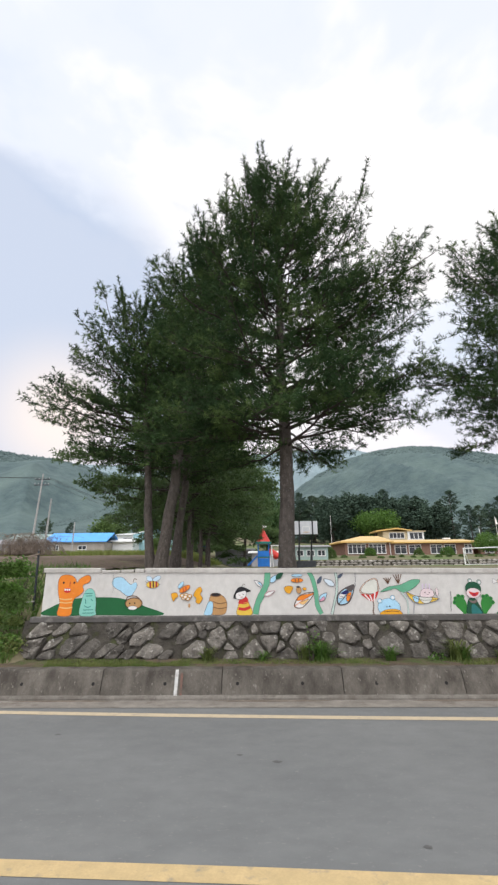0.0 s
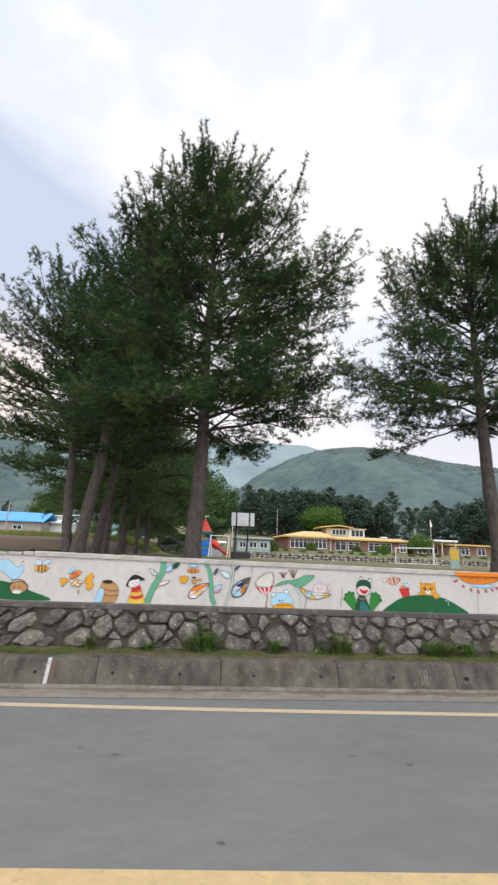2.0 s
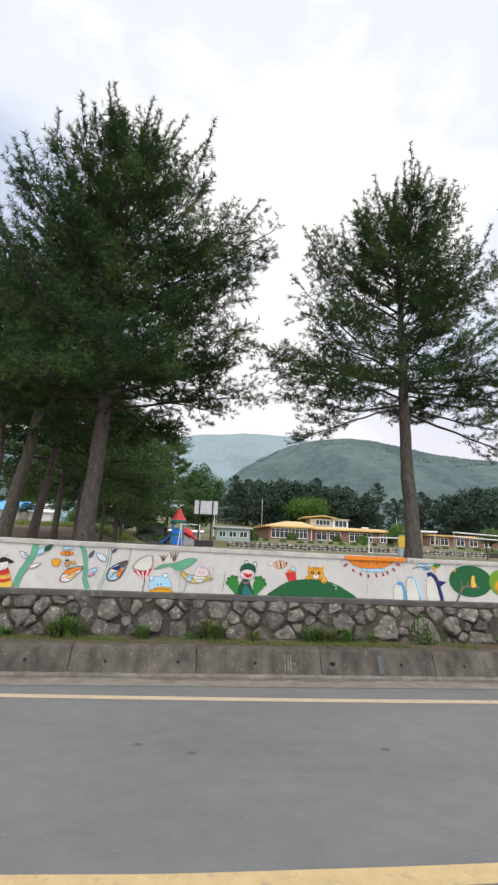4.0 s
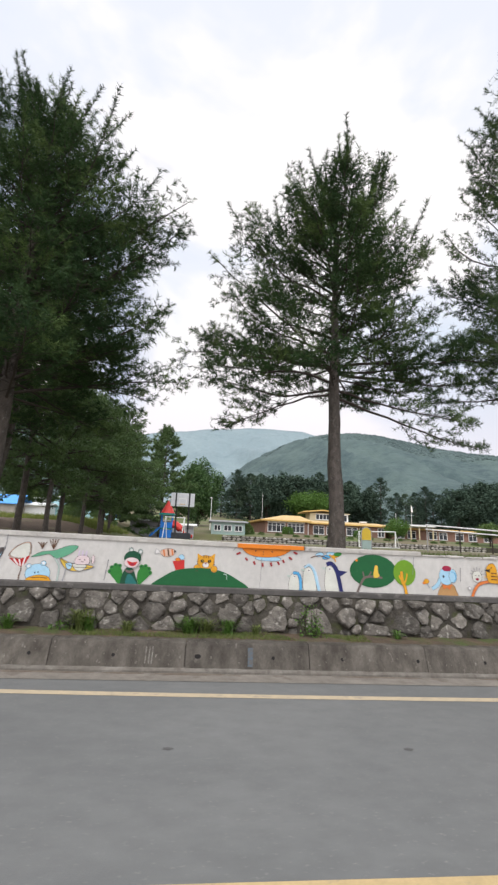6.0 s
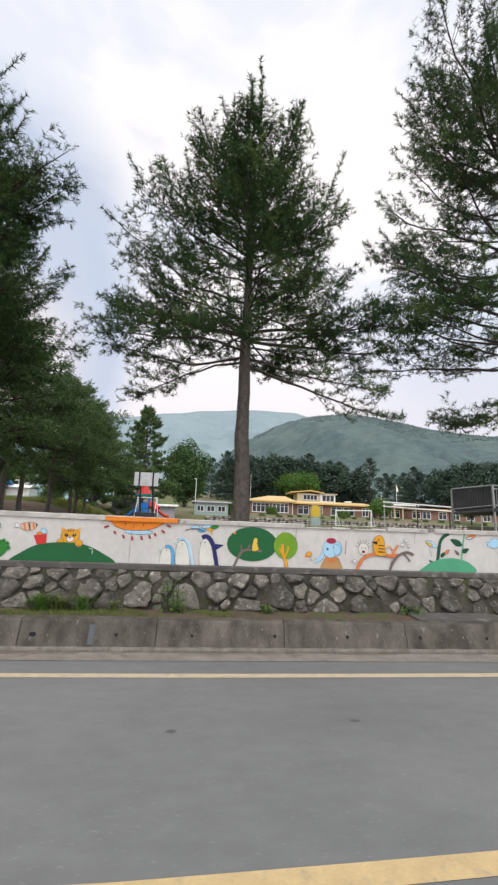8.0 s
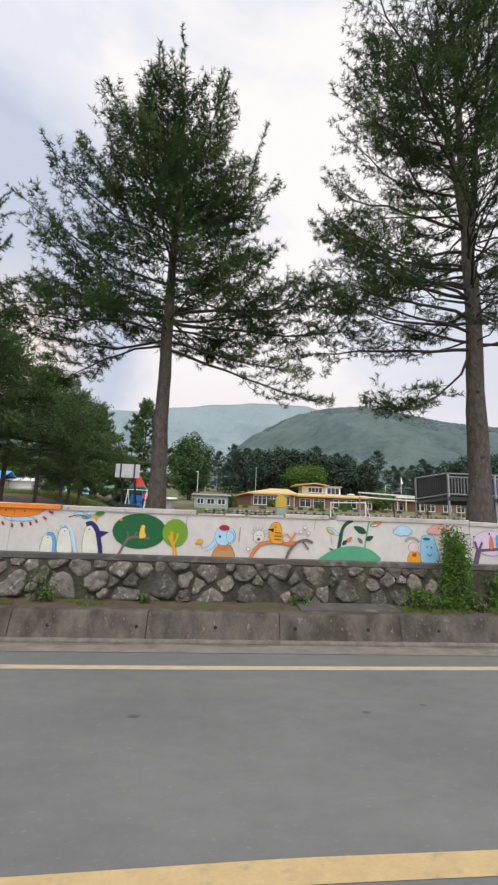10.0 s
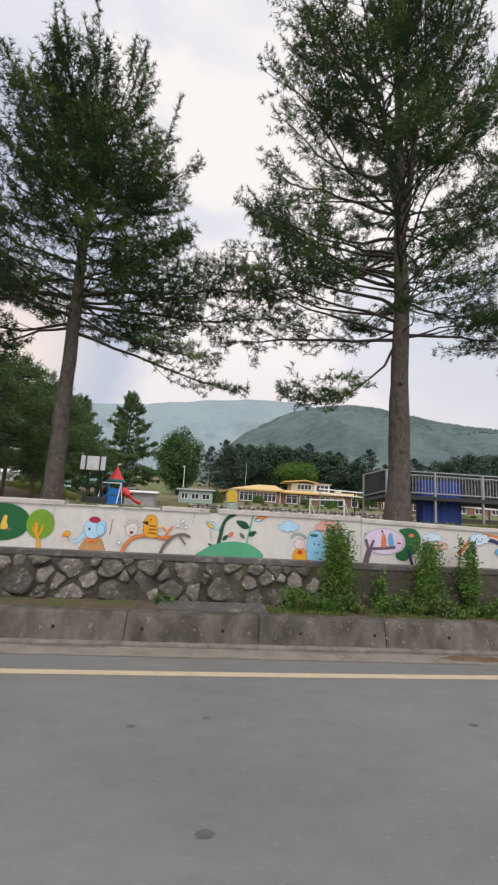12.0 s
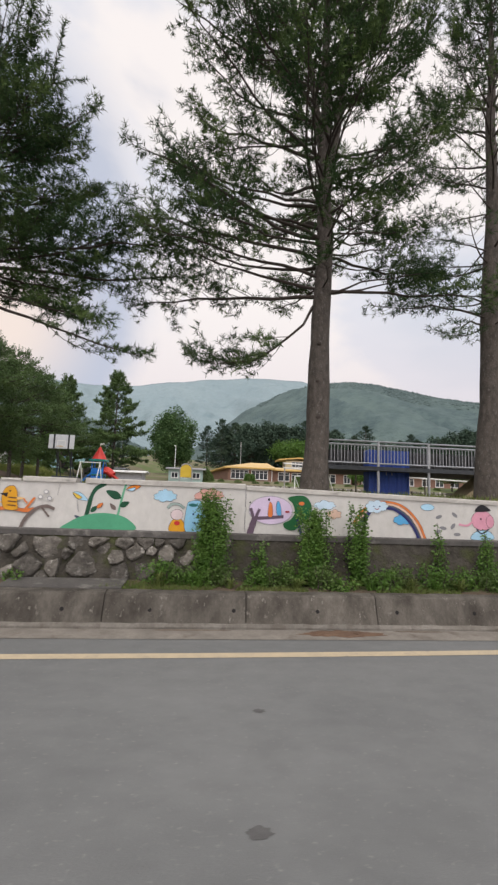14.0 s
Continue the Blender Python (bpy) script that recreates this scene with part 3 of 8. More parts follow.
def broadleaf(name, place, label, height, radius, seed, mat, leaf=0.35, n=9000, bare=0.25, group="", category="tree", clumps=60, squash=1.0):
    """A rounded crown of leaf clumps on a forked trunk."""
    rng = np.random.default_rng(seed)
    tree = thing(name, place, label, category, group)
    lines = [(np.array([[0, 0, -0.3], [0.03, 0, height * 0.3], [0.0, 0.05, height * 0.75]]), np.array([0.035, 0.028, 0.01]) * height)]
    centres = []
    for i in range(clumps):
        d = unit(rng.normal(size=3))
        r = rng.uniform(0.55, 1.0)
        c = np.array([d[0] * radius * r, d[1] * radius * r, height * (bare + (1 - bare) * (0.5 + 0.46 * d[2] * r * squash))])
        centres.append(c)
        if i % 3 == 0:
            lines.append((np.array([[0, 0, height * 0.25], c * np.array([0.4, 0.4, 0.7]), c]), np.array([0.014, 0.009, 0.003]) * height))
    v, f = tubes(lines, 6)
    arrays("trunk", v, f, LIMB, tree)
    centres = np.array(centres)
    p = centres[rng.integers(0, clumps, n)] + unit(rng.normal(size=(n, 3))) * (rng.random((n, 1)) ** 0.5) * radius * 0.36
    p[:, 2] = np.maximum(p[:, 2], 0.05)
    v, f = leaves(rng, p, leaf)
    arrays("crown", v, f, mat, tree)
    return tree


# ---- land ----
def smooth01(a):
    a = np.clip(a, 0, 1)
    return a * a * (3 - 2 * a)


def ground_height(x, y):
    """The land behind the wall: a level school yard, a farm field rising beside it, and the valley floor behind."""
    x, y = np.asarray(x, float), np.asarray(y, float)
    yard = np.interp(y, [9, 12, 55, 84, 87, 87.6, 97, 110, 160, 400], [1.84, 1.95, 2.55, 2.85, 2.9, 4.05, 5.25, 5.5, 9.0, 34.0])
    field = np.interp(y, [8.3, 9.2, 12, 40, 90, 160, 400], [0.41, 1.0, 2.15, 3.35, 5.7, 11.0, 38.0])
    k = smooth01((x + 12) / 8)
    behind = yard * k + field * (1 - k)
    near_left = smooth01((-4.1 - x) / 0.12)
    behind = np.where(y < 12, behind * (1 - near_left) + field * near_left, behind)
    return np.where(y < np.where(x > -4.2, 9.0, 8.3), np.where(y < 8.0, -0.02, 0.35), behind)


# one sheet from behind the road to the foot of the hills
xs = np.unique(np.concatenate([np.linspace(-900, -60, 30), np.linspace(-60, 90, 101), np.linspace(90, 900, 28), np.linspace(-6, -3.5, 11)]))
ys = np.unique(np.concatenate([np.linspace(-900, -10, 24), np.linspace(-10, 7.6, 10), np.array([7.7, 8.2, 8.31]), np.linspace(8.4, 14, 29), np.array([8.98, 9.005]), np.linspace(14, 130, 80), np.array([86.9, 87.0, 87.6, 87.7]), np.linspace(130, 900, 60)]))
gx, gy = np.meshgrid(xs, ys)
gz = ground_height(gx, gy)
rng = np.random.default_rng(5)
gz = gz + np.where((gy > 14) & (gy < 84), 0.03 * rng.normal(size=gz.shape), 0)
gz = np.where((gx < -4.6) & (gy > 8.5) & (gy < 14), gz + 0.05 * rng.normal(size=gz.shape), gz)
nx = len(xs)
i, j = np.meshgrid(np.arange(len(ys) - 1), np.arange(nx - 1), indexing="ij")
a = i * nx + j
quads = np.stack([a, a + 1, a + 1 + nx, a + nx], -1).reshape(-1, 4)
ground = arrays("ground", np.stack([gx, gy, gz], -1).reshape(-1, 3), quads, GROUND, smooth=True)
tagged(ground, "grassy valley ground with bare soil patches", "ground", kind="structure")


# bare ploughed soil between the pines and the field grass
fx, fy = np.meshgrid(np.linspace(-46, -6.3, 80), np.linspace(15, 55, 81))
fz = ground_height(fx, fy) + 0.05 + 0.05 * np.sin(fy * 6.283) + 0.02 * rng.normal(size=fx.shape)
i, j = np.meshgrid(np.arange(80), np.arange(79), indexing="ij")
a = i * 80 + j
plough = arrays("ploughed_field", np.stack([fx, fy, fz], -1).reshape(-1, 3), np.stack([a, a + 1, a + 81, a + 80], -1).reshape(-1, 4), PLOUGH, smooth=True)
tagged(plough, "bare brown ploughed soil beside the school yard", "field", kind="structure")


def drift(x):
    """The slight bend of the carriageway."""
    d = np.asarray(x, float) - 9
    bend = np.where(np.abs(d) < 12, d * d, 24 * np.abs(d) - 144)
    return np.where(d < 0, 0.0026, 0.0020) * bend


def centre_drift(x):
    return np.interp(x, [-60, -10, -1.5, 0.3, 2, 3.5, 5, 8, 9.5, 11.2, 13.4, 16, 30, 80], [2.6, 0.55, 0.23, 0.16, 0.08, 0.01, 0.0, 0.01, 0.07, 0.15, 0.18, 0.19, 0.2, 0.3])


def strip(name, y0, y1, z, mat, label, category, x0=-120, x1=160, bent=drift, steps=281):
    x = np.linspace(x0, x1, steps)
    b = bent(x) if bent else 0 * x
    v = np.concatenate([np.column_stack([x, y0 + b, 0 * x + z]), np.column_stack([x, y1 + b, 0 * x + z])])
    k = np.arange(steps - 1)
    return tagged(arrays(name, v, np.stack([k, k + 1, k + 1 + steps, k + steps], -1), mat), label, category, kind="structure")


strip("road", -5.0, 7.66, 0.0, ASPHALT, "worn grey asphalt two-lane country road", "road", bent=None)
strip("centre_line", 3.19, 3.37, 0.004, LINE, "yellow painted centre line on the asphalt", "road marking", bent=centre_drift, steps=841)
strip("edge_line", 6.54, 6.685, 0.004, EDGELINE, "thin yellow edge line along the asphalt", "road marking")
strip("gutter", 7.22, 7.665, 0.006, DUST, "pale dusty gutter strip under the kerb", "gutter", bent=None)
for px, py, r in ((15.41, 4.12, 0.085), (12.95, 4.03, 0.07), (12.3, 5.35, 0.05), (10.03, 5.28, 0.07), (8.2, 5.1, 0.06), (5.75, 5.1, 0.06), (3.13, 5.26, 0.05), (3.69, 5.05, 0.06), (1.62, 3.77, 0.04), (0.12, 5.46, 0.04), (0.54, 5.28, 0.06), (15.57, 5.43, 0.06), (12.97, 5.52, 0.05), (-2.27, 6.1, 0.05)):
    bm = bmesh.new()
    ring = [bm.verts.new((0.85 * r * (1 + 0.45 * noise.noise((px, k * 0.55, 0.3))) * math.cos(k * math.tau / 30), 0.55 * r * (1 + 0.45 * noise.noise((k * 0.55, py, 1.3))) * math.sin(k * math.tau / 30), 0)) for k in range(30)]
    bm.faces.new(ring)
    ob = part("asphalt_stain", bm, PATCH)
    ob.location = (px, py, 0.003)
    tagged(ob, "dark oily stain on the grey asphalt", "stain", "road stains", "structure")

RED_SOIL = material("red_soil", (0.15, 0.095, 0.062), (0.11, 0.068, 0.046), 6, rough=0.95, bump=0.02, bump_scale=40)
SILT_AND_SHADE = material("gutter_silt_and_shade", (0.115, 0.088, 0.068), (0.17, 0.145, 0.118), 5, rough=0.95, bump=0.02, bump_scale=40)


def washed_soil(x, y, w, d, h, mat, label, seed):
    """A thin ragged mound of soil that rain has left; the dark films also paint shade."""
    bm = bmesh.new()
    n = 34
    rows = []
    for r, z in ((1.0, 0.0), (0.82, 0.45), (0.5, 0.85), (0.2, 1.0)):
        rows.append([bm.verts.new((w * r * math.cos(k * math.tau / n) * (1 + 0.5 * noise.noise((k * 0.7, r * 2, seed))), d * r * math.sin(k * math.tau / n) * (1 + 0.8 * noise.noise((k * 0.6, r * 2, seed + 7))), z * h)) for k in range(n)])
    for a, b in zip(rows, rows[1:]):
        for k in range(n):
            bm.faces.new((a[k], a[(k + 1) % n], b[(k + 1) % n], b[k]))
    bm.faces.new(rows[-1])
    ob = part("washed_soil", bm, mat)
    ob.location = (x, y, 0.008)
    return tagged(ob, label, "soil", "soil in the gutter")


washed_soil(16.95, 7.45, 0.55, 0.12, 0.03, RED_SOIL, "thin mound of washed red-brown soil in the gutter", 0)
# dark silt films; the one at x 0.55 paints shade along the kerb foot
for k, (x, w, d) in enumerate(((0.55, 0.9, 0.05), (3.6, 0.8, 0.05), (5.9, 0.55, 0.06), (4.9, 0.3, 0.04), (8.9, 0.7, 0.035), (11.1, 0.5, 0.03), (-2.9, 0.8, 0.04), (18.1, 0.35, 0.035), (14.9, 0.5, 0.03))):
    washed_soil(x, 7.57, w, d, 0.012, SILT_AND_SHADE, "film of dark silt and painted shade along the kerb foot", 11 + k)
slab = part("verge_slab", extruded([(7.98, 0.42), (7.98, 0.447), (8.5, 0.478), (8.5, 0.42)], 12.2, 13.9), BAND)
tagged(slab, "cracked concrete slab set in the verge", "slab", kind="structure")
# kerb verge, footing and wall core
verge = part("verge", extruded([(7.9, 0.0), (7.9, 0.40), (8.2, 0.425), (8.8, 0.45), (8.8, 0.0)], -120, 160), SOIL)
tagged(verge, "narrow verge of bare soil and moss", "verge", kind="structure")


def folds(x, y, k, seed):
    """Spurs and gullies that run down a slope, strongest half way up, gone at the skyline."""
    n = []
    for px, py in zip(x, y):
        bend = 40 * noise.noise((px * 0.004, py * 0.004, seed))
        n.append(1.1 * noise.fractal((px * 0.006, py * 0.004, seed), 1.0, 2.0, 4) - 1.5 * abs(noise.noise(((px + 0.5 * py + bend) * 0.0105, py * 0.002, seed + 2))) + 0.35)
    return np.array(n) * 30 * np.clip(np.sin(np.clip(k, 0, 1) * np.pi), 0, 1) ** 1.1


def slope_height(az, k, ridge, near, far):
    k = np.clip(k, 0, 1)
    rise = np.radians(np.interp(az, *ridge)) * (0.12 + 0.88 * k ** 0.62)
    return 2 + np.tan(rise) * (near + (far - near) * k)


def hill(name, label, ridge, near, far, seed, mat, rough, jag=0.10):
    """A wooded ridge seen from the road: its skyline is given as bearings and elevations in degrees."""
    az = np.linspace(ridge[0][0], ridge[0][-1], 300)
    jags = np.array([jag * noise.fractal((q * 0.35, seed, 0.5), 1.0, 2.0, 4) for q in az])
    rows = 56
    v = []
    for r in range(rows + 6):
        k = r / (rows - 1)
        d = near + (far - near) * k
        up = slope_height(az, np.full(len(az), k), ridge, near, far) + np.radians(jags) * far * min(k, 1.0) ** 2
        up = up if k <= 1 else up * (1 - (k - 1) * 2.5)
        a = np.radians(az)
        x, y = d * np.sin(a), d * np.cos(a)
        v.append(np.column_stack([x, y, up + rough * folds(x, y, np.full(len(x), k), seed)]))
    n = len(az)
    i, j = np.meshgrid(np.arange(rows + 5), np.arange(n - 1), indexing="ij")
    a = i * n + j
    return tagged(arrays(name, np.concatenate(v), np.stack([a, a + 1, a + 1 + n, a + n], -1).reshape(-1, 4), mat, smooth=True), label, "hill", kind="structure")


def crowns(name, label, seed, relief, n, ridge, near, far, size, rough, mat, span):
    """Tree crowns over a slope: lumpy low shapes, too many and too far to pick apart."""
    g = np.random.default_rng(seed)
    az = g.uniform(*span, n)
    k = 1 - 0.13 * g.random(n) ** 1.6
    d = near + (far - near) * k
    a = np.radians(az)
    at = np.column_stack([d * np.sin(a), d * np.cos(a), slope_height(az, k, ridge, near, far)])
    at[:, 2] += rough * folds(at[:, 0], at[:, 1], k, relief) - 0.7
    base = np.array([(1, 0, 0), (-1, 0, 0), (0, 1, 0), (0, -1, 0), (0, 0, 1), (0, 0, -1)], float)
    tri = np.array([(0, 2, 4), (2, 1, 4), (1, 3, 4), (3, 0, 4), (2, 0, 5), (1, 2, 5), (3, 1, 5), (0, 3, 5)])
    r = size * g.uniform(0.6, 1.3, (n, 1, 1))
    v = at[:, None] + base[None] * r * (1 + 0.28 * g.normal(size=(n, len(base), 1))) * np.array([1, 1, 0.9])
    f = tri[None] + (np.arange(n) * len(base))[:, None, None]
    return tagged(arrays(name, v.reshape(-1, 3), f.reshape(-1, 3), mat, smooth=True), label, "forest", kind="stuff")


LEFT_RIDGE = ([-95, -60, -45, -32.5, -30.7, -26.3, -22.9, -19.3, -16.4, -11, -6, 0], [9.5, 12.4, 13.9, 13.8, 13.7, 13.4, 13.0, 11.9, 10.3, 7.4, 5.4, 3.0])
RIGHT_RIDGE = ([-3, 1, 3, 4.3, 6, 8, 10.5, 13.5, 16, 20, 23, 25, 27, 30, 34, 37, 50, 70, 95], [3.0, 6.4, 8.1, 9.2, 10.8, 12.2, 13.3, 14.4, 14.9, 15.1, 14.7, 14.2, 13.7, 12.8, 11.9, 11.4, 10.8, 10, 9])
SPUR = ([-30, -26, -21, -17, -12, -8, -4], [4.0, 5.6, 7.4, 8.7, 8.6, 6.5, 4.0])
FAR_RIDGE = ([-40, -28, -22, -15, -9.7, -5, 0, 5.8, 9, 13, 20, 40], [11, 12.4, 13.2, 13.2, 13.7, 14.5, 15.2, 15.6, 15.6, 15.3, 13, 11])
crowns("forest_left", "broadleaf forest covering the left hillside", 61, 1.3, 3200, LEFT_RIDGE, 230, 520, 1.8, 0.8, HAZED_CROWNS, (-62, -4))
crowns("forest_right", "broadleaf forest covering the mountain behind the school", 62, 4.7, 5000, RIGHT_RIDGE, 260, 640, 2.0, 1.0, HAZED_CROWNS, (-1, 48))
hill("hill_left", "wooded green hillside behind the farm houses", LEFT_RIDGE, 230, 520, 1.3, HAZED_WOODS, 0.8)
hill("hill_right", "wooded green mountain behind the school", RIGHT_RIDGE, 260, 640, 4.7, HAZED_WOODS, 1.0)
crowns("forest_spur", "dark woodland covering the low spur", 63, 6.1, 2200, SPUR, 170, 320, 1.7, 0.4, HAZED_CROWNS, (-30, -4))
hill("hill_spur", "low dark wooded spur behind the warehouse", SPUR, 170, 320, 6.1, HAZED_WOODS, 0.4)
hill("hill_far", "distant mountain ridge with haze in its blue-green colour", FAR_RIDGE, 900, 1500, 8.2, HAZED_FAR_WOODS, 1.6, 0.12)


# ---- roadside wall ----
wall = part("wall_mural", prism([(-4.05, 1.0), (30, 1.0), (30, 1.575), (15.71, 1.90), (15.705, 1.918), (7.965, 1.918), (7.96, 1.921), (-4.05, 2.022)], 8.92, 9.12), PLASTER)
tagged(wall, "white painted roadside wall with a cheerful mural", "wall", kind="structure")
part("stone_base", extruded([(8.60, 0.38), (8.82, 1.10), (9.10, 1.10), (9.10, 0.38)], -4.3, 30), MORTAR, wall, "mortar bed of the rubble stone base")
part("footing", extruded([(8.79, 1.075), (8.79, 1.155), (8.81, 1.17), (8.918, 1.175), (8.918, 1.075)], -4.2, 30), BAND, wall, "dark concrete footing band")


def coping(x0, x1, z0, z1, drop=0.0):
    """A coping slab with chipped edges, laid on the wall head."""
    bm = bmesh.new()
    n = max(2, int((x1 - x0) / 0.12))
    rings = []
    for k in range(n + 1):
        x = x0 + (x1 - x0) * k / n
        chip = [0.012 * noise.noise((x * 6, s * 3.1, 2)) for s in range(4)]
        z = -drop * k / n
        rings.append([bm.verts.new(v) for v in ((x, 8.893 + chip[0], z0 + z), (x, 8.890 + chip[1], z1 + z - 0.012 + chip[1]), (x, 8.905, z1 + z + chip[2] * 0.6), (x, 9.15, z1 + z + chip[3] * 0.6), (x, 9.15, z0 + z))])
    for a, b in zip(rings, rings[1:]):
        for i in range(5):
            bm.faces.new((a[i], b[i], b[(i + 1) % 5], a[(i + 1) % 5]))
    bm.faces.new(rings[0])
    bm.faces.new(rings[-1])
    bmesh.ops.recalc_face_normals(bm, faces=bm.faces)
    return part("coping", bm, COPING, wall, "chipped concrete coping")


def wall_head():
    """Coping slabs: one long run, a lower run with a broken stretch, and a run that falls with the road."""
    coping(-4.09, -2.9, 2.022, 2.112, 0.01)
    coping(-1.98, 7.955, 2.004, 2.094, 0.083)
    for k, (a, b) in enumerate(((-2.88, -2.5), (-2.47, -2.22), (-2.19, -2.0))):
        coping(a, b, 2.012, 2.055 + 0.012 * k)
    coping(7.975, 10.38, 1.918, 2.003)
    for k, (a, b) in enumerate(((10.42, 10.9), (10.93, 11.3), (11.36, 11.7), (11.72, 12.03))):
        coping(a, b, 1.918, 1.945 + 0.012 * (k % 2))
    coping(12.06, 12.9, 1.918, 1.995)
    coping(13.05, 15.70, 1.918, 2.003)
    coping(15.715, 30, 1.90, 1.978, 0.325)


wall_head()

# ---- kerb ----
kerb = part("kerb", extruded([(7.72, -0.1), (7.72, 0.02), (7.95, 0.38), (8.02, 0.38), (8.02, -0.1)], -60, 60), KERB)
tagged(kerb, "weathered concrete kerb wall with drain holes", "kerb", kind="structure")
SECTION = [(7.655, -0.08), (7.655, 0.062), (7.765, 0.385), (7.775, 0.408), (7.80, 0.43), (7.985, 0.435), (8.0, 0.42), (8.0, -0.08)]
TOE = [(7.615, -0.06), (7.612, 0.035), (7.628, 0.062), (7.668, 0.074), (7.668, -0.06)]


def kerb_block(name, section, length, mat):
    """A concrete length with slightly worn, uneven faces."""
    bm = bmesh.new()
    n = 16
    rings = []
    for k in range(n + 1):
        x = length * k / n
        rings.append([bm.verts.new((x, y + 0.009 * noise.noise((x * 4, i * 2.0, 5 + length)), z + (0.013 if 2 < i < 6 else 0.006) * noise.noise((x * 4.3, i * 2.0, 9 + length)))) for i, (y, z) in enumerate(section)])
    m = len(section)
    for a, b in zip(rings, rings[1:]):
        for i in range(m - 1):
            bm.faces.new((a[i], b[i], b[i + 1], a[i + 1]))
    bm.faces.new(rings[0])
    bm.faces.new(rings[-1])
    bmesh.ops.recalc_face_normals(bm, faces=bm.faces)
    me = bpy.data.meshes.new(name)
    bm.to_mesh(me)
    bm.free()
    me.materials.append(mat)
    return me


def drain_hole():
    bm = bmesh.new()
    # a solid plug, not a hollow: its near-black colour is the hole's inner shade
    rod((0, 0.03, -0.01), (0, -0.004, 0.002), 0.027, 12, bm=bm)
    me = bpy.data.meshes.new("drain_hole")
    bm.to_mesh(me)
    bm.free()
    me.materials.append(HOLE_SHADE)
    return me


hole_mesh = drain_hole()
JOINTS = [-2.3, -0.28, 1.73, 3.71, 5.79, 7.79, 9.78, 11.80, 13.73, 15.66, 17.53]
JOINTS = [-2.3 - 1.99 * k for k in range(11, 0, -1)] + JOINTS + [17.53 + 1.95 * k for k in range(1, 13)]
shapes = {}
for x0, x1 in zip(JOINTS, JOINTS[1:]):
    ln = round(x1 - x0 - 0.012, 3)
    if ln not in shapes:
        shapes[ln] = (kerb_block("kerb_block", SECTION, ln, KERB), kerb_block("kerb_toe", TOE, ln + 0.012, KERB_TOE))
    for name, me in zip(("kerb_block", "kerb_toe"), shapes[ln]):
        b = new(name, me)
        b.parent, b.location = kerb, (x0 + 0.006, 0, 0)
HOLES = [-3.65, -2.44, -1.23, -0.02, 1.06, 2.28, 3.42, 4.68, 5.99, 7.2, 8.34, 9.63, 10.81, 12.04, 13.2, 14.35, 15.49, 16.67, 17.83, 19.0]
for k, x in enumerate([-3.65 - 1.2 * q for q in range(8, 0, -1)] + HOLES + [19.0 + 1.17 * q for q in range(1, 9)]):
    h = new("drain_hole", hole_mesh)
    h.parent, h.location = kerb, (x, 7.712, 0.225)
    if x == 5.99:
        h.scale = (1.9, 1.0, 1.25)
painted = part("paint_mark", extruded([(7.644, 0.06), (7.756, 0.39), (7.785, 0.425), (7.79, 0.42), (7.772, 0.39), (7.656, 0.06)], -1.07, -1.015), material("old_white_paint", (0.52, 0.52, 0.50), (0.30, 0.29, 0.27), 14, rough=0.9), kerb, "white painted mark on the kerb")
part("paint_mark", extruded([(7.646, 0.06), (7.754, 0.38), (7.772, 0.38), (7.656, 0.06)], -0.975, -0.94), material("old_red_paint", (0.17, 0.085, 0.065), (0.10, 0.075, 0.06), 16, rough=0.9), kerb, "faded red painted mark on the kerb")
part("paint_mark", extruded([(7.664, 0.10), (7.752, 0.36), (7.757, 0.36), (7.669, 0.10)], 6.79, 6.87), material("old_blue_paint", (0.072, 0.105, 0.135), (0.095, 0.088, 0.078), 30, rough=0.9), kerb, "faded blue painted mark on the kerb")
for x in (5.17, 5.225, 5.27):
    part("paint_mark", extruded([(7.670, 0.12), (7.748, 0.35), (7.753, 0.35), (7.675, 0.12)], x, x + 0.016), PALE_DRIP, kerb, "whitish drip on the kerb")


# ---- mural ----
PAINT = {
    "green": (0.010, 0.115, 0.035), "dkgreen": (0.008, 0.075, 0.035), "leafgreen": (0.03, 0.22, 0.035), "olive": (0.16, 0.33, 0.02), "sage": (0.13, 0.40, 0.24),
    "palesage": (0.50, 0.62, 0.55), "sagegrey": (0.33, 0.42, 0.38), "seagreen": (0.08, 0.36, 0.20), "teal": (0.24, 0.58, 0.48), "dkteal": (0.02, 0.16, 0.15),
    "orange": (0.80, 0.23, 0.02), "ember": (0.72, 0.20, 0.05), "ochre": (0.76, 0.36, 0.02), "yellow": (0.78, 0.52, 0.07), "cream": (0.80, 0.50, 0.20), "tan": (0.50, 0.28, 0.11),
    "red": (0.60, 0.035, 0.03), "dkred": (0.36, 0.03, 0.035), "crimson": (0.36, 0.02, 0.06), "brown": (0.13, 0.06, 0.03), "greybrown": (0.17, 0.13, 0.115), "plum": (0.13, 0.085, 0.12),
    "black": (0.015, 0.015, 0.018), "white": (0.80, 0.78, 0.75), "ivory": (0.70, 0.70, 0.62), "grey": (0.34, 0.34, 0.35), "stone": (0.24, 0.24, 0.25), "slate": (0.07, 0.09, 0.13),
    "navy": (0.018, 0.022, 0.12), "sky": (0.09, 0.38, 0.66), "sky2": (0.28, 0.58, 0.78), "sky3": (0.56, 0.72, 0.83), "ltblue": (0.40, 0.66, 0.82), "ice": (0.62, 0.72, 0.78),
    "pink": (0.72, 0.33, 0.42), "palepink": (0.76, 0.62, 0.62), "pinkline": (0.62, 0.33, 0.35), "salmon": (0.70, 0.38, 0.32), "peach": (0.72, 0.50, 0.38), "lavender": (0.66, 0.54, 0.70), "ink": (0.10, 0.085, 0.08),
}
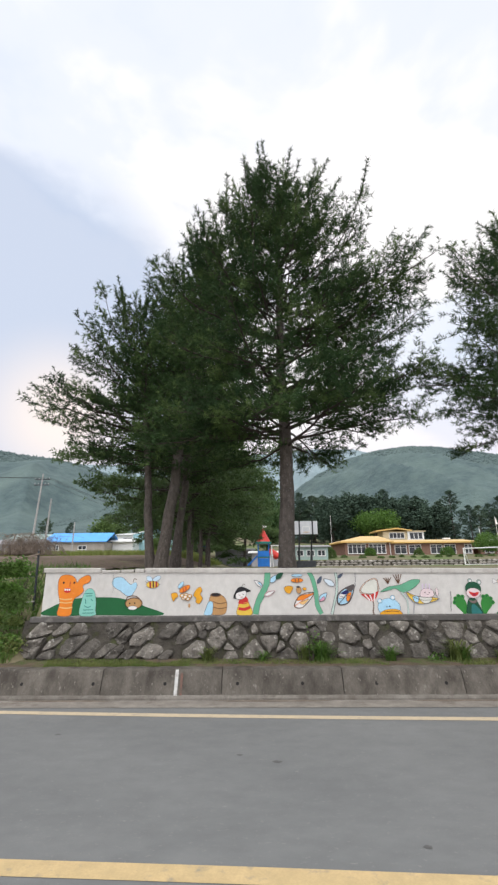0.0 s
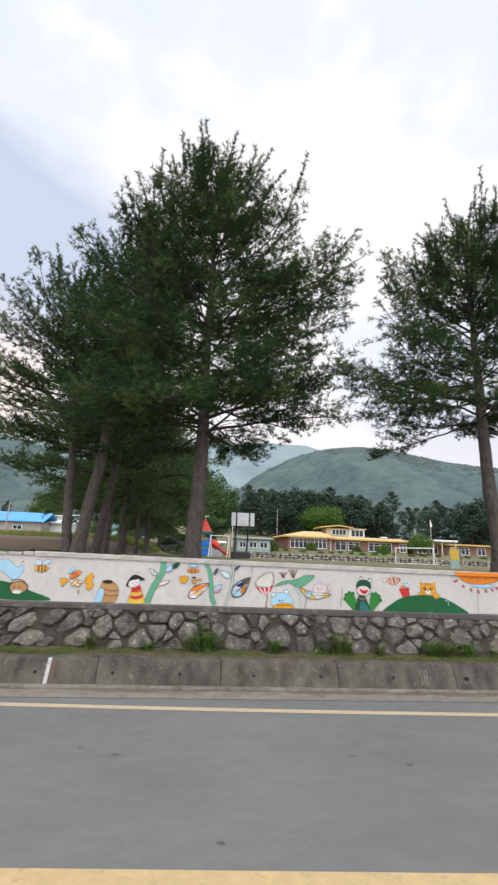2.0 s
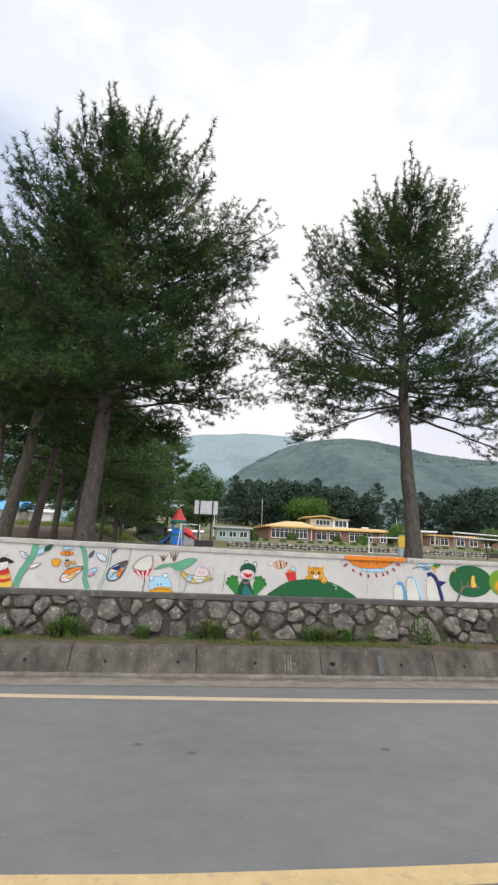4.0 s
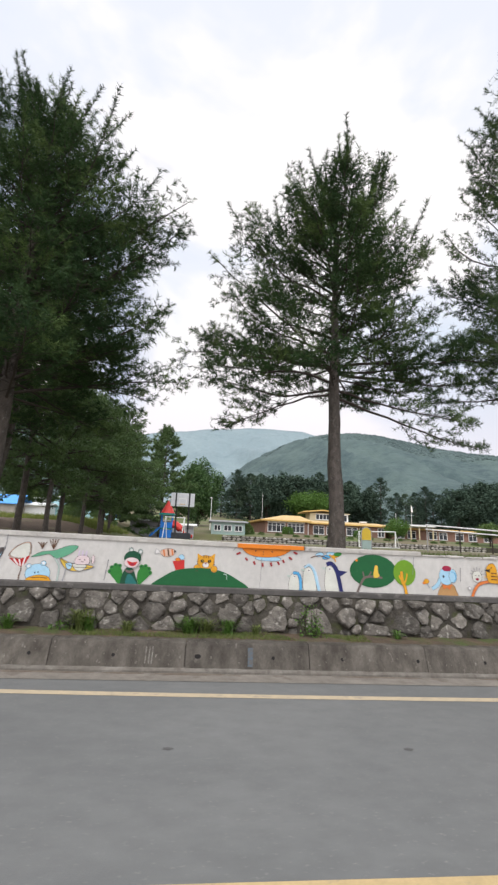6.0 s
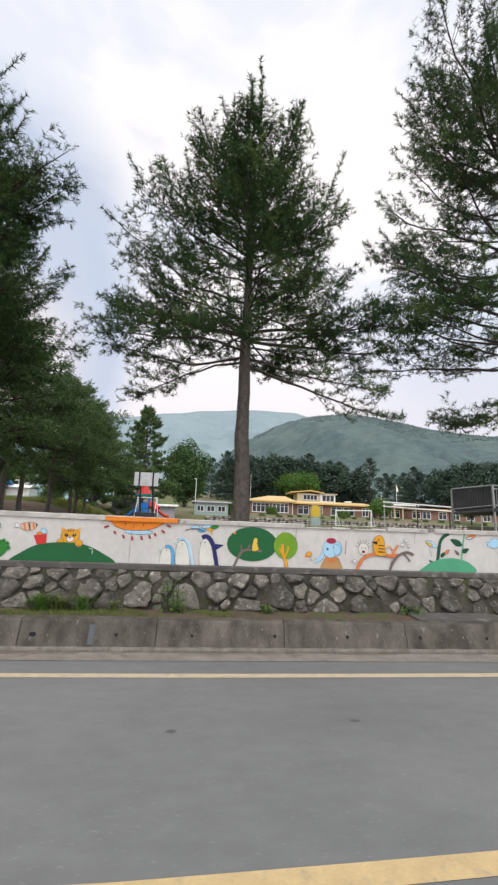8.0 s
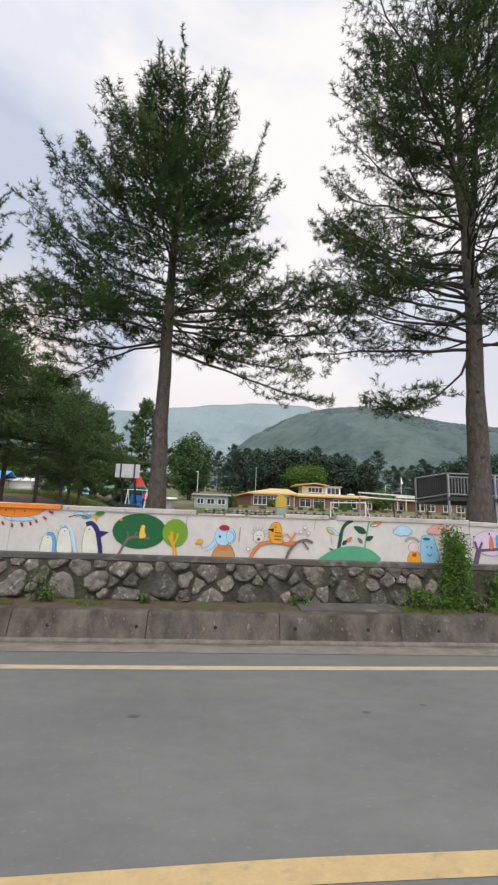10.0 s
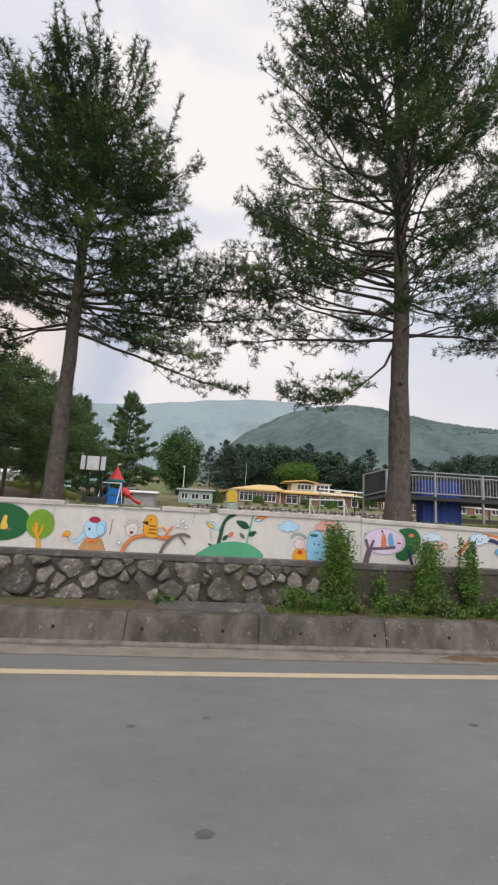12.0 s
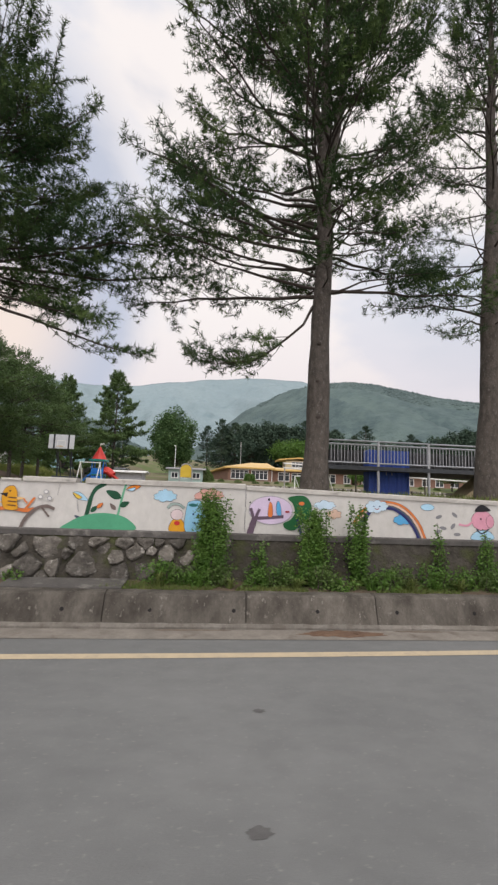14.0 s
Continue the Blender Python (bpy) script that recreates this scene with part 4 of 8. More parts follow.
PAINT = {k: material("paint_" + k, tuple(0.86 * v for v in c), tuple(0.74 * v for v in c), 5, rough=0.7, bump=0.002, bump_scale=60, spots=tuple(0.8 * v + 0.08 for v in c), spot_scale=9, spot_at=(0.66, 0.8)) for k, c in PAINT.items()}
drawing = {"name": "", "label": "", "main": None, "depth": 8.917, "count": 0}


def figure(name, label):
    """Starts a new painted figure on the wall's face."""
    drawing.update(name=name, label=label, main=None, count=drawing["count"] + 1)
    drawing["depth"] = 8.9175 - 0.003 * (drawing["count"] % 4)


def lay(bm, paint):
    for v in bm.verts:
        v.co.y = drawing["depth"]
    drawing["depth"] -= 0.0008
    bmesh.ops.recalc_face_normals(bm, faces=bm.faces)
    if drawing["main"] is None:
        drawing["main"] = part(drawing["name"], bm, PAINT[paint], wall, drawing["label"])
    else:
        part("brushwork", bm, PAINT[paint], drawing["main"])


def curve_through(points, closed, steps=5):
    """A rounded line through the given corners."""
    p = [Vector((x, 0, z)) for x, z in points]
    n = len(p)
    line = []
    for i in range(n if closed else n - 1):
        a, b, c, d = (p[k % n] if closed else p[min(max(k, 0), n - 1)] for k in (i - 1, i, i + 1, i + 2))
        for s in range(steps):
            t = s / steps
            line.append(0.5 * (2 * b + (c - a) * t + (2 * a - 5 * b + 4 * c - d) * t * t + (3 * b - a - 3 * c + d) * t ** 3))
    return line if closed else line + [p[-1]]


UNLINED = {"green", "dkgreen", "leafgreen", "olive", "black", "navy", "slate", "brown", "greybrown", "plum", "crimson", "dkred", "dkteal", "grey", "stone", "pinkline", "red", "ink", "lavender", "seagreen"}


def ribbon(line, width, closed):
    """A thin brush line along the given points."""
    bm = bmesh.new()
    pairs = []
    n = len(line)
    for i, v in enumerate(line):
        a, b = (line[i - 1], line[(i + 1) % n]) if closed else (line[max(i - 1, 0)], line[min(i + 1, n - 1)])
        d = (b - a).normalized()
        w = width * (0.5 + 0.35 * noise.noise((v.x * 14, v.z * 14, 3)))
        pairs.append((bm.verts.new(v + Vector((-d.z, 0, d.x)) * w), bm.verts.new(v - Vector((-d.z, 0, d.x)) * w)))
    for i in range(n if closed else n - 1):
        a, b = pairs[i], pairs[(i + 1) % n]
        bm.faces.new((a[0], a[1], b[1], b[0]))
    lay(bm, "ink")


def lined(paint, line):
    size = max((v - line[0]).length for v in line)
    return paint not in UNLINED and size > 0.07


def blob(paint, points, rounded=True):
    bm = bmesh.new()
    line = curve_through(points, True) if rounded else [Vector((x, 0, z)) for x, z in points]
    bm.faces.new([bm.verts.new(v) for v in line])
    lay(bm, paint)
    if rounded and lined(paint, line):
        ribbon(line, 0.0065, True)


def puff(paint, points):
    """A cloud with a scalloped edge."""
    bm = bmesh.new()
    line = curve_through(points, True, 8)
    mid = sum(line, Vector()) / len(line)
    line = [v + (v - mid).normalized() * 0.028 * abs(math.sin(k * math.pi / 7)) for k, v in enumerate(line)]
    bm.faces.new([bm.verts.new(v) for v in line])
    lay(bm, paint)
    ribbon(line, 0.005, True)


def disc(paint, x, z, rx, rz, turn=0):
    bm = bmesh.new()
    c, s = math.cos(radians(turn)), math.sin(radians(turn))
    ring = [(rx * math.cos(k * math.tau / 20), rz * math.sin(k * math.tau / 20)) for k in range(20)]
    line = [Vector((x + u * c + v * s, 0, z - u * s + v * c)) for u, v in ring]
    bm.faces.new([bm.verts.new(v) for v in line])
    lay(bm, paint)
    if lined(paint, line):
        ribbon(line, 0.006, True)


def stroke(paint, points, width):
    bm = bmesh.new()
    line = curve_through(points, False, 4)
    last, sides = None, ([], [])
    for i, v in enumerate(line):
        d = (line[min(i + 1, len(line) - 1)] - line[max(i - 1, 0)]).normalized()
        w = width / 2 * (0.9 + 0.15 * noise.noise((v.x * 9, v.z * 9, 0)))
        pair = [bm.verts.new(v + Vector((-d.z, 0, d.x)) * w), bm.verts.new(v - Vector((-d.z, 0, d.x)) * w)]
        if last:
            bm.faces.new((last[0], last[1], pair[1], pair[0]))
        last = pair
        sides[0].append(pair[0].co.copy())
        sides[1].append(pair[1].co.copy())
    lay(bm, paint)
    if width > 0.045 and paint not in UNLINED:
        for line in sides:
            ribbon(line, 0.005, False)


figure("painted_hill", "dark green painted hill")
blob('green', [(-4.002, 1.197), (-3.837, 1.359), (-3.387, 1.508), (-2.689, 1.529), (-2.312, 1.478), (-1.933, 1.346), (-1.579, 1.19), (-2.798, 1.189)])
figure("painted_mitten", "orange painted mitten face")
blob('orange', [(-3.714, 1.195), (-3.695, 1.423), (-3.75, 1.642), (-3.767, 1.863), (-3.699, 1.961), (-3.533, 1.969), (-3.422, 1.905), (-3.374, 1.816), (-3.326, 1.896), (-3.176, 1.962), (-3.1, 1.912), (-3.129, 1.823), (-3.25, 1.762), (-3.226, 1.66), (-3.301, 1.573), (-3.397, 1.508), (-3.431, 1.399), (-3.454, 1.193)])
stroke('cream', [(-3.686, 1.345), (-3.553, 1.327), (-3.425, 1.343)], 0.024)
stroke('cream', [(-3.698, 1.444), (-3.565, 1.426), (-3.436, 1.443)], 0.024)
stroke('cream', [(-3.706, 1.51), (-3.572, 1.491), (-3.443, 1.508)], 0.024)
disc('black', -3.653, 1.818, 0.019, 0.023, 0)
disc('black', -3.435, 1.816, 0.019, 0.022, 0)
disc('red', -3.56, 1.667, 0.071, 0.048, 0)
blob('white', [(-3.625, 1.698), (-3.587, 1.698), (-3.588, 1.662), (-3.616, 1.663)], False)
blob('white', [(-3.582, 1.698), (-3.545, 1.697), (-3.545, 1.662), (-3.574, 1.662)], False)
blob('white', [(-3.54, 1.697), (-3.502, 1.697), (-3.503, 1.662), (-3.531, 1.662)], False)
stroke('dkred', [(-3.518, 1.839), (-3.516, 1.737)], 0.014)
figure("painted_pillar", "pale teal painted thumb shape")
blob('teal', [(-3.26, 1.192), (-3.238, 1.507), (-3.179, 1.659), (-3.089, 1.703), (-3.004, 1.645), (-2.955, 1.483), (-2.946, 1.288), (-2.95, 1.19)])
stroke('dkteal', [(-3.187, 1.602), (-3.033, 1.61)], 0.014)
stroke('dkteal', [(-3.168, 1.558), (-3.038, 1.562)], 0.014)
stroke('dkteal', [(-3.187, 1.376), (-3.113, 1.341), (-3.046, 1.366)], 0.014)
stroke('dkteal', [(-3.177, 1.506), (-3.153, 1.41)], 0.014)
stroke('dkteal', [(-3.06, 1.505), (-3.018, 1.462)], 0.014)
stroke('dkteal', [(-3.196, 1.29), (-2.993, 1.297)], 0.014)
stroke('dkteal', [(-3.209, 1.234), (-2.978, 1.237)], 0.014)
figure("painted_heart", "light blue painted heart wings")
blob('ltblue', [(-2.284, 1.535), (-2.465, 1.641), (-2.638, 1.757), (-2.626, 1.89), (-2.463, 1.916), (-2.328, 1.816), (-2.264, 1.772), (-2.173, 1.815), (-2.136, 1.753), (-2.176, 1.652)])
stroke('brown', [(-2.22, 1.816), (-2.202, 1.887), (-2.153, 1.868)], 0.009)
figure("painted_basket", "tan painted round basket")
disc('brown', -2.182, 1.408, 0.184, 0.116, 0)
disc('tan', -2.182, 1.408, 0.166, 0.099, 0)
disc('white', -2.199, 1.326, 0.092, 0.038, 0)
disc('black', -2.261, 1.413, 0.014, 0.017, 0)
disc('black', -2.159, 1.412, 0.014, 0.017, 0)
stroke('brown', [(-2.336, 1.479), (-2.294, 1.543), (-2.131, 1.542), (-2.022, 1.446)], 0.019)
figure("painted_bee", "yellow painted bee with dark stripes and pale wings")
disc('sky3', -1.885, 1.880, 0.072, 0.048, 35)
disc('sky3', -1.735, 1.885, 0.088, 0.046, -25)
disc('yellow', -1.815, 1.768, 0.130, 0.070, 0)
stroke('dkred', [(-1.870, 1.832), (-1.858, 1.705)], 0.040)
stroke('brown', [(-1.805, 1.838), (-1.795, 1.700)], 0.034)
stroke('dkred', [(-1.742, 1.830), (-1.735, 1.712)], 0.038)
stroke('ink', [(-1.930, 1.800), (-1.968, 1.835)], 0.008)
stroke('ink', [(-1.690, 1.775), (-1.655, 1.770)], 0.010)
figure("painted_blossom", "orange painted blossom with a bee")
blob('ochre', [(-0.972, 1.556), (-0.919, 1.665), (-0.837, 1.717), (-0.798, 1.642), (-0.833, 1.577), (-0.785, 1.489), (-0.852, 1.395), (-0.922, 1.426), (-0.915, 1.499)])
blob('ochre', [(-1.427, 1.581), (-1.321, 1.606), (-1.286, 1.536), (-1.34, 1.493), (-1.374, 1.442)])
disc('ltblue', -1.234, 1.755, 0.080, 0.035, -50)
disc('orange', -1.152, 1.679, 0.122, 0.052, -30)
stroke('dkred', [(-1.19, 1.705), (-1.178, 1.626)], 0.019)
stroke('dkred', [(-1.135, 1.726), (-1.123, 1.647)], 0.019)
disc('ochre', -1.203, 1.553, 0.046, 0.034, 0)
disc('white', -1.203, 1.553, 0.028, 0.021, 0)
disc('ochre', -1.12, 1.561, 0.046, 0.034, 0)
disc('white', -1.12, 1.561, 0.028, 0.021, 0)
disc('ochre', -1.045, 1.543, 0.046, 0.034, 0)
disc('white', -1.045, 1.543, 0.028, 0.021, 0)
disc('ochre', -1.164, 1.501, 0.046, 0.035, 0)
disc('white', -1.164, 1.501, 0.028, 0.022, 0)
disc('ochre', -1.081, 1.491, 0.047, 0.034, 0)
disc('white', -1.081, 1.491, 0.028, 0.022, 0)
disc('ochre', -1.133, 1.527, 0.047, 0.035, 0)
disc('white', -1.133, 1.527, 0.028, 0.022, 0)
disc('tan', -1.049, 1.362, 0.023, 0.039, 0)
figure("painted_jar", "tan painted honey jar")
blob('tan', [(-0.633, 1.274), (-0.655, 1.424), (-0.611, 1.553), (-0.417, 1.56), (-0.31, 1.464), (-0.291, 1.335), (-0.345, 1.195), (-0.586, 1.188)])
disc('brown', -0.523, 1.561, 0.110, 0.039, 0)
disc('black', -0.523, 1.566, 0.083, 0.026, 0)
stroke('brown', [(-0.577, 1.436), (-0.438, 1.392), (-0.296, 1.421)], 0.014)
stroke('brown', [(-0.589, 1.333), (-0.437, 1.302), (-0.295, 1.323)], 0.014)
blob('ltblue', [(-0.746, 1.189), (-0.712, 1.317), (-0.655, 1.432), (-0.581, 1.419), (-0.574, 1.294), (-0.605, 1.188)])
figure("painted_puppet", "simple red and yellow painted figure")
blob('yellow', [(-0.085, 1.185), (-0.062, 1.360), (-0.012, 1.500), (0.085, 1.520), (0.148, 1.410), (0.215, 1.190)])
blob('red', [(-0.060, 1.390), (-0.012, 1.510), (0.085, 1.530), (0.140, 1.440), (0.050, 1.405)])
stroke('red', [(-0.060, 1.300), (0.060, 1.285), (0.178, 1.325)], 0.060)
stroke('red', [(-0.040, 1.400), (0.060, 1.390), (0.150, 1.420)], 0.018)
blob('black', [(-0.163, 1.499), (-0.125, 1.617), (-0.056, 1.7), (0.028, 1.71), (0.162, 1.655), (0.190, 1.620), (0.104, 1.598), (0.088, 1.533), (0.027, 1.498), (-0.049, 1.52), (-0.087, 1.484)])
blob('white', [(-0.115, 1.500), (-0.100, 1.585), (-0.003, 1.620), (0.085, 1.630), (0.092, 1.551), (0.050, 1.495), (-0.041, 1.470)])
stroke('ink', [(-0.060, 1.562), (-0.026, 1.548)], 0.012)
stroke('ink', [(0.020, 1.572), (0.052, 1.562)], 0.012)
stroke('red', [(-0.015, 1.512), (0.030, 1.518)], 0.012)
stroke('ink', [(0.010, 1.715), (0.040, 1.765), (0.075, 1.745)], 0.008)
figure("painted_stem", "green painted plant stem with leaves")
stroke('sage', [(0.285, 1.19), (0.325, 1.386), (0.45, 1.634), (0.520, 1.793), (0.535, 2.005)], 0.130)
blob('grey', [(0.44, 1.706), (0.395, 1.803), (0.252, 1.84), (0.335, 1.716)])
blob('white', [(0.429, 1.714), (0.385, 1.792), (0.265, 1.83), (0.342, 1.728)])
blob('ltblue', [(0.429, 1.714), (0.385, 1.792), (0.331, 1.784)])
blob('pinkline', [(0.462, 1.537), (0.573, 1.531), (0.686, 1.629), (0.53, 1.617)])
blob('white', [(0.476, 1.542), (0.568, 1.545), (0.67, 1.622), (0.539, 1.604)])
blob('grey', [(0.581, 1.783), (0.69, 1.803), (0.743, 1.944), (0.6, 1.891)])
blob('ltblue', [(0.59, 1.793), (0.68, 1.815), (0.731, 1.933), (0.613, 1.882)])
blob('dkgreen', [(0.701, 1.856), (0.797, 1.873), (0.859, 1.992), (0.731, 1.947)])
figure("painted_bee", "orange painted bee over a jar")
disc('orange', 1.131, 1.828, 0.123, 0.043, 0)
stroke('brown', [(1.093, 1.862), (1.1, 1.793)], 0.021)
stroke('brown', [(1.163, 1.864), (1.17, 1.795)], 0.021)
disc('ltblue', 1.13, 1.924, 0.112, 0.026, 0)
blob('ochre', [(0.868, 1.69), (0.956, 1.723), (1.046, 1.696), (1.011, 1.618), (0.973, 1.574), (0.896, 1.606)])
disc('tan', 1.161, 1.64, 0.052, 0.067, 0)
disc('black', 1.15, 1.7, 0.039, 0.017, 0)
disc('ochre', 1.276, 1.661, 0.040, 0.029, 0)
figure("painted_leaf", "orange and white painted leaf with brown veins")
blob('brown', [(1.050, 1.330), (1.240, 1.312), (1.480, 1.590), (1.180, 1.545)])
blob('white', [(1.070, 1.340), (1.235, 1.326), (1.455, 1.575), (1.190, 1.532)])
blob('orange', [(1.120, 1.440), (1.190, 1.532), (1.455, 1.575), (1.280, 1.470)])
blob('cream', [(1.170, 1.400), (1.290, 1.450), (1.360, 1.470), (1.250, 1.365)])
stroke('ember', [(1.070, 1.340), (1.240, 1.450), (1.455, 1.575)], 0.016)
figure("painted_stem", "green painted plant stem")
stroke('sage', [(1.599, 1.188), (1.520, 1.358), (1.505, 1.592), (1.450, 1.849), (1.375, 1.990)], 0.095)
blob('slate', [(1.543, 1.756), (1.615, 1.795), (1.635, 1.908), (1.545, 1.838)])
blob('grey', [(1.555, 1.414), (1.676, 1.436), (1.727, 1.59), (1.571, 1.533)])
blob('ltblue', [(1.565, 1.425), (1.666, 1.448), (1.715, 1.578), (1.584, 1.523)])
blob('pink', [(1.565, 1.425), (1.666, 1.448), (1.655, 1.516)])
figure("painted_stem", "pale grey painted plant stem")
stroke('grey', [(1.8, 1.181), (1.86, 1.389), (1.921, 1.605), (1.937, 1.822), (1.913, 1.997)], 0.069)
stroke('palesage', [(1.8, 1.181), (1.86, 1.389), (1.921, 1.605), (1.937, 1.822), (1.913, 1.997)], 0.047)
blob('grey', [(1.893, 1.712), (1.835, 1.828), (1.658, 1.856), (1.764, 1.712)])
blob('ice', [(1.879, 1.721), (1.825, 1.816), (1.674, 1.846), (1.77, 1.725)])
blob('slate', [(1.956, 1.867), (2.022, 1.879), (2.07, 1.959), (1.981, 1.927)])
figure("painted_leaf", "blue, white and orange patched painted leaf")
blob('ink', [(1.933, 1.357), (2.165, 1.404), (2.285, 1.740), (1.960, 1.588)])
blob('ltblue', [(1.949, 1.375), (2.150, 1.420), (2.262, 1.712), (1.978, 1.573)])
blob('white', [(1.965, 1.480), (2.060, 1.500), (2.110, 1.620), (1.985, 1.565)])
blob('orange', [(2.110, 1.430), (2.160, 1.440), (2.215, 1.590), (2.120, 1.540)])
blob('navy', [(2.000, 1.570), (2.110, 1.555), (2.190, 1.665), (2.090, 1.625)])
blob('ink', [(2.110, 1.660), (2.215, 1.600), (2.262, 1.712)])
stroke('ink', [(1.949, 1.375), (2.110, 1.540), (2.262, 1.712)], 0.014)
stroke('ink', [(2.060, 1.500), (1.985, 1.520)], 0.010)
stroke('ink', [(2.110, 1.540), (2.200, 1.520)], 0.010)
figure("painted_balloon", "red and white striped painted balloon with a pale top")
blob('peach', [(2.385, 1.590), (2.440, 1.720), (2.560, 1.815), (2.700, 1.858), (2.765, 1.790), (2.750, 1.600), (2.600, 1.545)])
blob('ivory', [(2.410, 1.600), (2.460, 1.712), (2.565, 1.797), (2.690, 1.836), (2.745, 1.775), (2.730, 1.605), (2.600, 1.560)])
blob('red', [(2.389, 1.559), (2.589, 1.540), (2.765, 1.610), (2.705, 1.479), (2.633, 1.411), (2.550, 1.435)], False)
stroke('white', [(2.478, 1.545), (2.575, 1.435)], 0.030)
stroke('white', [(2.580, 1.540), (2.618, 1.420)], 0.028)
stroke('white', [(2.685, 1.580), (2.655, 1.430)], 0.030)
for k in range(8):
    stroke('brown', [(2.628 + 0.012 * math.sin(k * 0.8), 1.412 - 0.031 * k), (2.632 + 0.012 * math.sin(k * 0.8 + 0.5), 1.389 - 0.031 * k)], 0.026)
stroke('ink', [(2.785, 1.640), (2.745, 1.850)], 0.007)
figure("painted_bird", "light blue painted bird with an orange bill")
disc('ltblue', 2.942, 1.3, 0.225, 0.172, 0)
disc('ltblue', 2.767, 1.424, 0.045, 0.043, 0)
disc('white', 2.767, 1.424, 0.027, 0.026, 0)
disc('ltblue', 3.027, 1.484, 0.049, 0.044, 0)
disc('white', 3.027, 1.484, 0.027, 0.026, 0)
blob('ochre', [(2.757, 1.159), (2.788, 1.223), (2.943, 1.27), (3.125, 1.254), (3.189, 1.157), (2.973, 1.152)])
stroke('brown', [(2.834, 1.22), (2.991, 1.233), (3.127, 1.219)], 0.013)
disc('black', 2.896, 1.312, 0.013, 0.013, 0)
disc('black', 2.954, 1.322, 0.013, 0.013, 0)
figure("painted_leaf", "large sage green painted leaf with twigs")
blob('sage', [(2.784, 1.589), (2.965, 1.691), (3.193, 1.725), (3.443, 1.822), (3.611, 1.814), (3.531, 1.71), (3.382, 1.617), (3.232, 1.577), (3.104, 1.652), (2.946, 1.616)])
stroke('grey', [(3.213, 1.585), (3.312, 1.431), (3.306, 1.173)], 0.041)
stroke('palesage', [(3.213, 1.585), (3.312, 1.431), (3.306, 1.173)], 0.028)
stroke('brown', [(2.962, 1.744), (2.916, 1.821), (2.872, 1.864)], 0.018)
stroke('brown', [(2.962, 1.744), (2.944, 1.822), (2.927, 1.866)], 0.018)
stroke('brown', [(2.962, 1.744), (2.971, 1.823), (2.982, 1.868)], 0.018)
stroke('brown', [(2.962, 1.744), (2.999, 1.824), (3.038, 1.87)], 0.018)
stroke('brown', [(3.168, 1.75), (3.123, 1.829), (3.076, 1.925)], 0.018)
stroke('brown', [(3.168, 1.75), (3.151, 1.829), (3.132, 1.927)], 0.018)
stroke('brown', [(3.168, 1.75), (3.178, 1.83), (3.187, 1.929)], 0.018)
stroke('brown', [(3.168, 1.75), (3.206, 1.831), (3.243, 1.931)], 0.018)
figure("painted_boat", "yellow and pale painted leaf boat with a small pink passenger")
blob('grey', [(3.285, 1.600), (3.420, 1.400), (3.640, 1.352), (3.965, 1.450), (3.760, 1.500), (3.500, 1.520)])
blob('yellow', [(3.310, 1.590), (3.430, 1.412), (3.640, 1.366), (3.935, 1.450), (3.760, 1.488), (3.500, 1.506)])
blob('ivory', [(3.560, 1.495), (3.620, 1.385), (3.740, 1.385), (3.800, 1.478)])
blob('ltblue', [(3.430, 1.500), (3.450, 1.415), (3.520, 1.395), (3.540, 1.495)])
stroke('ink', [(3.310, 1.590), (3.560, 1.440), (3.935, 1.450)], 0.009)
blob('palepink', [(3.590, 1.500), (3.610, 1.620), (3.720, 1.660), (3.830, 1.620), (3.835, 1.500)])
for x in (3.640, 3.705, 3.775):
    stroke('lavender', [(x, 1.640), (x + 0.008, 1.745)], 0.026)
disc('palepink', 3.915, 1.585, 0.026, 0.080, 0)
stroke('grey', [(3.443, 1.400), (3.403, 1.163)], 0.022)
disc('black', 3.676, 1.575, 0.011, 0.011, 0)
disc('black', 3.762, 1.574, 0.011, 0.011, 0)
stroke('ink', [(3.700, 1.545), (3.722, 1.535), (3.745, 1.546)], 0.008)
figure("painted_frog", "green painted frog with fingered hands and an open mouth")
for x0, side in ((4.372, -1), (4.860, 1)):
    blob('leafgreen', [(x0 + side * 0.02, 1.500), (x0 - side * 0.085, 1.430), (x0 - side * 0.105, 1.300), (x0 - side * 0.060, 1.160), (x0 + side * 0.030, 1.240), (x0 + side * 0.110, 1.330), (x0 + side * 0.120, 1.440)])
    for dx, z in ((0.100, 1.455), (0.035, 1.500), (-0.040, 1.490), (0.125, 1.385)):
        disc('leafgreen', x0 + side * dx, z, 0.042, 0.042, 0)
        disc('dkgreen', x0 + side * dx, z + 0.004, 0.016, 0.016, 0)
blob('dkgreen', [(4.470, 1.141), (4.480, 1.342), (4.541, 1.462), (4.656, 1.454), (4.713, 1.347), (4.765, 1.146)])
blob('dkteal', [(4.560, 1.141), (4.570, 1.330), (4.650, 1.330), (4.765, 1.146)])
disc('sagegrey', 4.598, 1.790, 0.042, 0.048, 0)
disc('sagegrey', 4.775, 1.765, 0.044, 0.050, 0)
disc('white', 4.602, 1.786, 0.022, 0.026, 0)
disc('white', 4.778, 1.762, 0.022, 0.026, 0)
disc('dkgreen', 4.640, 1.645, 0.160, 0.132, 0)
disc('palepink', 4.632, 1.560, 0.142, 0.096, 0)
blob('red', [(4.545, 1.592), (4.640, 1.565), (4.735, 1.578), (4.700, 1.515), (4.630, 1.495), (4.575, 1.530)])
disc('crimson', 4.648, 1.530, 0.038, 0.018, 0)
blob('greybrown', [(4.515, 1.440), (4.600, 1.415), (4.690, 1.440), (4.650, 1.375), (4.560, 1.380)])
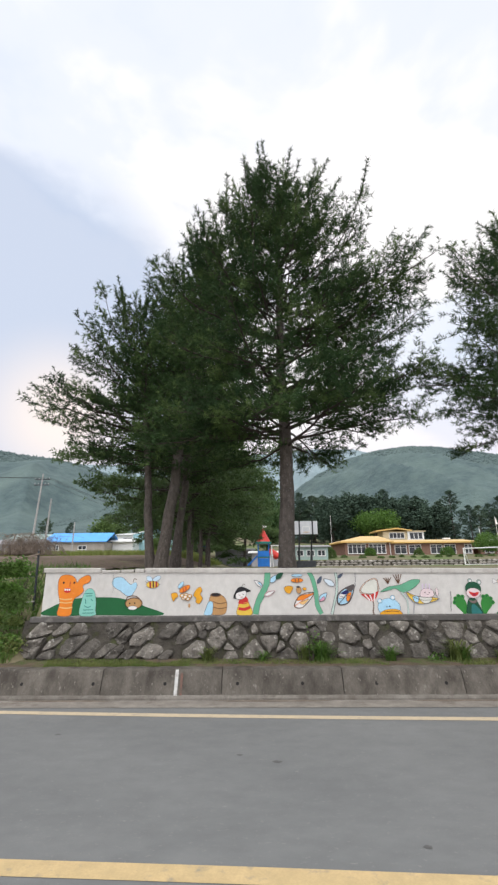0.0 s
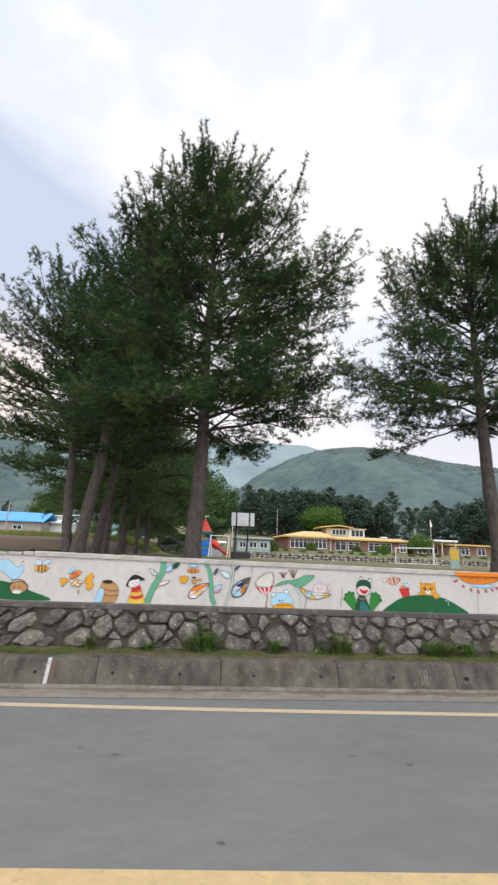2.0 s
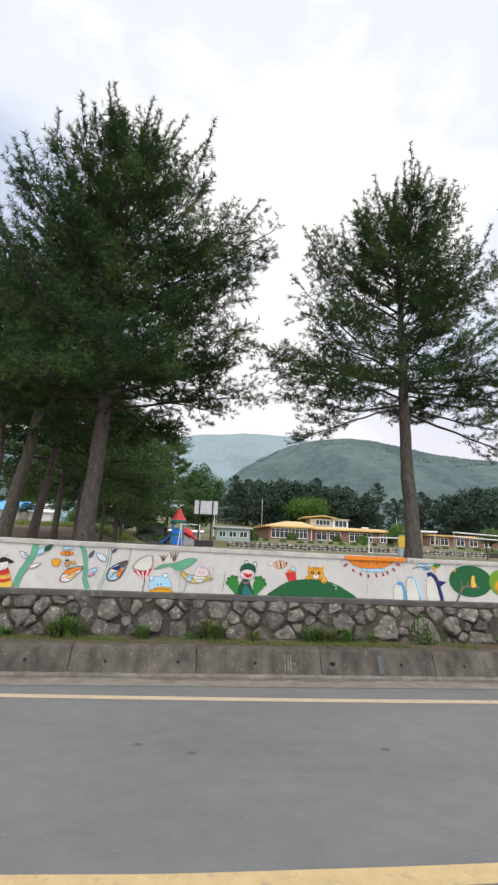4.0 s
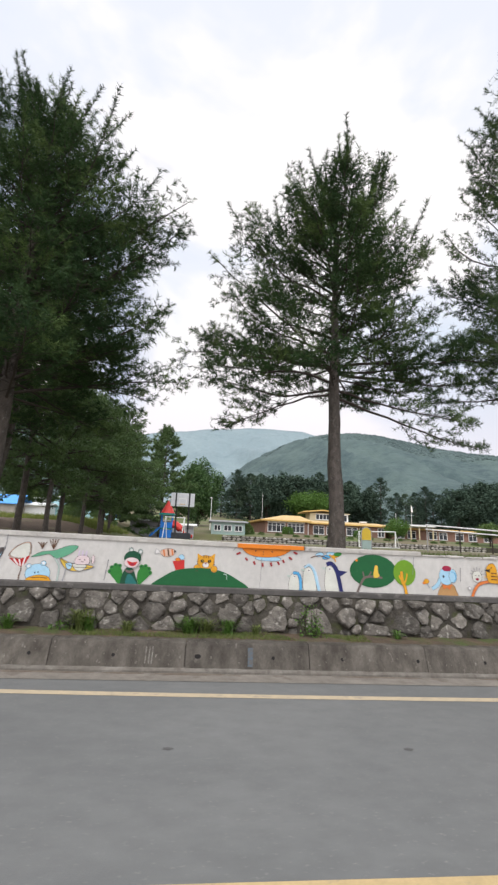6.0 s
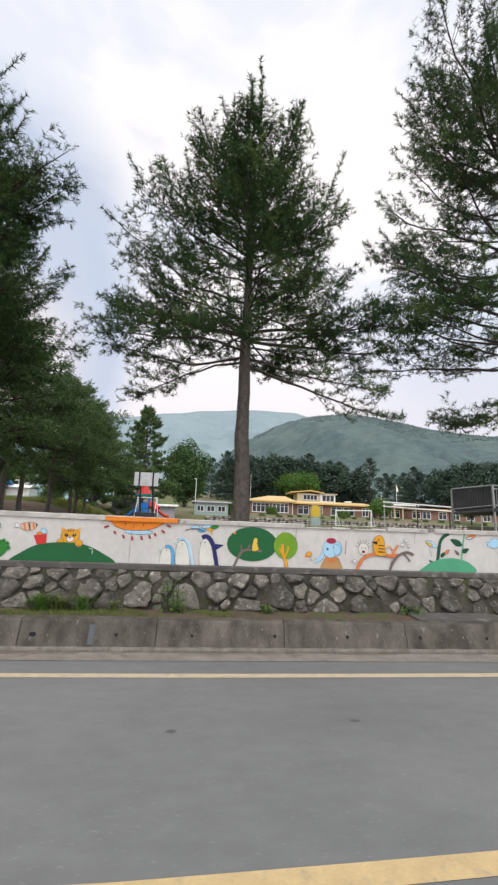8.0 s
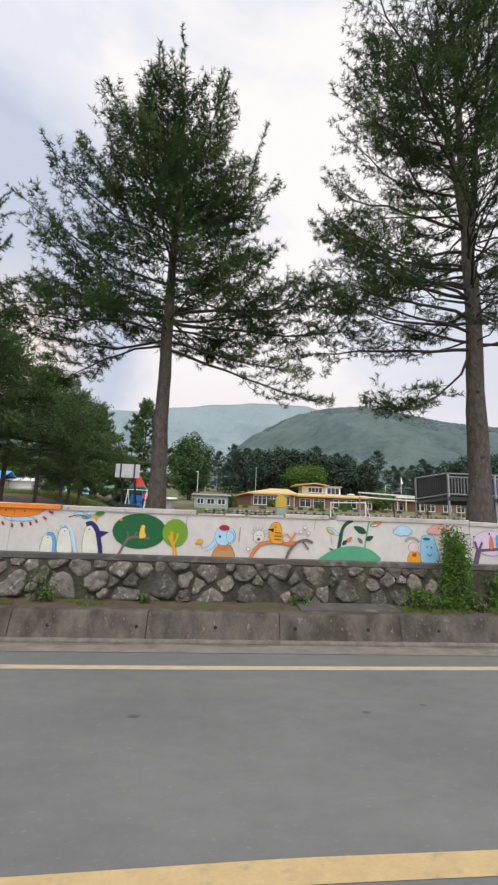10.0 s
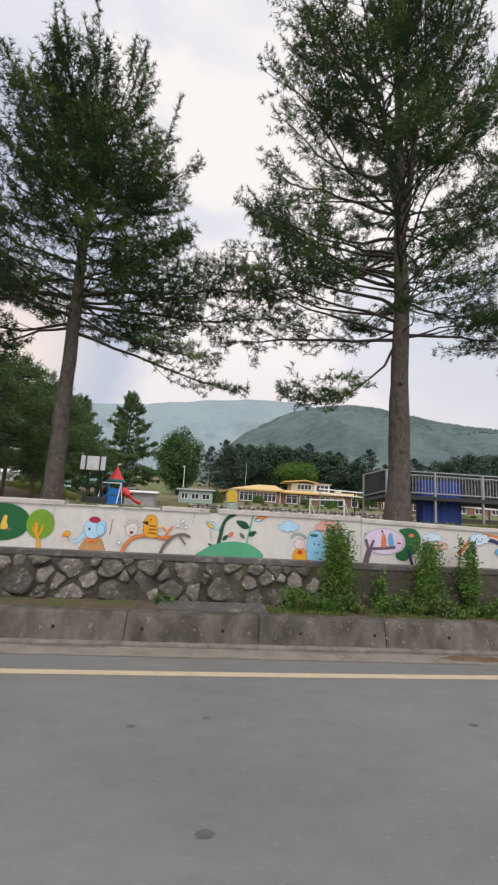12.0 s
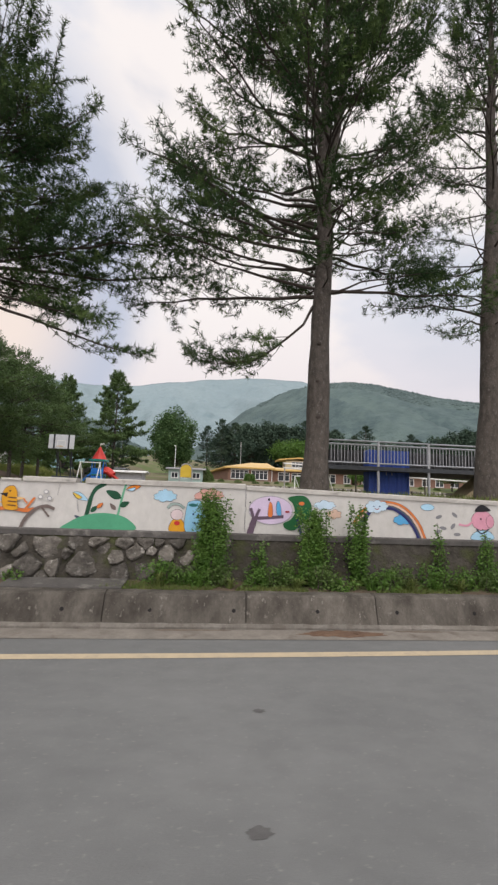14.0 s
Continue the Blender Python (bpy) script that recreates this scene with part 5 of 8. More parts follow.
figure("painted_fish", "white painted fish with red-brown stripes")
blob('peach', [(5.140, 1.775), (5.214, 1.833), (5.333, 1.850), (5.442, 1.803), (5.365, 1.711), (5.230, 1.694)])
stroke('ember', [(5.205, 1.822), (5.238, 1.708)], 0.034)
stroke('brown', [(5.285, 1.838), (5.316, 1.706)], 0.034)
stroke('ember', [(5.362, 1.838), (5.388, 1.722)], 0.030)
blob('black', [(5.410, 1.825), (5.450, 1.803), (5.405, 1.770)], False)
blob('white', [(5.150, 1.772), (5.070, 1.830), (5.060, 1.740)], False)
stroke('grey', [(5.145, 1.778), (5.066, 1.834), (5.056, 1.738), (5.145, 1.765)], 0.010)
figure("painted_bucket", "red painted bucket with a bird")
blob('red', [(5.392, 1.619), (5.616, 1.648), (5.629, 1.49), (5.468, 1.455)], False)
disc('orange', 5.492, 1.652, 0.051, 0.031, 0)
blob('ltblue', [(5.503, 1.708), (5.568, 1.751), (5.616, 1.683), (5.561, 1.647)])
figure("painted_hill", "dark green painted hill")
blob('green', [(5.042, 1.128), (5.269, 1.348), (5.495, 1.459), (5.766, 1.503), (6.042, 1.509), (6.324, 1.471), (6.615, 1.346), (6.848, 1.15), (5.94, 1.127)])
stroke('palesage', [(6.381, 1.417), (6.442, 1.401), (6.449, 1.315)], 0.014)
figure("painted_tiger", "yellow painted tiger with dark eyes and paws on the hill")
blob('ochre', [(5.868, 1.660), (5.862, 1.782), (5.945, 1.735), (6.030, 1.748), (6.125, 1.740), (6.198, 1.790), (6.195, 1.660)], False)
disc('ochre', 6.031, 1.622, 0.166, 0.130, 0)
disc('white', 6.031, 1.570, 0.062, 0.048, 0)
disc('black', 5.961, 1.640, 0.036, 0.029, 20)
disc('black', 6.100, 1.642, 0.036, 0.029, -20)
disc('yellow', 5.966, 1.646, 0.010, 0.010, 0)
disc('yellow', 6.104, 1.648, 0.010, 0.010, 0)
disc('dkred', 6.029, 1.596, 0.020, 0.012, 0)
disc('ochre', 5.868, 1.510, 0.064, 0.062, 0)
disc('ochre', 6.195, 1.500, 0.064, 0.062, 0)
for x in (5.850, 5.880, 6.178, 6.208):
    stroke('brown', [(x, 1.475), (x, 1.450)], 0.010)
for x in (5.985, 6.030, 6.075):
    stroke('brown', [(x, 1.745), (x + 0.003, 1.700)], 0.016)
for x, side in ((5.890, -1), (6.172, 1)):
    stroke('brown', [(x, 1.630), (x + side * 0.030, 1.634)], 0.013)
    stroke('brown', [(x, 1.590), (x + side * 0.028, 1.588)], 0.013)
figure("painted_sun", "orange painted half sun with red rays")
disc('ltblue', 7.245, 1.738, 0.259, 0.045, 0)
blob('orange', [(6.669, 2.015), (6.711, 1.934), (6.827, 1.82), (7.081, 1.763), (7.404, 1.782), (7.618, 1.862), (7.742, 2.01), (7.209, 2.016)])
disc('brown', 6.994, 1.878, 0.014, 0.018, 0)
disc('brown', 7.319, 1.872, 0.014, 0.018, 0)
stroke('brown', [(7.145, 1.885), (7.15, 1.803)], 0.011)
stroke('dkred', [(6.615, 1.796), (6.697, 1.834)], 0.039)
stroke('dkred', [(6.793, 1.737), (6.84, 1.689)], 0.040)
stroke('dkred', [(6.958, 1.678), (6.991, 1.615)], 0.040)
stroke('dkred', [(7.131, 1.654), (7.143, 1.584)], 0.040)
stroke('dkred', [(7.292, 1.669), (7.318, 1.599)], 0.040)
stroke('dkred', [(7.432, 1.69), (7.464, 1.627)], 0.040)
stroke('dkred', [(7.531, 1.728), (7.563, 1.672)], 0.040)
stroke('dkred', [(7.658, 1.785), (7.719, 1.736)], 0.041)
stroke('dkred', [(7.748, 1.884), (7.823, 1.85)], 0.041)
figure("painted_penguin", "pale painted penguin with a blue back")
blob('ivory', [(7.676, 1.161), (7.677, 1.374), (7.737, 1.48), (7.84, 1.447), (7.872, 1.165)])
stroke('sky', [(7.749, 1.486), (7.839, 1.482), (7.891, 1.379), (7.902, 1.165)], 0.065)
disc('white', 7.772, 1.425, 0.026, 0.026, 0)
disc('black', 7.776, 1.423, 0.012, 0.012, 0)
blob('palesage', [(7.690, 1.435), (7.640, 1.450), (7.625, 1.425), (7.690, 1.405)], False)
figure("painted_penguin", "pale painted penguin with a light blue back")
blob('ivory', [(7.967, 1.167), (7.952, 1.496), (8.019, 1.603), (8.136, 1.559), (8.212, 1.171)])
stroke('ltblue', [(7.971, 1.602), (8.072, 1.646), (8.168, 1.53), (8.217, 1.356), (8.266, 1.172)], 0.055)
disc('white', 8.054, 1.548, 0.030, 0.030, 0)
disc('black', 8.058, 1.546, 0.013, 0.013, 0)
blob('palesage', [(7.965, 1.560), (7.905, 1.572), (7.895, 1.545), (7.965, 1.528)], False)
stroke('sky3', [(7.990, 1.625), (8.075, 1.668), (8.190, 1.545), (8.245, 1.360), (8.290, 1.175)], 0.026)
figure("painted_penguin", "pale painted penguin with a navy back")
blob('ivory', [(8.404, 1.174), (8.397, 1.553), (8.455, 1.655), (8.58, 1.569), (8.664, 1.179)])
stroke('navy', [(8.418, 1.672), (8.515, 1.698), (8.616, 1.582), (8.67, 1.395), (8.719, 1.168)], 0.091)
blob('navy', [(8.58, 1.581), (8.844, 1.552), (8.693, 1.454)], False)
disc('white', 8.478, 1.593, 0.034, 0.034, 0)
disc('black', 8.481, 1.591, 0.015, 0.015, 0)
blob('palesage', [(8.400, 1.612), (8.335, 1.625), (8.325, 1.596), (8.400, 1.578)], False)
figure("painted_flock", "small colourful painted birds")
disc('ltblue', 8.277, 1.859, 0.085, 0.042, -10)
disc('sky', 8.413, 1.815, 0.085, 0.042, -10)
disc('ochre', 8.596, 1.855, 0.087, 0.042, -10)
disc('ltblue', 8.496, 1.889, 0.087, 0.042, -10)
disc('leafgreen', 8.645, 1.88, 0.085, 0.041, -10)
stroke('brown', [(8.096, 1.794), (8.277, 1.841), (8.45, 1.792)], 0.018)
stroke('ochre', [(8.473, 1.864), (8.573, 1.795), (8.599, 1.736)], 0.030)
figure("painted_tree", "round dark green painted tree with a bird")
disc('green', 9.376, 1.587, 0.485, 0.319, 0)
stroke('greybrown', [(9.036, 1.168), (9.137, 1.375), (9.21, 1.459), (9.365, 1.48), (9.558, 1.461)], 0.050)
stroke('greybrown', [(9.185, 1.453), (9.159, 1.571)], 0.031)
stroke('greybrown', [(9.272, 1.466), (9.333, 1.575)], 0.031)
blob('yellow', [(9.377, 1.469), (9.383, 1.588), (9.413, 1.696), (9.469, 1.685), (9.47, 1.59), (9.502, 1.495), (9.446, 1.458)])
disc('orange', 9.031, 1.783, 0.025, 0.024, 0)
figure("painted_tree", "olive green painted tree with a yellow trunk")
disc('olive', 10.024, 1.578, 0.233, 0.252, 0)
stroke('ochre', [(10.052, 1.145), (10.022, 1.304), (9.972, 1.422), (9.96, 1.601)], 0.069)
stroke('ochre', [(9.985, 1.392), (9.922, 1.48), (9.91, 1.528)], 0.032)
stroke('ochre', [(10.003, 1.363), (10.061, 1.483), (10.068, 1.567)], 0.032)
figure("painted_elephant", "light blue painted elephant in a tan coat")
blob('tan', [(10.728, 1.139), (10.758, 1.306), (10.863, 1.392), (11.043, 1.383), (11.104, 1.277), (11.119, 1.14)])
stroke('ltblue', [(10.775, 1.486), (10.708, 1.365), (10.591, 1.291)], 0.084)
disc('ltblue', 10.906, 1.544, 0.154, 0.171, 0)
disc('ltblue', 11.048, 1.553, 0.084, 0.134, 0)
disc('crimson', 10.923, 1.696, 0.097, 0.055, 0)
disc('black', 10.847, 1.536, 0.020, 0.024, 0)
blob('ember', [(10.800, 1.395), (10.840, 1.290), (10.905, 1.330), (10.960, 1.285), (11.030, 1.395), (10.915, 1.355)], False)
stroke('sky', [(11.010, 1.640), (11.090, 1.600), (11.105, 1.500), (11.050, 1.440)], 0.014)
figure("painted_flower", "small orange painted flower")
disc('ochre', 10.479, 1.432, 0.058, 0.048, 0)
disc('orange', 10.428, 1.395, 0.032, 0.024, 0)
stroke('grey', [(10.491, 1.384), (10.541, 1.302)], 0.019)
figure("painted_antlers", "orange and grey painted branches with a yellow bird")
disc('ivory', 11.57, 1.560, 0.105, 0.115, 0)
for k in range(7):
    a = 0.3 + k * 0.42
    stroke('grey', [(11.57 + 0.115 * math.cos(a), 1.565 + 0.125 * math.sin(a)), (11.57 + 0.165 * math.cos(a), 1.565 + 0.185 * math.sin(a))], 0.014)
disc('crimson', 11.568, 1.510, 0.034, 0.026, 0)
disc('black', 11.535, 1.580, 0.010, 0.010, 0)
disc('black', 11.605, 1.582, 0.010, 0.010, 0)
blob('cream', [(11.700, 1.560), (11.820, 1.600), (11.810, 1.540)], False)
stroke('ember', [(11.422, 1.145), (11.494, 1.302), (11.617, 1.425), (11.862, 1.473), (12.125, 1.442), (12.279, 1.469)], 0.065)
stroke('ember', [(12.125, 1.442), (12.271, 1.654)], 0.040)
stroke('ember', [(12.164, 1.553), (12.09, 1.637)], 0.027)
stroke('greybrown', [(12.089, 1.162), (12.15, 1.314), (12.293, 1.47), (12.463, 1.522), (12.594, 1.476)], 0.058)
stroke('greybrown', [(12.394, 1.496), (12.518, 1.352)], 0.034)
blob('ochre', [(11.815, 1.46), (11.759, 1.654), (11.812, 1.797), (11.927, 1.831), (11.989, 1.74), (12.006, 1.574), (12.013, 1.452)])
blob('black', [(11.722, 1.703), (11.855, 1.718), (11.838, 1.644)], False)
disc('black', 11.880, 1.745, 0.014, 0.014, 0)
blob('cream', [(11.985, 1.660), (12.130, 1.640), (12.010, 1.600)], False)
stroke('brown', [(11.864, 1.644), (11.996, 1.635)], 0.020)
stroke('brown', [(11.861, 1.583), (11.993, 1.574)], 0.020)
stroke('brown', [(11.858, 1.522), (11.99, 1.512)], 0.020)
disc('grey', 12.359, 1.668, 0.040, 0.037, 0)
disc('white', 12.359, 1.668, 0.027, 0.025, 0)
disc('grey', 12.505, 1.647, 0.040, 0.037, 0)
disc('white', 12.505, 1.647, 0.027, 0.025, 0)
disc('grey', 12.445, 1.751, 0.040, 0.037, 0)
disc('white', 12.445, 1.751, 0.027, 0.025, 0)
disc('grey', 11.378, 1.33, 0.039, 0.036, 0)
disc('white', 11.378, 1.33, 0.026, 0.024, 0)
figure("painted_mound", "sea green painted mound")
blob('seagreen', [(12.724, 1.157), (12.822, 1.269), (13.043, 1.382), (13.31, 1.438), (13.585, 1.419), (13.788, 1.338), (13.889, 1.179), (13.293, 1.162)])
figure("painted_beanstalk", "dark green painted bean stalk")
stroke('dkgreen', [(12.952, 1.183), (13.069, 1.304), (13.118, 1.503), (13.163, 1.723), (13.239, 1.845), (13.375, 1.923)], 0.076)
stroke('sage', [(13.492, 1.199), (13.583, 1.348), (13.629, 1.579), (13.675, 1.822), (13.707, 1.928)], 0.039)
blob('dkgreen', [(13.636, 1.692), (13.56, 1.798), (13.384, 1.803), (13.511, 1.674)])
blob('dkgreen', [(13.623, 1.555), (13.706, 1.543), (13.775, 1.632), (13.661, 1.629)])
blob('dkgreen', [(13.161, 1.453), (13.231, 1.462), (13.27, 1.551), (13.178, 1.522)])
blob('greybrown', [(13.56, 1.497), (13.546, 1.562), (13.462, 1.598), (13.496, 1.513)])
blob('greybrown', [(13.556, 1.28), (13.52, 1.34), (13.425, 1.366), (13.488, 1.288)])
blob('slate', [(13.029, 1.315), (12.994, 1.368), (12.907, 1.389), (12.968, 1.321)])
figure("painted_birds", "small colourful painted birds")
blob('ltblue', [(12.857, 1.759), (12.935, 1.659), (13.108, 1.633), (12.979, 1.758)])
blob('yellow', [(12.857, 1.759), (12.935, 1.659), (13.007, 1.683)])
blob('orange', [(13.714, 1.831), (13.821, 1.818), (13.947, 1.905), (13.793, 1.903)])
blob('ltblue', [(13.714, 1.831), (13.821, 1.818), (13.854, 1.875)])
blob('ember', [(13.257, 1.519), (13.316, 1.528), (13.352, 1.602), (13.274, 1.577)])
stroke('grey', [(12.937, 1.635), (12.968, 1.446)], 0.012)
figure("painted_cloud", "light blue painted cloud")
puff('ltblue', [(14.182, 1.739), (14.243, 1.798), (14.333, 1.842), (14.431, 1.822), (14.523, 1.768), (14.502, 1.71), (14.403, 1.679), (14.25, 1.685)])
figure("painted_cloud", "pink painted cloud")
puff('salmon', [(14.853, 1.752), (14.942, 1.849), (15.105, 1.884), (15.271, 1.849), (15.312, 1.78), (15.215, 1.732), (14.969, 1.723)])
figure("painted_puppet", "small orange and white painted figure")
blob('ochre', [(14.453, 1.179), (14.472, 1.327), (14.561, 1.386), (14.663, 1.353), (14.721, 1.183)])
disc('palepink', 14.565, 1.45, 0.103, 0.088, 0)
stroke('sagegrey', [(14.403, 1.546), (14.467, 1.616), (14.588, 1.62), (14.685, 1.555)], 0.048)
disc('red', 14.573, 1.31, 0.048, 0.036, 0)
figure("painted_bottle", "light blue painted bottle with a smile")
blob('sky2', [(14.718, 1.182), (14.723, 1.599), (14.783, 1.678), (14.913, 1.696), (14.983, 1.621), (15.065, 1.192)])
disc('dkteal', 14.829, 1.616, 0.077, 0.028, 0)
disc('navy', 14.835, 1.467, 0.014, 0.018, 0)
disc('navy', 14.92, 1.456, 0.014, 0.018, 0)
stroke('navy', [(14.831, 1.332), (14.878, 1.302), (14.926, 1.335)], 0.014)
figure("painted_blossom", "lavender painted cloud with two birds")
disc('grey', 16.149, 1.575, 0.386, 0.246, 0)
disc('lavender', 16.149, 1.575, 0.374, 0.234, 0)
stroke('plum', [(15.797, 1.144), (15.841, 1.308), (15.878, 1.419), (16.111, 1.447), (16.371, 1.475)], 0.062)
stroke('plum', [(15.79, 1.14), (15.835, 1.30), (15.872, 1.42)], 0.115)
stroke('plum', [(15.862, 1.41), (15.80, 1.60)], 0.055)
stroke('plum', [(15.878, 1.419), (15.955, 1.59)], 0.055)
blob('ember', [(16.102, 1.475), (16.106, 1.623), (16.128, 1.715), (16.168, 1.666), (16.178, 1.477)])
blob('sky', [(16.257, 1.504), (16.24, 1.648), (16.263, 1.736), (16.307, 1.679), (16.328, 1.507)])
disc('dkred', 16.433, 1.556, 0.042, 0.017, 0)
disc('black', 16.11, 1.755, 0.017, 0.025, 0)
disc('black', 15.789, 1.695, 0.013, 0.017, 0)
figure("painted_tree", "dark green painted leaf tree")
blob('green', [(16.439, 1.792), (16.63, 1.841), (16.781, 1.804), (16.861, 1.648), (16.809, 1.46), (16.684, 1.353), (16.559, 1.247), (16.419, 1.263), (16.366, 1.352), (16.491, 1.43), (16.564, 1.547), (16.527, 1.699)])
stroke('navy', [(16.618, 1.434), (16.655, 1.291), (16.692, 1.157)], 0.056)
disc('ember', 16.68, 1.705, 0.052, 0.034, 0)
figure("painted_cloud", "light blue painted cloud")
puff('sky3', [(16.912, 1.684), (17.019, 1.746), (17.192, 1.743), (17.266, 1.687), (17.171, 1.638), (16.999, 1.636)])
figure("painted_cloud", "pale peach painted cloud")
puff('peach', [(17.151, 1.533), (17.237, 1.598), (17.345, 1.581), (17.355, 1.506), (17.238, 1.486)])
figure("painted_rainbow", "painted rainbow of orange, cream and navy")
stroke('ember', [(17.599, 1.389), (17.746, 1.586), (17.957, 1.762), (18.245, 1.78), (18.468, 1.728), (18.659, 1.59), (18.813, 1.383), (18.904, 1.158)], 0.047)
stroke('peach', [(17.642, 1.378), (17.773, 1.545), (17.957, 1.719), (18.245, 1.742), (18.445, 1.689), (18.623, 1.559), (18.768, 1.369), (18.859, 1.157)], 0.048)
stroke('slate', [(17.682, 1.368), (17.796, 1.508), (17.957, 1.681), (18.245, 1.707), (18.425, 1.654), (18.59, 1.531), (18.728, 1.356), (18.819, 1.156)], 0.047)
stroke('navy', [(17.716, 1.359), (17.817, 1.475), (17.957, 1.647), (18.245, 1.677), (18.407, 1.623), (18.562, 1.507), (18.692, 1.345), (18.783, 1.155)], 0.048)
puff('sky3', [(17.834, 1.673), (17.878, 1.759), (18.001, 1.788), (18.143, 1.776), (18.205, 1.711), (18.134, 1.641), (17.979, 1.61), (17.869, 1.623)])
disc('navy', 17.966, 1.703, 0.013, 0.013, 0)
disc('navy', 18.072, 1.706, 0.013, 0.013, 0)
stroke('dkred', [(17.983, 1.669), (18.023, 1.65), (18.063, 1.672)], 0.013)
figure("painted_cloud", "bright blue painted cloud")
puff('sky', [(18.341, 1.478), (18.422, 1.549), (18.556, 1.553), (18.644, 1.488), (18.577, 1.427), (18.408, 1.422)])
figure("painted_pebbles", "grey painted leaves and pebbles")
disc('stone', 19.461, 1.599, 0.063, 0.030, 40)
disc('stone', 19.164, 1.555, 0.063, 0.030, -20)
disc('stone', 19.241, 1.362, 0.064, 0.030, 10)
disc('stone', 19.424, 1.401, 0.063, 0.030, -50)
disc('stone', 19.498, 1.259, 0.063, 0.030, 0)
disc('stone', 19.136, 1.291, 0.063, 0.029, -40)
disc('ltblue', 18.954, 1.719, 0.126, 0.060, 0)
figure("painted_elephant", "pink painted elephant with a black hat")
blob('ltblue', [(19.769, 1.181), (19.819, 1.297), (19.981, 1.345), (20.142, 1.306), (20.174, 1.192)])
disc('pink', 19.978, 1.516, 0.207, 0.172, 0)
stroke('pink', [(19.792, 1.489), (19.685, 1.421), (19.534, 1.438)], 0.041)
disc('pink', 20.125, 1.499, 0.075, 0.112, 0)
blob('black', [(19.853, 1.672), (19.893, 1.759), (19.987, 1.797), (20.079, 1.757), (20.132, 1.689)])
disc('black', 19.951, 1.545, 0.014, 0.017, 0)
stroke('slate', [(19.867, 1.363), (19.956, 1.288), (20.098, 1.369)], 0.028)
figure("plaster_crack", "fine dark crack in the white plaster")
for k, (x, z0, z1, drift_x) in enumerate(((7.10, 1.20, 1.76, 0.02), (6.55, 1.86, 1.99, 0.10), (4.15, 1.22, 1.60, 0.05), (-2.62, 1.62, 1.99, -0.02), (10.20, 1.55, 1.90, 0.03), (11.20, 1.45, 1.72, 0.02), (12.62, 1.70, 1.90, 0.02), (15.71, 1.19, 1.90, 0.0), (2.30, 1.70, 1.98, 0.02), (9.95, 1.83, 1.90, 0.1))):
    n = 9
    pts = [(x + drift_x * q / n + 0.014 * noise.noise((q * 1.7, k, 0.2)), z0 + (z1 - z0) * q / n) for q in range(n + 1)]
    stroke('stone', pts, 0.007 + 0.004 * (k % 3))
part("sun_rim", box(6.63, 7.95, 8.874, 8.879, 1.925, 2.005), PAINT["orange"], wall, "orange paint carried up onto the coping")


# ---- school ----
def window(parent, x0, x1, y, z0, z1, panes, bars=True):
    """A white framed window with dark panes, set in the wall face."""
    w = 0.12
    step = (x1 - x0 - w) / panes
    xs = sorted(v for k in range(panes + 1) for v in (x0 + step * k, x0 + step * k + w))
    zm = z0 + (z1 - z0) * 0.68
    zs = [z0, z0 + w] + ([zm, zm + 0.06] if bars else []) + [z1 - w, z1]
    bm = bmesh.new()
    at = [[bm.verts.new((x, y + 0.03, z)) for z in zs] for x in xs]
    for i in range(len(xs) - 1):
        for j in range(len(zs) - 1):
            if i % 2 == 0 or j % 2 == 0:
                bm.faces.new((at[i][j], at[i + 1][j], at[i + 1][j + 1], at[i][j + 1]))
    out = bmesh.ops.extrude_face_region(bm, geom=list(bm.faces))
    for v in out["geom"]:
        if isinstance(v, bmesh.types.BMVert):
            v.co.y = y - 0.06
    bmesh.ops.recalc_face_normals(bm, faces=bm.faces)
    f = part("window", bm, WHITE, parent, "white framed window")
    for k in range(panes):
        x = x0 + (x1 - x0 - w) * k / panes
        part("pane", box(x + w, x + (x1 - x0 - w) / panes, y - 0.012, y - 0.006, z0 + w, z1 - w), GLASS, f)
    part("sill", box(x0 - 0.1, x1 + 0.1, y - 0.14, y, z0 - 0.08, z0 - 0.005), CONCRETE, f)
    return f


def hip_roof(x0, x1, y0, y1, z, rise, over, inset):
    bm = bmesh.new()
    x0, x1, y0, y1 = x0 - over, x1 + over, y0 - over, y1 + over
    ym = (y0 + y1) / 2
    low = [bm.verts.new(p) for p in ((x0, y0, z), (x1, y0, z), (x1, y1, z), (x0, y1, z))]
    top = [bm.verts.new(p) for p in ((x0 + inset, ym, z + rise), (x1 - 0.2, ym, z + rise))]
    for f in ((low[0], low[1], top[1], top[0]), (low[2], low[3], top[0], top[1]), (low[3], low[0], top[0]), (low[1], low[2], top[1]), low[::-1]):
        bm.faces.new(f)
    bmesh.ops.recalc_face_normals(bm, faces=bm.faces)
    return bm


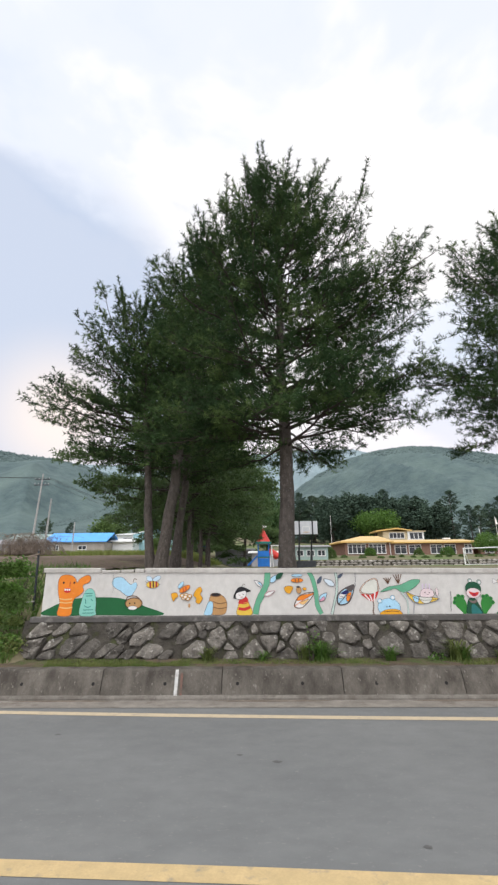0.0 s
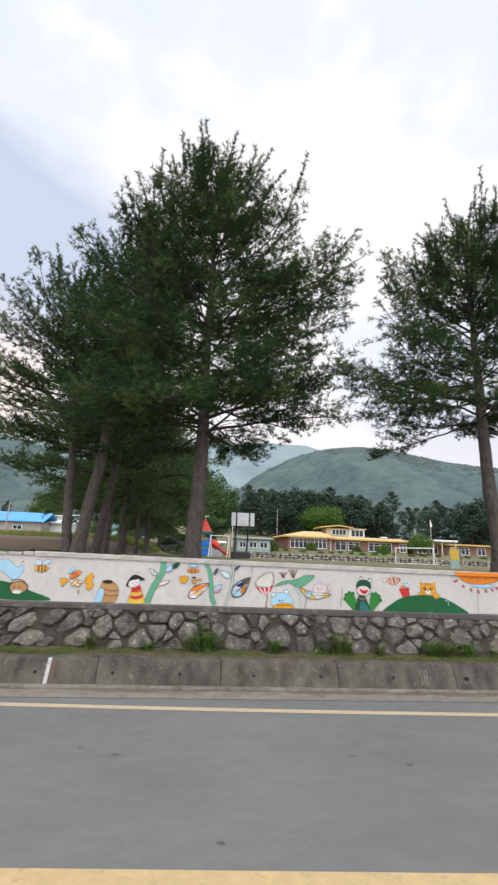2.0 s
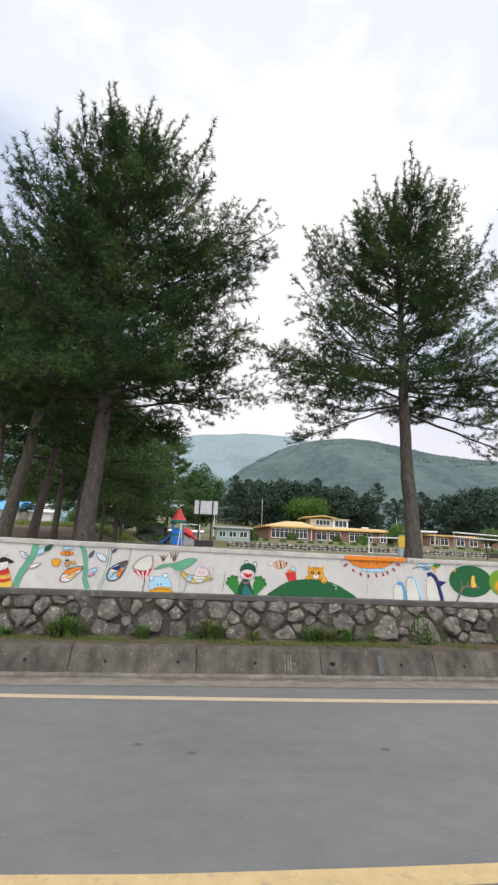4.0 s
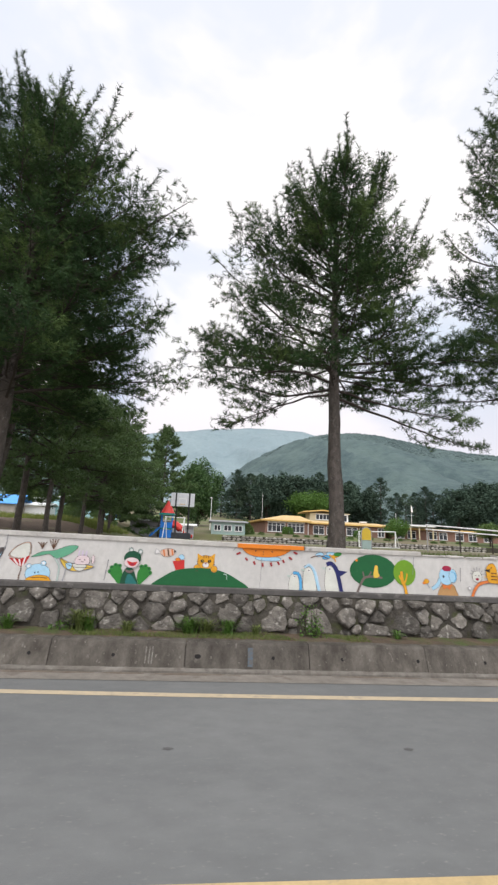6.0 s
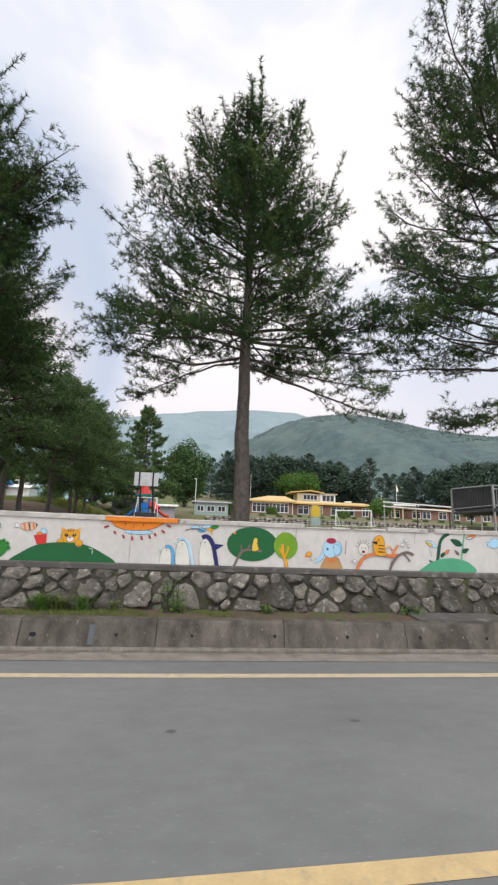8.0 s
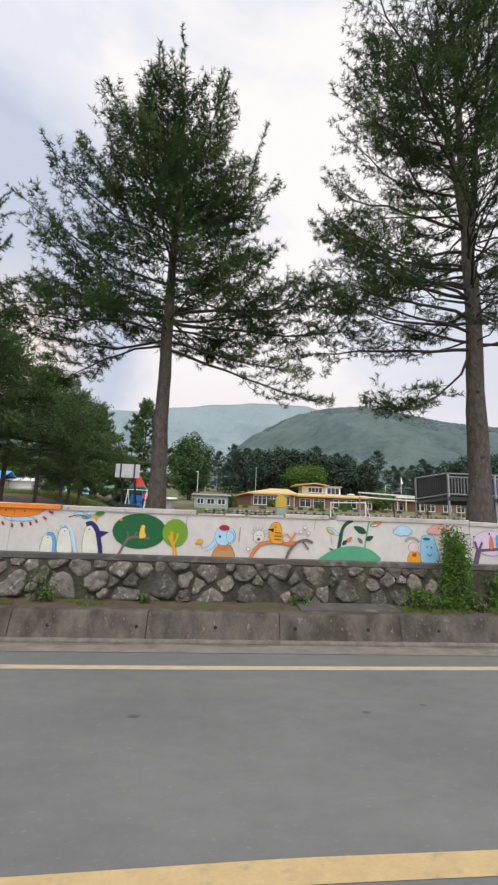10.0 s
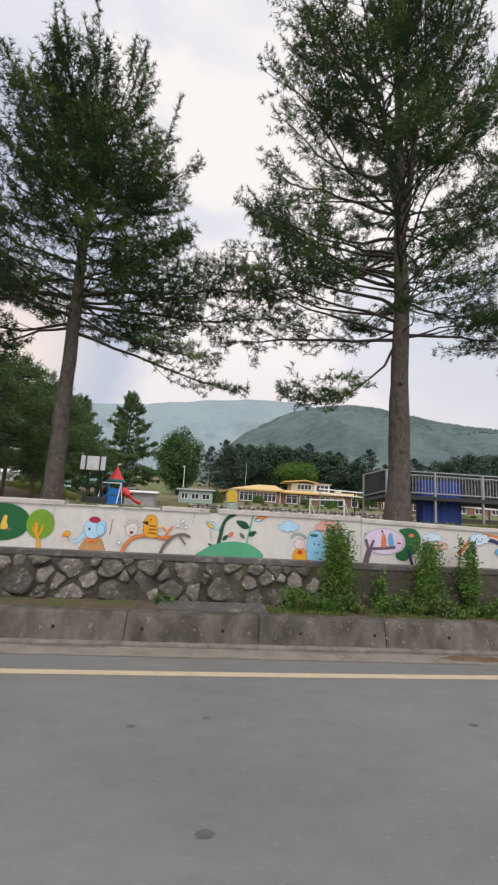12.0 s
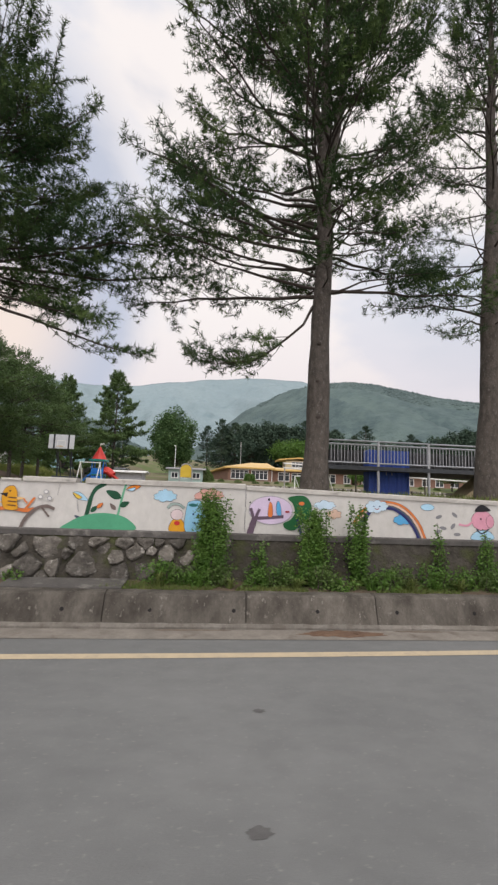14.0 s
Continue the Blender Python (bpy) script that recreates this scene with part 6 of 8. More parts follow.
def school():
    s = thing("school", (0, 0, 5.3), "single-storey brown brick school with ochre eaves", "school building")
    # wing
    part("wall", box(19.8, 29.8, 100.0, 124, -0.4, 2.75), BRICK_WALL, s)
    part("roof", hip_roof(19.8, 29.8, 100.0, 124, 3.08, 2.05, 1.0, 8.0), ROOFTOP, s, "ochre metal roof")
    part("fascia", box(18.75, 30.6, 98.95, 125.0, 2.76, 3.07), FASCIA, s, "ochre painted eave")
    part("eave_trim", box(20.3, 29.2, 99.86, 99.99, 2.56, 2.74), WHITE, s, "white trim under the eave")
    for x0, x1 in ((20.4, 24.5), (25.1, 29.0)):
        window(s, x0, x1, 99.98, 0.35, 2.5, 4)
    part("downpipe", rod((29.95, 99.9, -0.3), (29.95, 99.9, 2.75), 0.09), WHITE, s, "white rainwater pipe")
    part("wall_plate", box(19.74, 19.79, 103.4, 104.2, 0.7, 1.5), WHITE, s, "small white plate on the side wall")
    # main range
    part("wall", box(29.8, 50.2, 103.5, 116, -0.4, 2.75), BRICK_WALL, s)
    part("roof", hip_roof(29.8, 50.2, 103.5, 116, 3.08, 0.9, 0.9, 3.0), ROOFTOP, s, "ochre metal roof")
    part("fascia", box(30.62, 51.1, 102.5, 116.9, 2.76, 3.07), FASCIA, s, "ochre painted eave")
    for x0, x1 in ((32.0, 34.8), (35.3, 38.2), (40.3, 43.1), (43.5, 46.2), (48.2, 49.9)):
        window(s, x0, x1, 103.48, 0.35, 2.45, 2)
    part("air_vent", box(45.6, 47.2, 108, 109.2, 3.9, 4.25, 0.05), WHITE, s, "white roof vent")
    # the wing's outer side runs back at a slant
    for ob in s.children:
        for v in ob.data.vertices:
            if v.co.y > 106 and v.co.x < 28:
                v.co.x -= 3.7 * min(1.0, (28 - v.co.x) / 7)
    # far range with its white porch roof
    part("wall", box(52.0, 92, 104, 114, -0.4, 2.6), BRICK_WALL, s)
    part("fascia", box(51.2, 93, 103.1, 114.6, 2.6, 2.95), FASCIA, s)
    part("porch_roof", box(54.0, 60.5, 98.5, 103.0, 3.1, 3.5, 0.05), WHITE, s, "white porch roof")
    for x in (54.5, 56.6, 60.0):
        part("porch_post", rod((x, 99, -0.4), (x, 99, 3.1), 0.16), CREAM, s)
    for x in (53.0, 56.0, 61.5, 64.2, 68.5, 72, 76, 80.5, 85):
        window(s, x, x + 2.2, 103.98, 0.4, 2.3, 2)
    return s


def rear_building():
    """A taller school building behind the first, of which the upper storey shows over the roof."""
    s = thing("rear_school_building", (-0.4, -0.17, 6.46), "cream two-storey school building behind the brick one", "school building")
    s.scale = (1.34, 1.34, 1.34)
    part("lower_wall", box(31.4, 41.8, 110.2, 115, 0.5, 3.38), CREAM, s)
    part("lantern_wall", box(31.6, 37.6, 110, 115, 3.4, 6.0), CREAM, s, "cream upper storey")
    part("lantern_wall", box(37.6, 41.6, 109.6, 115, 3.4, 5.9), WHITE, s, "white glazed end of the upper storey")
    part("lantern_roof", prism([(29.6, 5.95), (35.0, 6.55), (38.6, 6.05), (38.6, 6.3), (35.0, 6.85), (29.6, 6.25)], 109.0, 115.8), FASCIA, s, "ochre canopy roof")
    part("lantern_roof", box(37.3, 42.0, 109.2, 115.4, 5.9, 6.1), CREAM, s)
    window(s, 33.1, 36.9, 109.97, 4.3, 5.75, 4, False)
    window(s, 38.0, 41.3, 109.57, 4.0, 5.75, 3, False)
    return s


school()
rear_building()
bank = part("terrace_wall", box(9.5, 95, 86.9, 87.7, 2.5, 4.0, 0.05), MORTAR)
tagged(bank, "low rubble terrace wall below the school", "terrace wall", kind="structure")
rng = np.random.default_rng(31)
for k in range(180):
    bm = bmesh.new()
    bmesh.ops.create_icosphere(bm, subdivisions=1, radius=0.5)
    for v in bm.verts:
        v.co *= 1 + 0.25 * noise.noise(v.co * 3 + Vector((k, 0, 0)))
    ob = part("terrace_stone", bm, TERRACE, bank)
    ob.location = (10 + (k % 60) * 0.92 + rng.uniform(-0.2, 0.2), 86.9, 2.95 + 0.42 * (k // 60))
    ob.scale = (rng.uniform(0.8, 1.15), 0.4, rng.uniform(0.36, 0.5))


def shrub(x, y, r, h, seed, mat=None, name="shrub", label="clipped round green garden shrub", n=1400, leaf=0.13, group="garden shrubs"):
    z = float(ground_height(x, y))
    g = np.random.default_rng(seed)
    ob = thing(name, (x, y, z), label, "shrub", group)
    d = unit(g.normal(size=(n, 3)))
    d[:, 2] = np.abs(d[:, 2]) - 0.12
    lump = 1 + 0.16 * np.sin(5 * d[:, :1] + seed) * np.cos(4 * d[:, 1:2])
    p = d * np.array([r, r, h]) * lump * (0.82 + 0.2 * g.random((n, 1)))
    v, f = leaves(g, p, leaf, 0.1)
    arrays("foliage", v, f, mat or WEED, ob)
    v, f = tubes([(np.array([[0, 0, -0.1], [0, 0, h * 0.5]]), np.array([0.08, 0.04]))], 5)
    arrays("stem", v, f, LIMB, ob)
    return ob


shrub(14.5, 93, 2.1, 2.9, 1, name="topiary", label="large dark green ball-shaped garden shrub", n=4200, leaf=0.22)
g = np.random.default_rng(77)
for k, x in enumerate((12.5, 14.2, 18, 21.6, 25, 27.6, 30, 32.2, 34, 37, 39.5, 42.2, 45.5, 48.6, 52, 55.4, 58.5, 62, 65, 71)):
    shrub(x + g.uniform(-0.2, 0.2), 91.2 + g.uniform(-1.0, 1.6), g.uniform(0.5, 0.85), g.uniform(0.45, 0.7), 100 + k, n=900)
shrub(24.4, 96, 1.3, 1.9, 61, mat=LEAF, n=2400, leaf=0.2, label="light green bushy garden shrub")
shrub(41.0, 96, 1.5, 2.0, 62, mat=LEAF, n=2600, leaf=0.2, label="light green bushy garden shrub")
shrub(35.2, 97, 1.0, 1.6, 63, n=1800, leaf=0.2)


# ---- yard equipment ----
def hoop():
    """A free-standing basketball hoop on a braced steel frame."""
    h = thing("basketball_hoop", (4.1, 34.5, 2.25), "weathered basketball hoop on a braced steel frame", "basketball hoop")
    board = part("backboard", box(-0.92, 0.92, -0.04, 0.0, 2.55, 3.6, 0.01), BOARD, h, "pale clear backboard")
    for x in (-0.52, 0.52):
        part("upright_stripe", box(x - 0.06, x + 0.06, -0.055, -0.041, 2.55, 3.6), DARKSTEEL, board)
    bm = bmesh.new()
    for x0, x1, z0, z1 in ((-0.3, 0.3, 3.13, 3.17), (-0.3, 0.3, 2.72, 2.76), (-0.3, -0.26, 2.76, 3.13), (0.26, 0.3, 2.76, 3.13)):
        box(x0, x1, -0.053, -0.042, z0, z1, bm=bm)
    part("target_square", bm, WHITE, board)
    bm = bmesh.new()
    for k in range(16):
        a, b = k * math.tau / 16, (k + 1) * math.tau / 16
        rod((0.23 * math.cos(a), -0.35 + 0.23 * math.sin(a), 2.7), (0.23 * math.cos(b), -0.35 + 0.23 * math.sin(b), 2.7), 0.012, 6, bm=bm)
    part("rim", bm, FASCIA, h)
    for x in (-0.5, 0.5):
        part("post", rod((x, 1.1, 0), (x, 0.9, 2.4), 0.06), DARKSTEEL, h)
        part("brace", rod((x, 1.0, 1.4), (x * 0.9, 0.05, 2.9), 0.035), DARKSTEEL, h)
        part("brace", rod((x, 0.95, 2.3), (x * 0.9, 0.05, 3.4), 0.03), DARKSTEEL, h)
        part("rear_stay", rod((x, 2.3, 0), (x, 0.95, 2.1), 0.045), DARKSTEEL, h)
    part("ballast_box", box(-0.75, 0.75, 0.6, 2.4, 0, 0.55, 0.03), DARKSTEEL, h, "black ballast box")
    return h


hoop()


def playhouse():
    """A plastic play tower with a pointed red roof, a slide and a ladder."""
    t = thing("play_tower", (0.9, 59.0, 2.58), "blue plastic play tower with a red roof and slide", "playground tower")
    for x in (-0.7, 0.7):
        for y in (-0.7, 0.7):
            part("post", rod((x, y, 0), (x, y, 3.0), 0.075), BLUE_PL, t)
    part("deck", box(-0.8, 0.8, -0.8, 0.8, 1.2, 1.32, 0.02), TEAL_PL, t)
    part("panel", box(-0.66, 0.66, -0.76, -0.7, 1.32, 2.05, 0.02), BLUE_PL, t, "blue front panel")
    part("panel", box(-0.76, -0.70, -0.66, 0.66, 1.32, 2.05, 0.02), BLUE_PL, t)
    part("climbing_panel", box(-0.66, 0.66, -0.78, -0.72, 0.05, 1.1, 0.02), BLUE_PL, t)
    part("eave", prism([(-1.05, 3.0), (1.05, 3.0), (0.95, 3.25), (-0.95, 3.25)], -1.0, 1.0), TEAL_PL, t, "teal roof rim")
    bm = bmesh.new()
    bmesh.ops.create_cone(bm, cap_ends=True, segments=16, radius1=0.98, radius2=0.06, depth=1.7, matrix=Matrix.Translation((0, 0, 4.1)))
    part("roof", bm, RED_PL, t, "red pointed roof")
    part("flagpole", rod((0, 0, 4.9), (0, 0, 5.5), 0.03), WHITE, t)
    part("flag", prism([(0.02, 5.15), (0.5, 5.25), (0.45, 5.45), (0.02, 5.48)], -0.015, 0.015), WHITE, t)
    path = [(0.8, -0.1, 1.55), (1.3, -0.1, 1.5), (1.9, -0.2, 1.1), (2.6, -0.3, 0.55), (3.1, -0.4, 0.3), (3.5, -0.45, 0.25)]
    bm = bmesh.new()
    rows = []
    for x, y, z in path:
        rows.append([bm.verts.new((x, y + a, z + b)) for a, b in ((-0.42, 0.32), (-0.36, 0.05), (0, -0.05), (0.36, 0.05), (0.42, 0.32), (0.48, 0.32), (0.4, -0.02), (0, -0.12), (-0.4, -0.02), (-0.48, 0.32))])
    for a, b in zip(rows, rows[1:]):
        for i in range(10):
            bm.faces.new((a[i], b[i], b[(i + 1) % 10], a[(i + 1) % 10]))
    bmesh.ops.recalc_face_normals(bm, faces=bm.faces)
    part("slide", bm, RED_PL, t, "red plastic slide", True)
    v, f = tubes([(np.array([[0.75, 0, 1.9], [1.1, 0, 1.85], [1.5, -0.1, 1.6], [1.9, -0.2, 1.25]]), np.array([0.5, 0.5, 0.48, 0.46]))], 14)
    arrays("tunnel", v, f, RED_PL, t, smooth=True)
    part("side_slide", prism([(-0.8, 1.3), (-2.0, 0.15), (-2.15, 0.15), (-2.15, 0.3), (-0.8, 1.6)], -0.35, 0.35), BLUE_PL, t, "short blue slide")
    return t


playhouse()


def swing_frame():
    s = thing("swing_frame", (2.7, 48.0, 2.42), "white steel swing frame", "swing")
    for x in (-1.0, 1.0):
        for d in (-0.6, 0.6):
            part("leg", rod((x + d * 0.3, d, 0), (x, 0, 2.3), 0.05), WHITE, s)
    part("crossbar", rod((-1.1, 0, 2.3), (1.1, 0, 2.3), 0.05), WHITE, s)
    return s


swing_frame()


def goal():
    """A small portable football goal in white pipe."""
    g = thing("football_goal", (28.2, 55.0, 2.6), "white pipe football goal on the school field", "football goal", rz=-42)
    for x in (-2.4, 2.4):
        part("post", rod((x, 0, 0), (x, 0, 2.0), 0.07), WHITE, g)
        part("stay", rod((x, 0, 2.0), (x * 1.0, 1.5, 0.05), 0.05), WHITE, g)
        part("ground_bar", rod((x, 0, 0.05), (x, 1.5, 0.05), 0.05), WHITE, g)
    part("crossbar", rod((-2.45, 0, 2.0), (2.45, 0, 2.0), 0.07), WHITE, g)
    part("rear_bar", rod((-2.4, 1.5, 0.05), (2.4, 1.5, 0.05), 0.05), WHITE, g)
    return g


goal()


def arch_sign():
    s = thing("arch_board", (14.05, 21.5, 2.05), "yellow and white arched board on a steel frame", "notice board", rz=8)
    arc = [(0.25 * math.cos(math.pi * k / 14), 0.84 + 0.25 * math.sin(math.pi * k / 14)) for k in range(15)]
    part("panel", prism([(-0.25, 0.5), (0.25, 0.5)] + arc, -0.02, 0.02), YELLOW_PL, s, "yellow arched panel")
    part("lower_panel", box(-0.24, 0.24, -0.025, 0.025, 0.02, 0.47), MINT, s, "pale lower panel")
    outer = [np.array([0.28 * math.cos(math.pi * k / 14), 0, 0.84 + 0.28 * math.sin(math.pi * k / 14)]) for k in range(15)]
    pts = np.array([[0.28, 0, -0.15]] + outer + [[-0.28, 0, -0.15]])
    v, f = tubes([(pts, np.full(len(pts), 0.022))], 8)
    arrays("hoop_frame", v, f, STEEL, s)
    return s


arch_sign()


def lamp_post(x, y, top):
    z = float(ground_height(x, y))
    p = thing("lamp_post", (x, y, z), "thin pale steel lamp post", "lamp post")
    part("pole", rod((0, 0, 0), (0, 0, top - z), 0.09, r2=0.06), WHITE, p)
    part("lamp_head", box(-0.45, 0.1, -0.12, 0.12, top - z - 0.1, top - z + 0.06, 0.02), WHITE, p)


lamp_post(7.2, 105, 13.2)


def flag_pole(x, y, top, flag):
    z = float(ground_height(x, y))
    p = thing("flag_pole", (x, y, z), "white flag pole in front of the school" if flag else "plain white pole behind the school", "flag pole")
    part("pole", rod((0, 0, 0), (0, 0, top - z), 0.07, r2=0.05), WHITE, p)
    if flag:
        part("flag", prism([(0.05, top - z - 1.9), (0.55, top - z - 2.1), (0.35, top - z - 0.9), (0.05, top - z - 0.1)], -0.02, 0.02), WHITE, p, "limp white flag")


flag_pole(64.2, 118, 15.7, True)
flag_pole(59.8, 118.5, 13.2, False)
flag_pole(27.4, 164, 22.4, False)


# ---- steel deck, store and handrail ----
def deck():
    d = thing("viewing_deck", (0, 0, 0), "raised steel viewing deck with a railing on posts", "platform")
    x0, x1, y0, y1, z = 18.82, 33, 15.0, 18.3, 2.90
    back_x = x0 + 0.46
    bm = bmesh.new()
    lo = [bm.verts.new(p) for p in ((x0, y0, z - 0.10), (x1, y0, z - 0.10), (x1, y1, z - 0.10), (back_x, y1, z - 0.10))]
    hi = [bm.verts.new((v.co.x, v.co.y, z)) for v in lo]
    bm.faces.new(lo[::-1])
    bm.faces.new(hi)
    for k in range(4):
        bm.faces.new((lo[k], lo[(k + 1) % 4], hi[(k + 1) % 4], hi[k]))
    part("floor", bm, DECKFLOOR, d, "dark deck floor")
    part("edge_beam", box(x0, x1, y0 - 0.04, y0, z - 0.13, z), DARKSTEEL, d)
    for k in range(9):
        x = x0 + 0.03 + 1.72 * k
        part("post", rod((x, y0 + 0.03, 1.9), (x, y0 + 0.03, z + 0.84), 0.045), STEEL, d)
    part("post", rod((back_x, y1, 1.9), (back_x, y1, z + 0.98), 0.045), STEEL, d)
    for zz in (z + 0.10, z + 0.70, z + 0.82):
        part("rail", rod((x0, y0 + 0.03, zz), (x1, y0 + 0.03, zz), 0.028), STEEL, d)
    for zz, end in ((z + 0.10, 0.0), (z + 0.82, 0.16)):
        part("rail", rod((x0, y0 + 0.03, zz), (back_x, y1, zz + end), 0.028), STEEL, d)
    bar = rod((0, 0, 0.10), (0, 0, 0.70), 0.013, 6)
    me = bpy.data.meshes.new("baluster")
    bar.to_mesh(me)
    bar.free()
    me.materials.append(STEEL)
    for k in range(124):
        b = new("baluster", me)
        b.parent, b.location = d, (x0 + 0.06 + 0.112 * k, y0 + 0.03, z)
    # ribbed grey sheet, added in place of close-set balusters, closes the end and the back
    for name, foot, far, z_near, z_far in (("end_screen", (x0 + 0.04, y0 + 0.1), (back_x + 0.04, y1 - 0.05), 0.79, 0.94), ("back_screen", (back_x + 0.05, y1), (x1, y1), 0.90, 0.90)):
        a, b = Vector((*foot, 0)), Vector((*far, 0))
        across = (b - a).normalized().cross(Vector((0, 0, 1)))
        n = int((b - a).length / 0.05)
        bm = bmesh.new()
        rows = []
        for q in range(n + 1):
            p = a.lerp(b, q / n) + across * (0.012 if (q // 2) % 2 else -0.012)
            rows.append((bm.verts.new((p.x, p.y, z + 0.02)), bm.verts.new((p.x, p.y, z + z_near + (z_far - z_near) * q / n))))
        for p, q in zip(rows, rows[1:]):
            bm.faces.new((p[0], q[0], q[1], p[1]))
        bmesh.ops.solidify(bm, geom=bm.faces[:], thickness=0.004)
        part(name, bm, SCREEN, d, "dark grey ribbed sheet in place of close-set balusters")
    part("stair", prism([(24.2, 2.0), (24.5, 2.0), (25.6, 2.9), (25.3, 2.9)], 16.2, 17.2), CREAM, d, "sloping stair flank")
    return d


deck()


def store():
    s = thing("storage_container", (20.62, 16.0, 1.95), "navy blue corrugated steel storage container", "container")
    bm = bmesh.new()
    n = 34
    pts = []
    for k in range(n + 1):
        x = 1.46 * k / n
        pts.append((x, 0.02 if (k // 2) % 2 else 0.0))
    lo = [bm.verts.new((x, y, 0)) for x, y in pts]
    hi = [bm.verts.new((x, y, 1.62)) for x, y in pts]
    for k in range(n):
        bm.faces.new((lo[k], lo[k + 1], hi[k + 1], hi[k]))
    part("front", bm, NAVY, s)
    part("body", box(0, 1.46, 0.04, 0.5, 0, 1.62, 0.02), NAVY, s)
    for x in (0.0, 0.35, 0.71, 1.06, 1.415):
        part("door_edge", box(x, x + 0.045, -0.03, 0.03, 0, 1.62), NAVY, s)
    for x in (0.62, 0.82):
        part("handle", rod((x, -0.05, 0.75), (x, -0.05, 1.0), 0.015), STEEL, s)
    return s


store()


def handrail():
    """A double-pipe handrail that falls along the yard ramp."""
    h = thing("handrail", (0, 0, 2.12), "white double-pipe handrail along the yard ramp", "handrail")

    def top(x):
        return 1.6 - 0.032 * (x - 19.3)

    for dz in (0.0, -0.26):
        part("rail", rod((19.3, 25.5, top(19.3) + dz), (32, 25.5, top(32) + dz), 0.04), WHITE, h)
    for k in range(7):
        x = 19.4 + 2.08 * k
        part("post", rod((x, 25.55, -0.2), (x, 25.55, top(x) - 0.02), 0.04), LIMB if k % 3 else POLE, h)
    return h


handrail()


# ---- sheds, farm houses and poles ----
def shed(x, y, w, d, h, rise, wall_mat, roof_mat, label, name="shed", rz=0.0, windows=(), gable=False, category="shed"):
    z = float(ground_height(x, y))
    s = thing(name, (x, y, z), label, category, rz=rz)
    part("wall", box(-w / 2, w / 2, 0, d, -0.3, h), wall_mat, s)
    if gable:
        roof = prism([(-w / 2 - 0.4, h - 0.05), (0, h + rise), (w / 2 + 0.4, h - 0.05), (w / 2 + 0.4, h + 0.12), (0, h + rise + 0.2), (-w / 2 - 0.4, h + 0.12)], -0.5, d + 0.5)
        part("gable", prism([(-w / 2, h), (w / 2, h), (0, h + rise)], 0.0, 0.12), wall_mat, s)
    else:
        roof = extruded([(-0.7, h - 0.05), (d / 2, h + rise), (d + 0.7, h - 0.05), (d + 0.7, h + 0.1), (d / 2, h + rise + 0.18), (-0.7, h + 0.1)], -w / 2 - 0.6, w / 2 + 0.6)
    part("roof", roof, roof_mat, s)
    for x0, x1, z0, z1 in windows:
        window(s, x0, x1, -0.02, z0, z1, 2, False)
    return s


shed(-37.9, 90, 12.2, 8, 2.5, 2.0, BEIGE, BLUE_ROOF, "low farm house with a bright blue sheet roof", "farm_house", windows=((-4.6, -3.4, 0.7, 1.9), (0.6, 2.4, 0.9, 1.8)), category="house")
shed(-21.8, 100, 14.0, 16, 4.0, 1.5, TEAL, WHITE, "pale teal warehouse with a white gable roof", "warehouse", gable=True, category="warehouse")
shed(-33.0, 112, 7, 8, 4.0, 0.6, WHITE, WHITE, "small white flat-roofed farm building", "farm_building", windows=((-2, 0.5, 2.6, 3.4),), category="building")
shed(-29.6, 95, 4.6, 6, 2.4, 0.7, WHITE, WHITE, "white sheeted greenhouse beside the field", "greenhouse", category="greenhouse")
shed(-52, 98, 9, 8, 3.0, 1.4, BEIGE, MINT, "grey farm house with a pale green roof", "farm_house", category="house")
shed(-46.5, 78, 13, 6, 1.9, 0.9, GREYWALL, GREYWALL, "long grey plastic greenhouse tunnel", "greenhouse", category="greenhouse")
shed(-4.6, 84, 7.0, 5, 3.0, 0.3, GREYWALL, GREYWALL, "grey panelled equipment shed in the yard", "shed")
shed(1.5, 76, 5.0, 4, 2.3, 0.25, GREYWALL, WHITE, "grey sheet metal shed beside the play tower", "shed")
shed(10.7, 88.6, 6.8, 6, 2.5, 0.3, MINT, GREYWALL, "pale mint school annexe with dark windows", "annexe", windows=((-2.9, -1.5, 0.7, 1.9), (-0.9, 0.7, 0.7, 1.9), (1.3, 2.9, 0.7, 1.9)), category="building")


def utility_pole(x, y, top, lean=0.0, arms=1):
    z = float(ground_height(x, y))
    h = top - z
    p = thing("utility_pole", (x, y, z), "tall concrete utility pole with a crossarm" if arms else "plain concrete utility pole", "utility pole", "utility poles")
    part("pole", rod((0, 0, -0.2), (lean * h, 0, h), 0.17, r2=0.1), POLE, p)
    for k in range(arms):
        zz = h - 0.9 - 0.8 * k
        part("crossarm", box(lean * zz - 1.1, lean * zz + 1.1, -0.06, 0.06, zz, zz + 0.14), DARKSTEEL, p)
        for dx in (-1.0, -0.5, 0.5, 1.0):
            part("insulator", rod((lean * zz + dx, 0, zz + 0.14), (lean * zz + dx, 0, zz + 0.36), 0.04), POLE, p)
    return p


utility_pole(-31.4, 60, 15.9, 0.035, 2)
utility_pole(-30.5, 62, 12.6, 0.02, 0)
utility_pole(-36.0, 84, 11.6, 0.01, 0)
utility_pole(-13.5, 112, 12.2, 0.0, 1)


def wire(a, b, sag):
    k = np.linspace(0, 1, 14)[:, None]
    pts = np.array(a) * (1 - k) + np.array(b) * k
    pts[:, 2] -= 4 * sag * (k * (1 - k))[:, 0]
    v, f = tubes([(pts, np.full(14, 0.025))], 5)
    tagged(arrays("power_line", v, f, DARKSTEEL), "thin dark overhead power line between poles", "cable", "power lines")


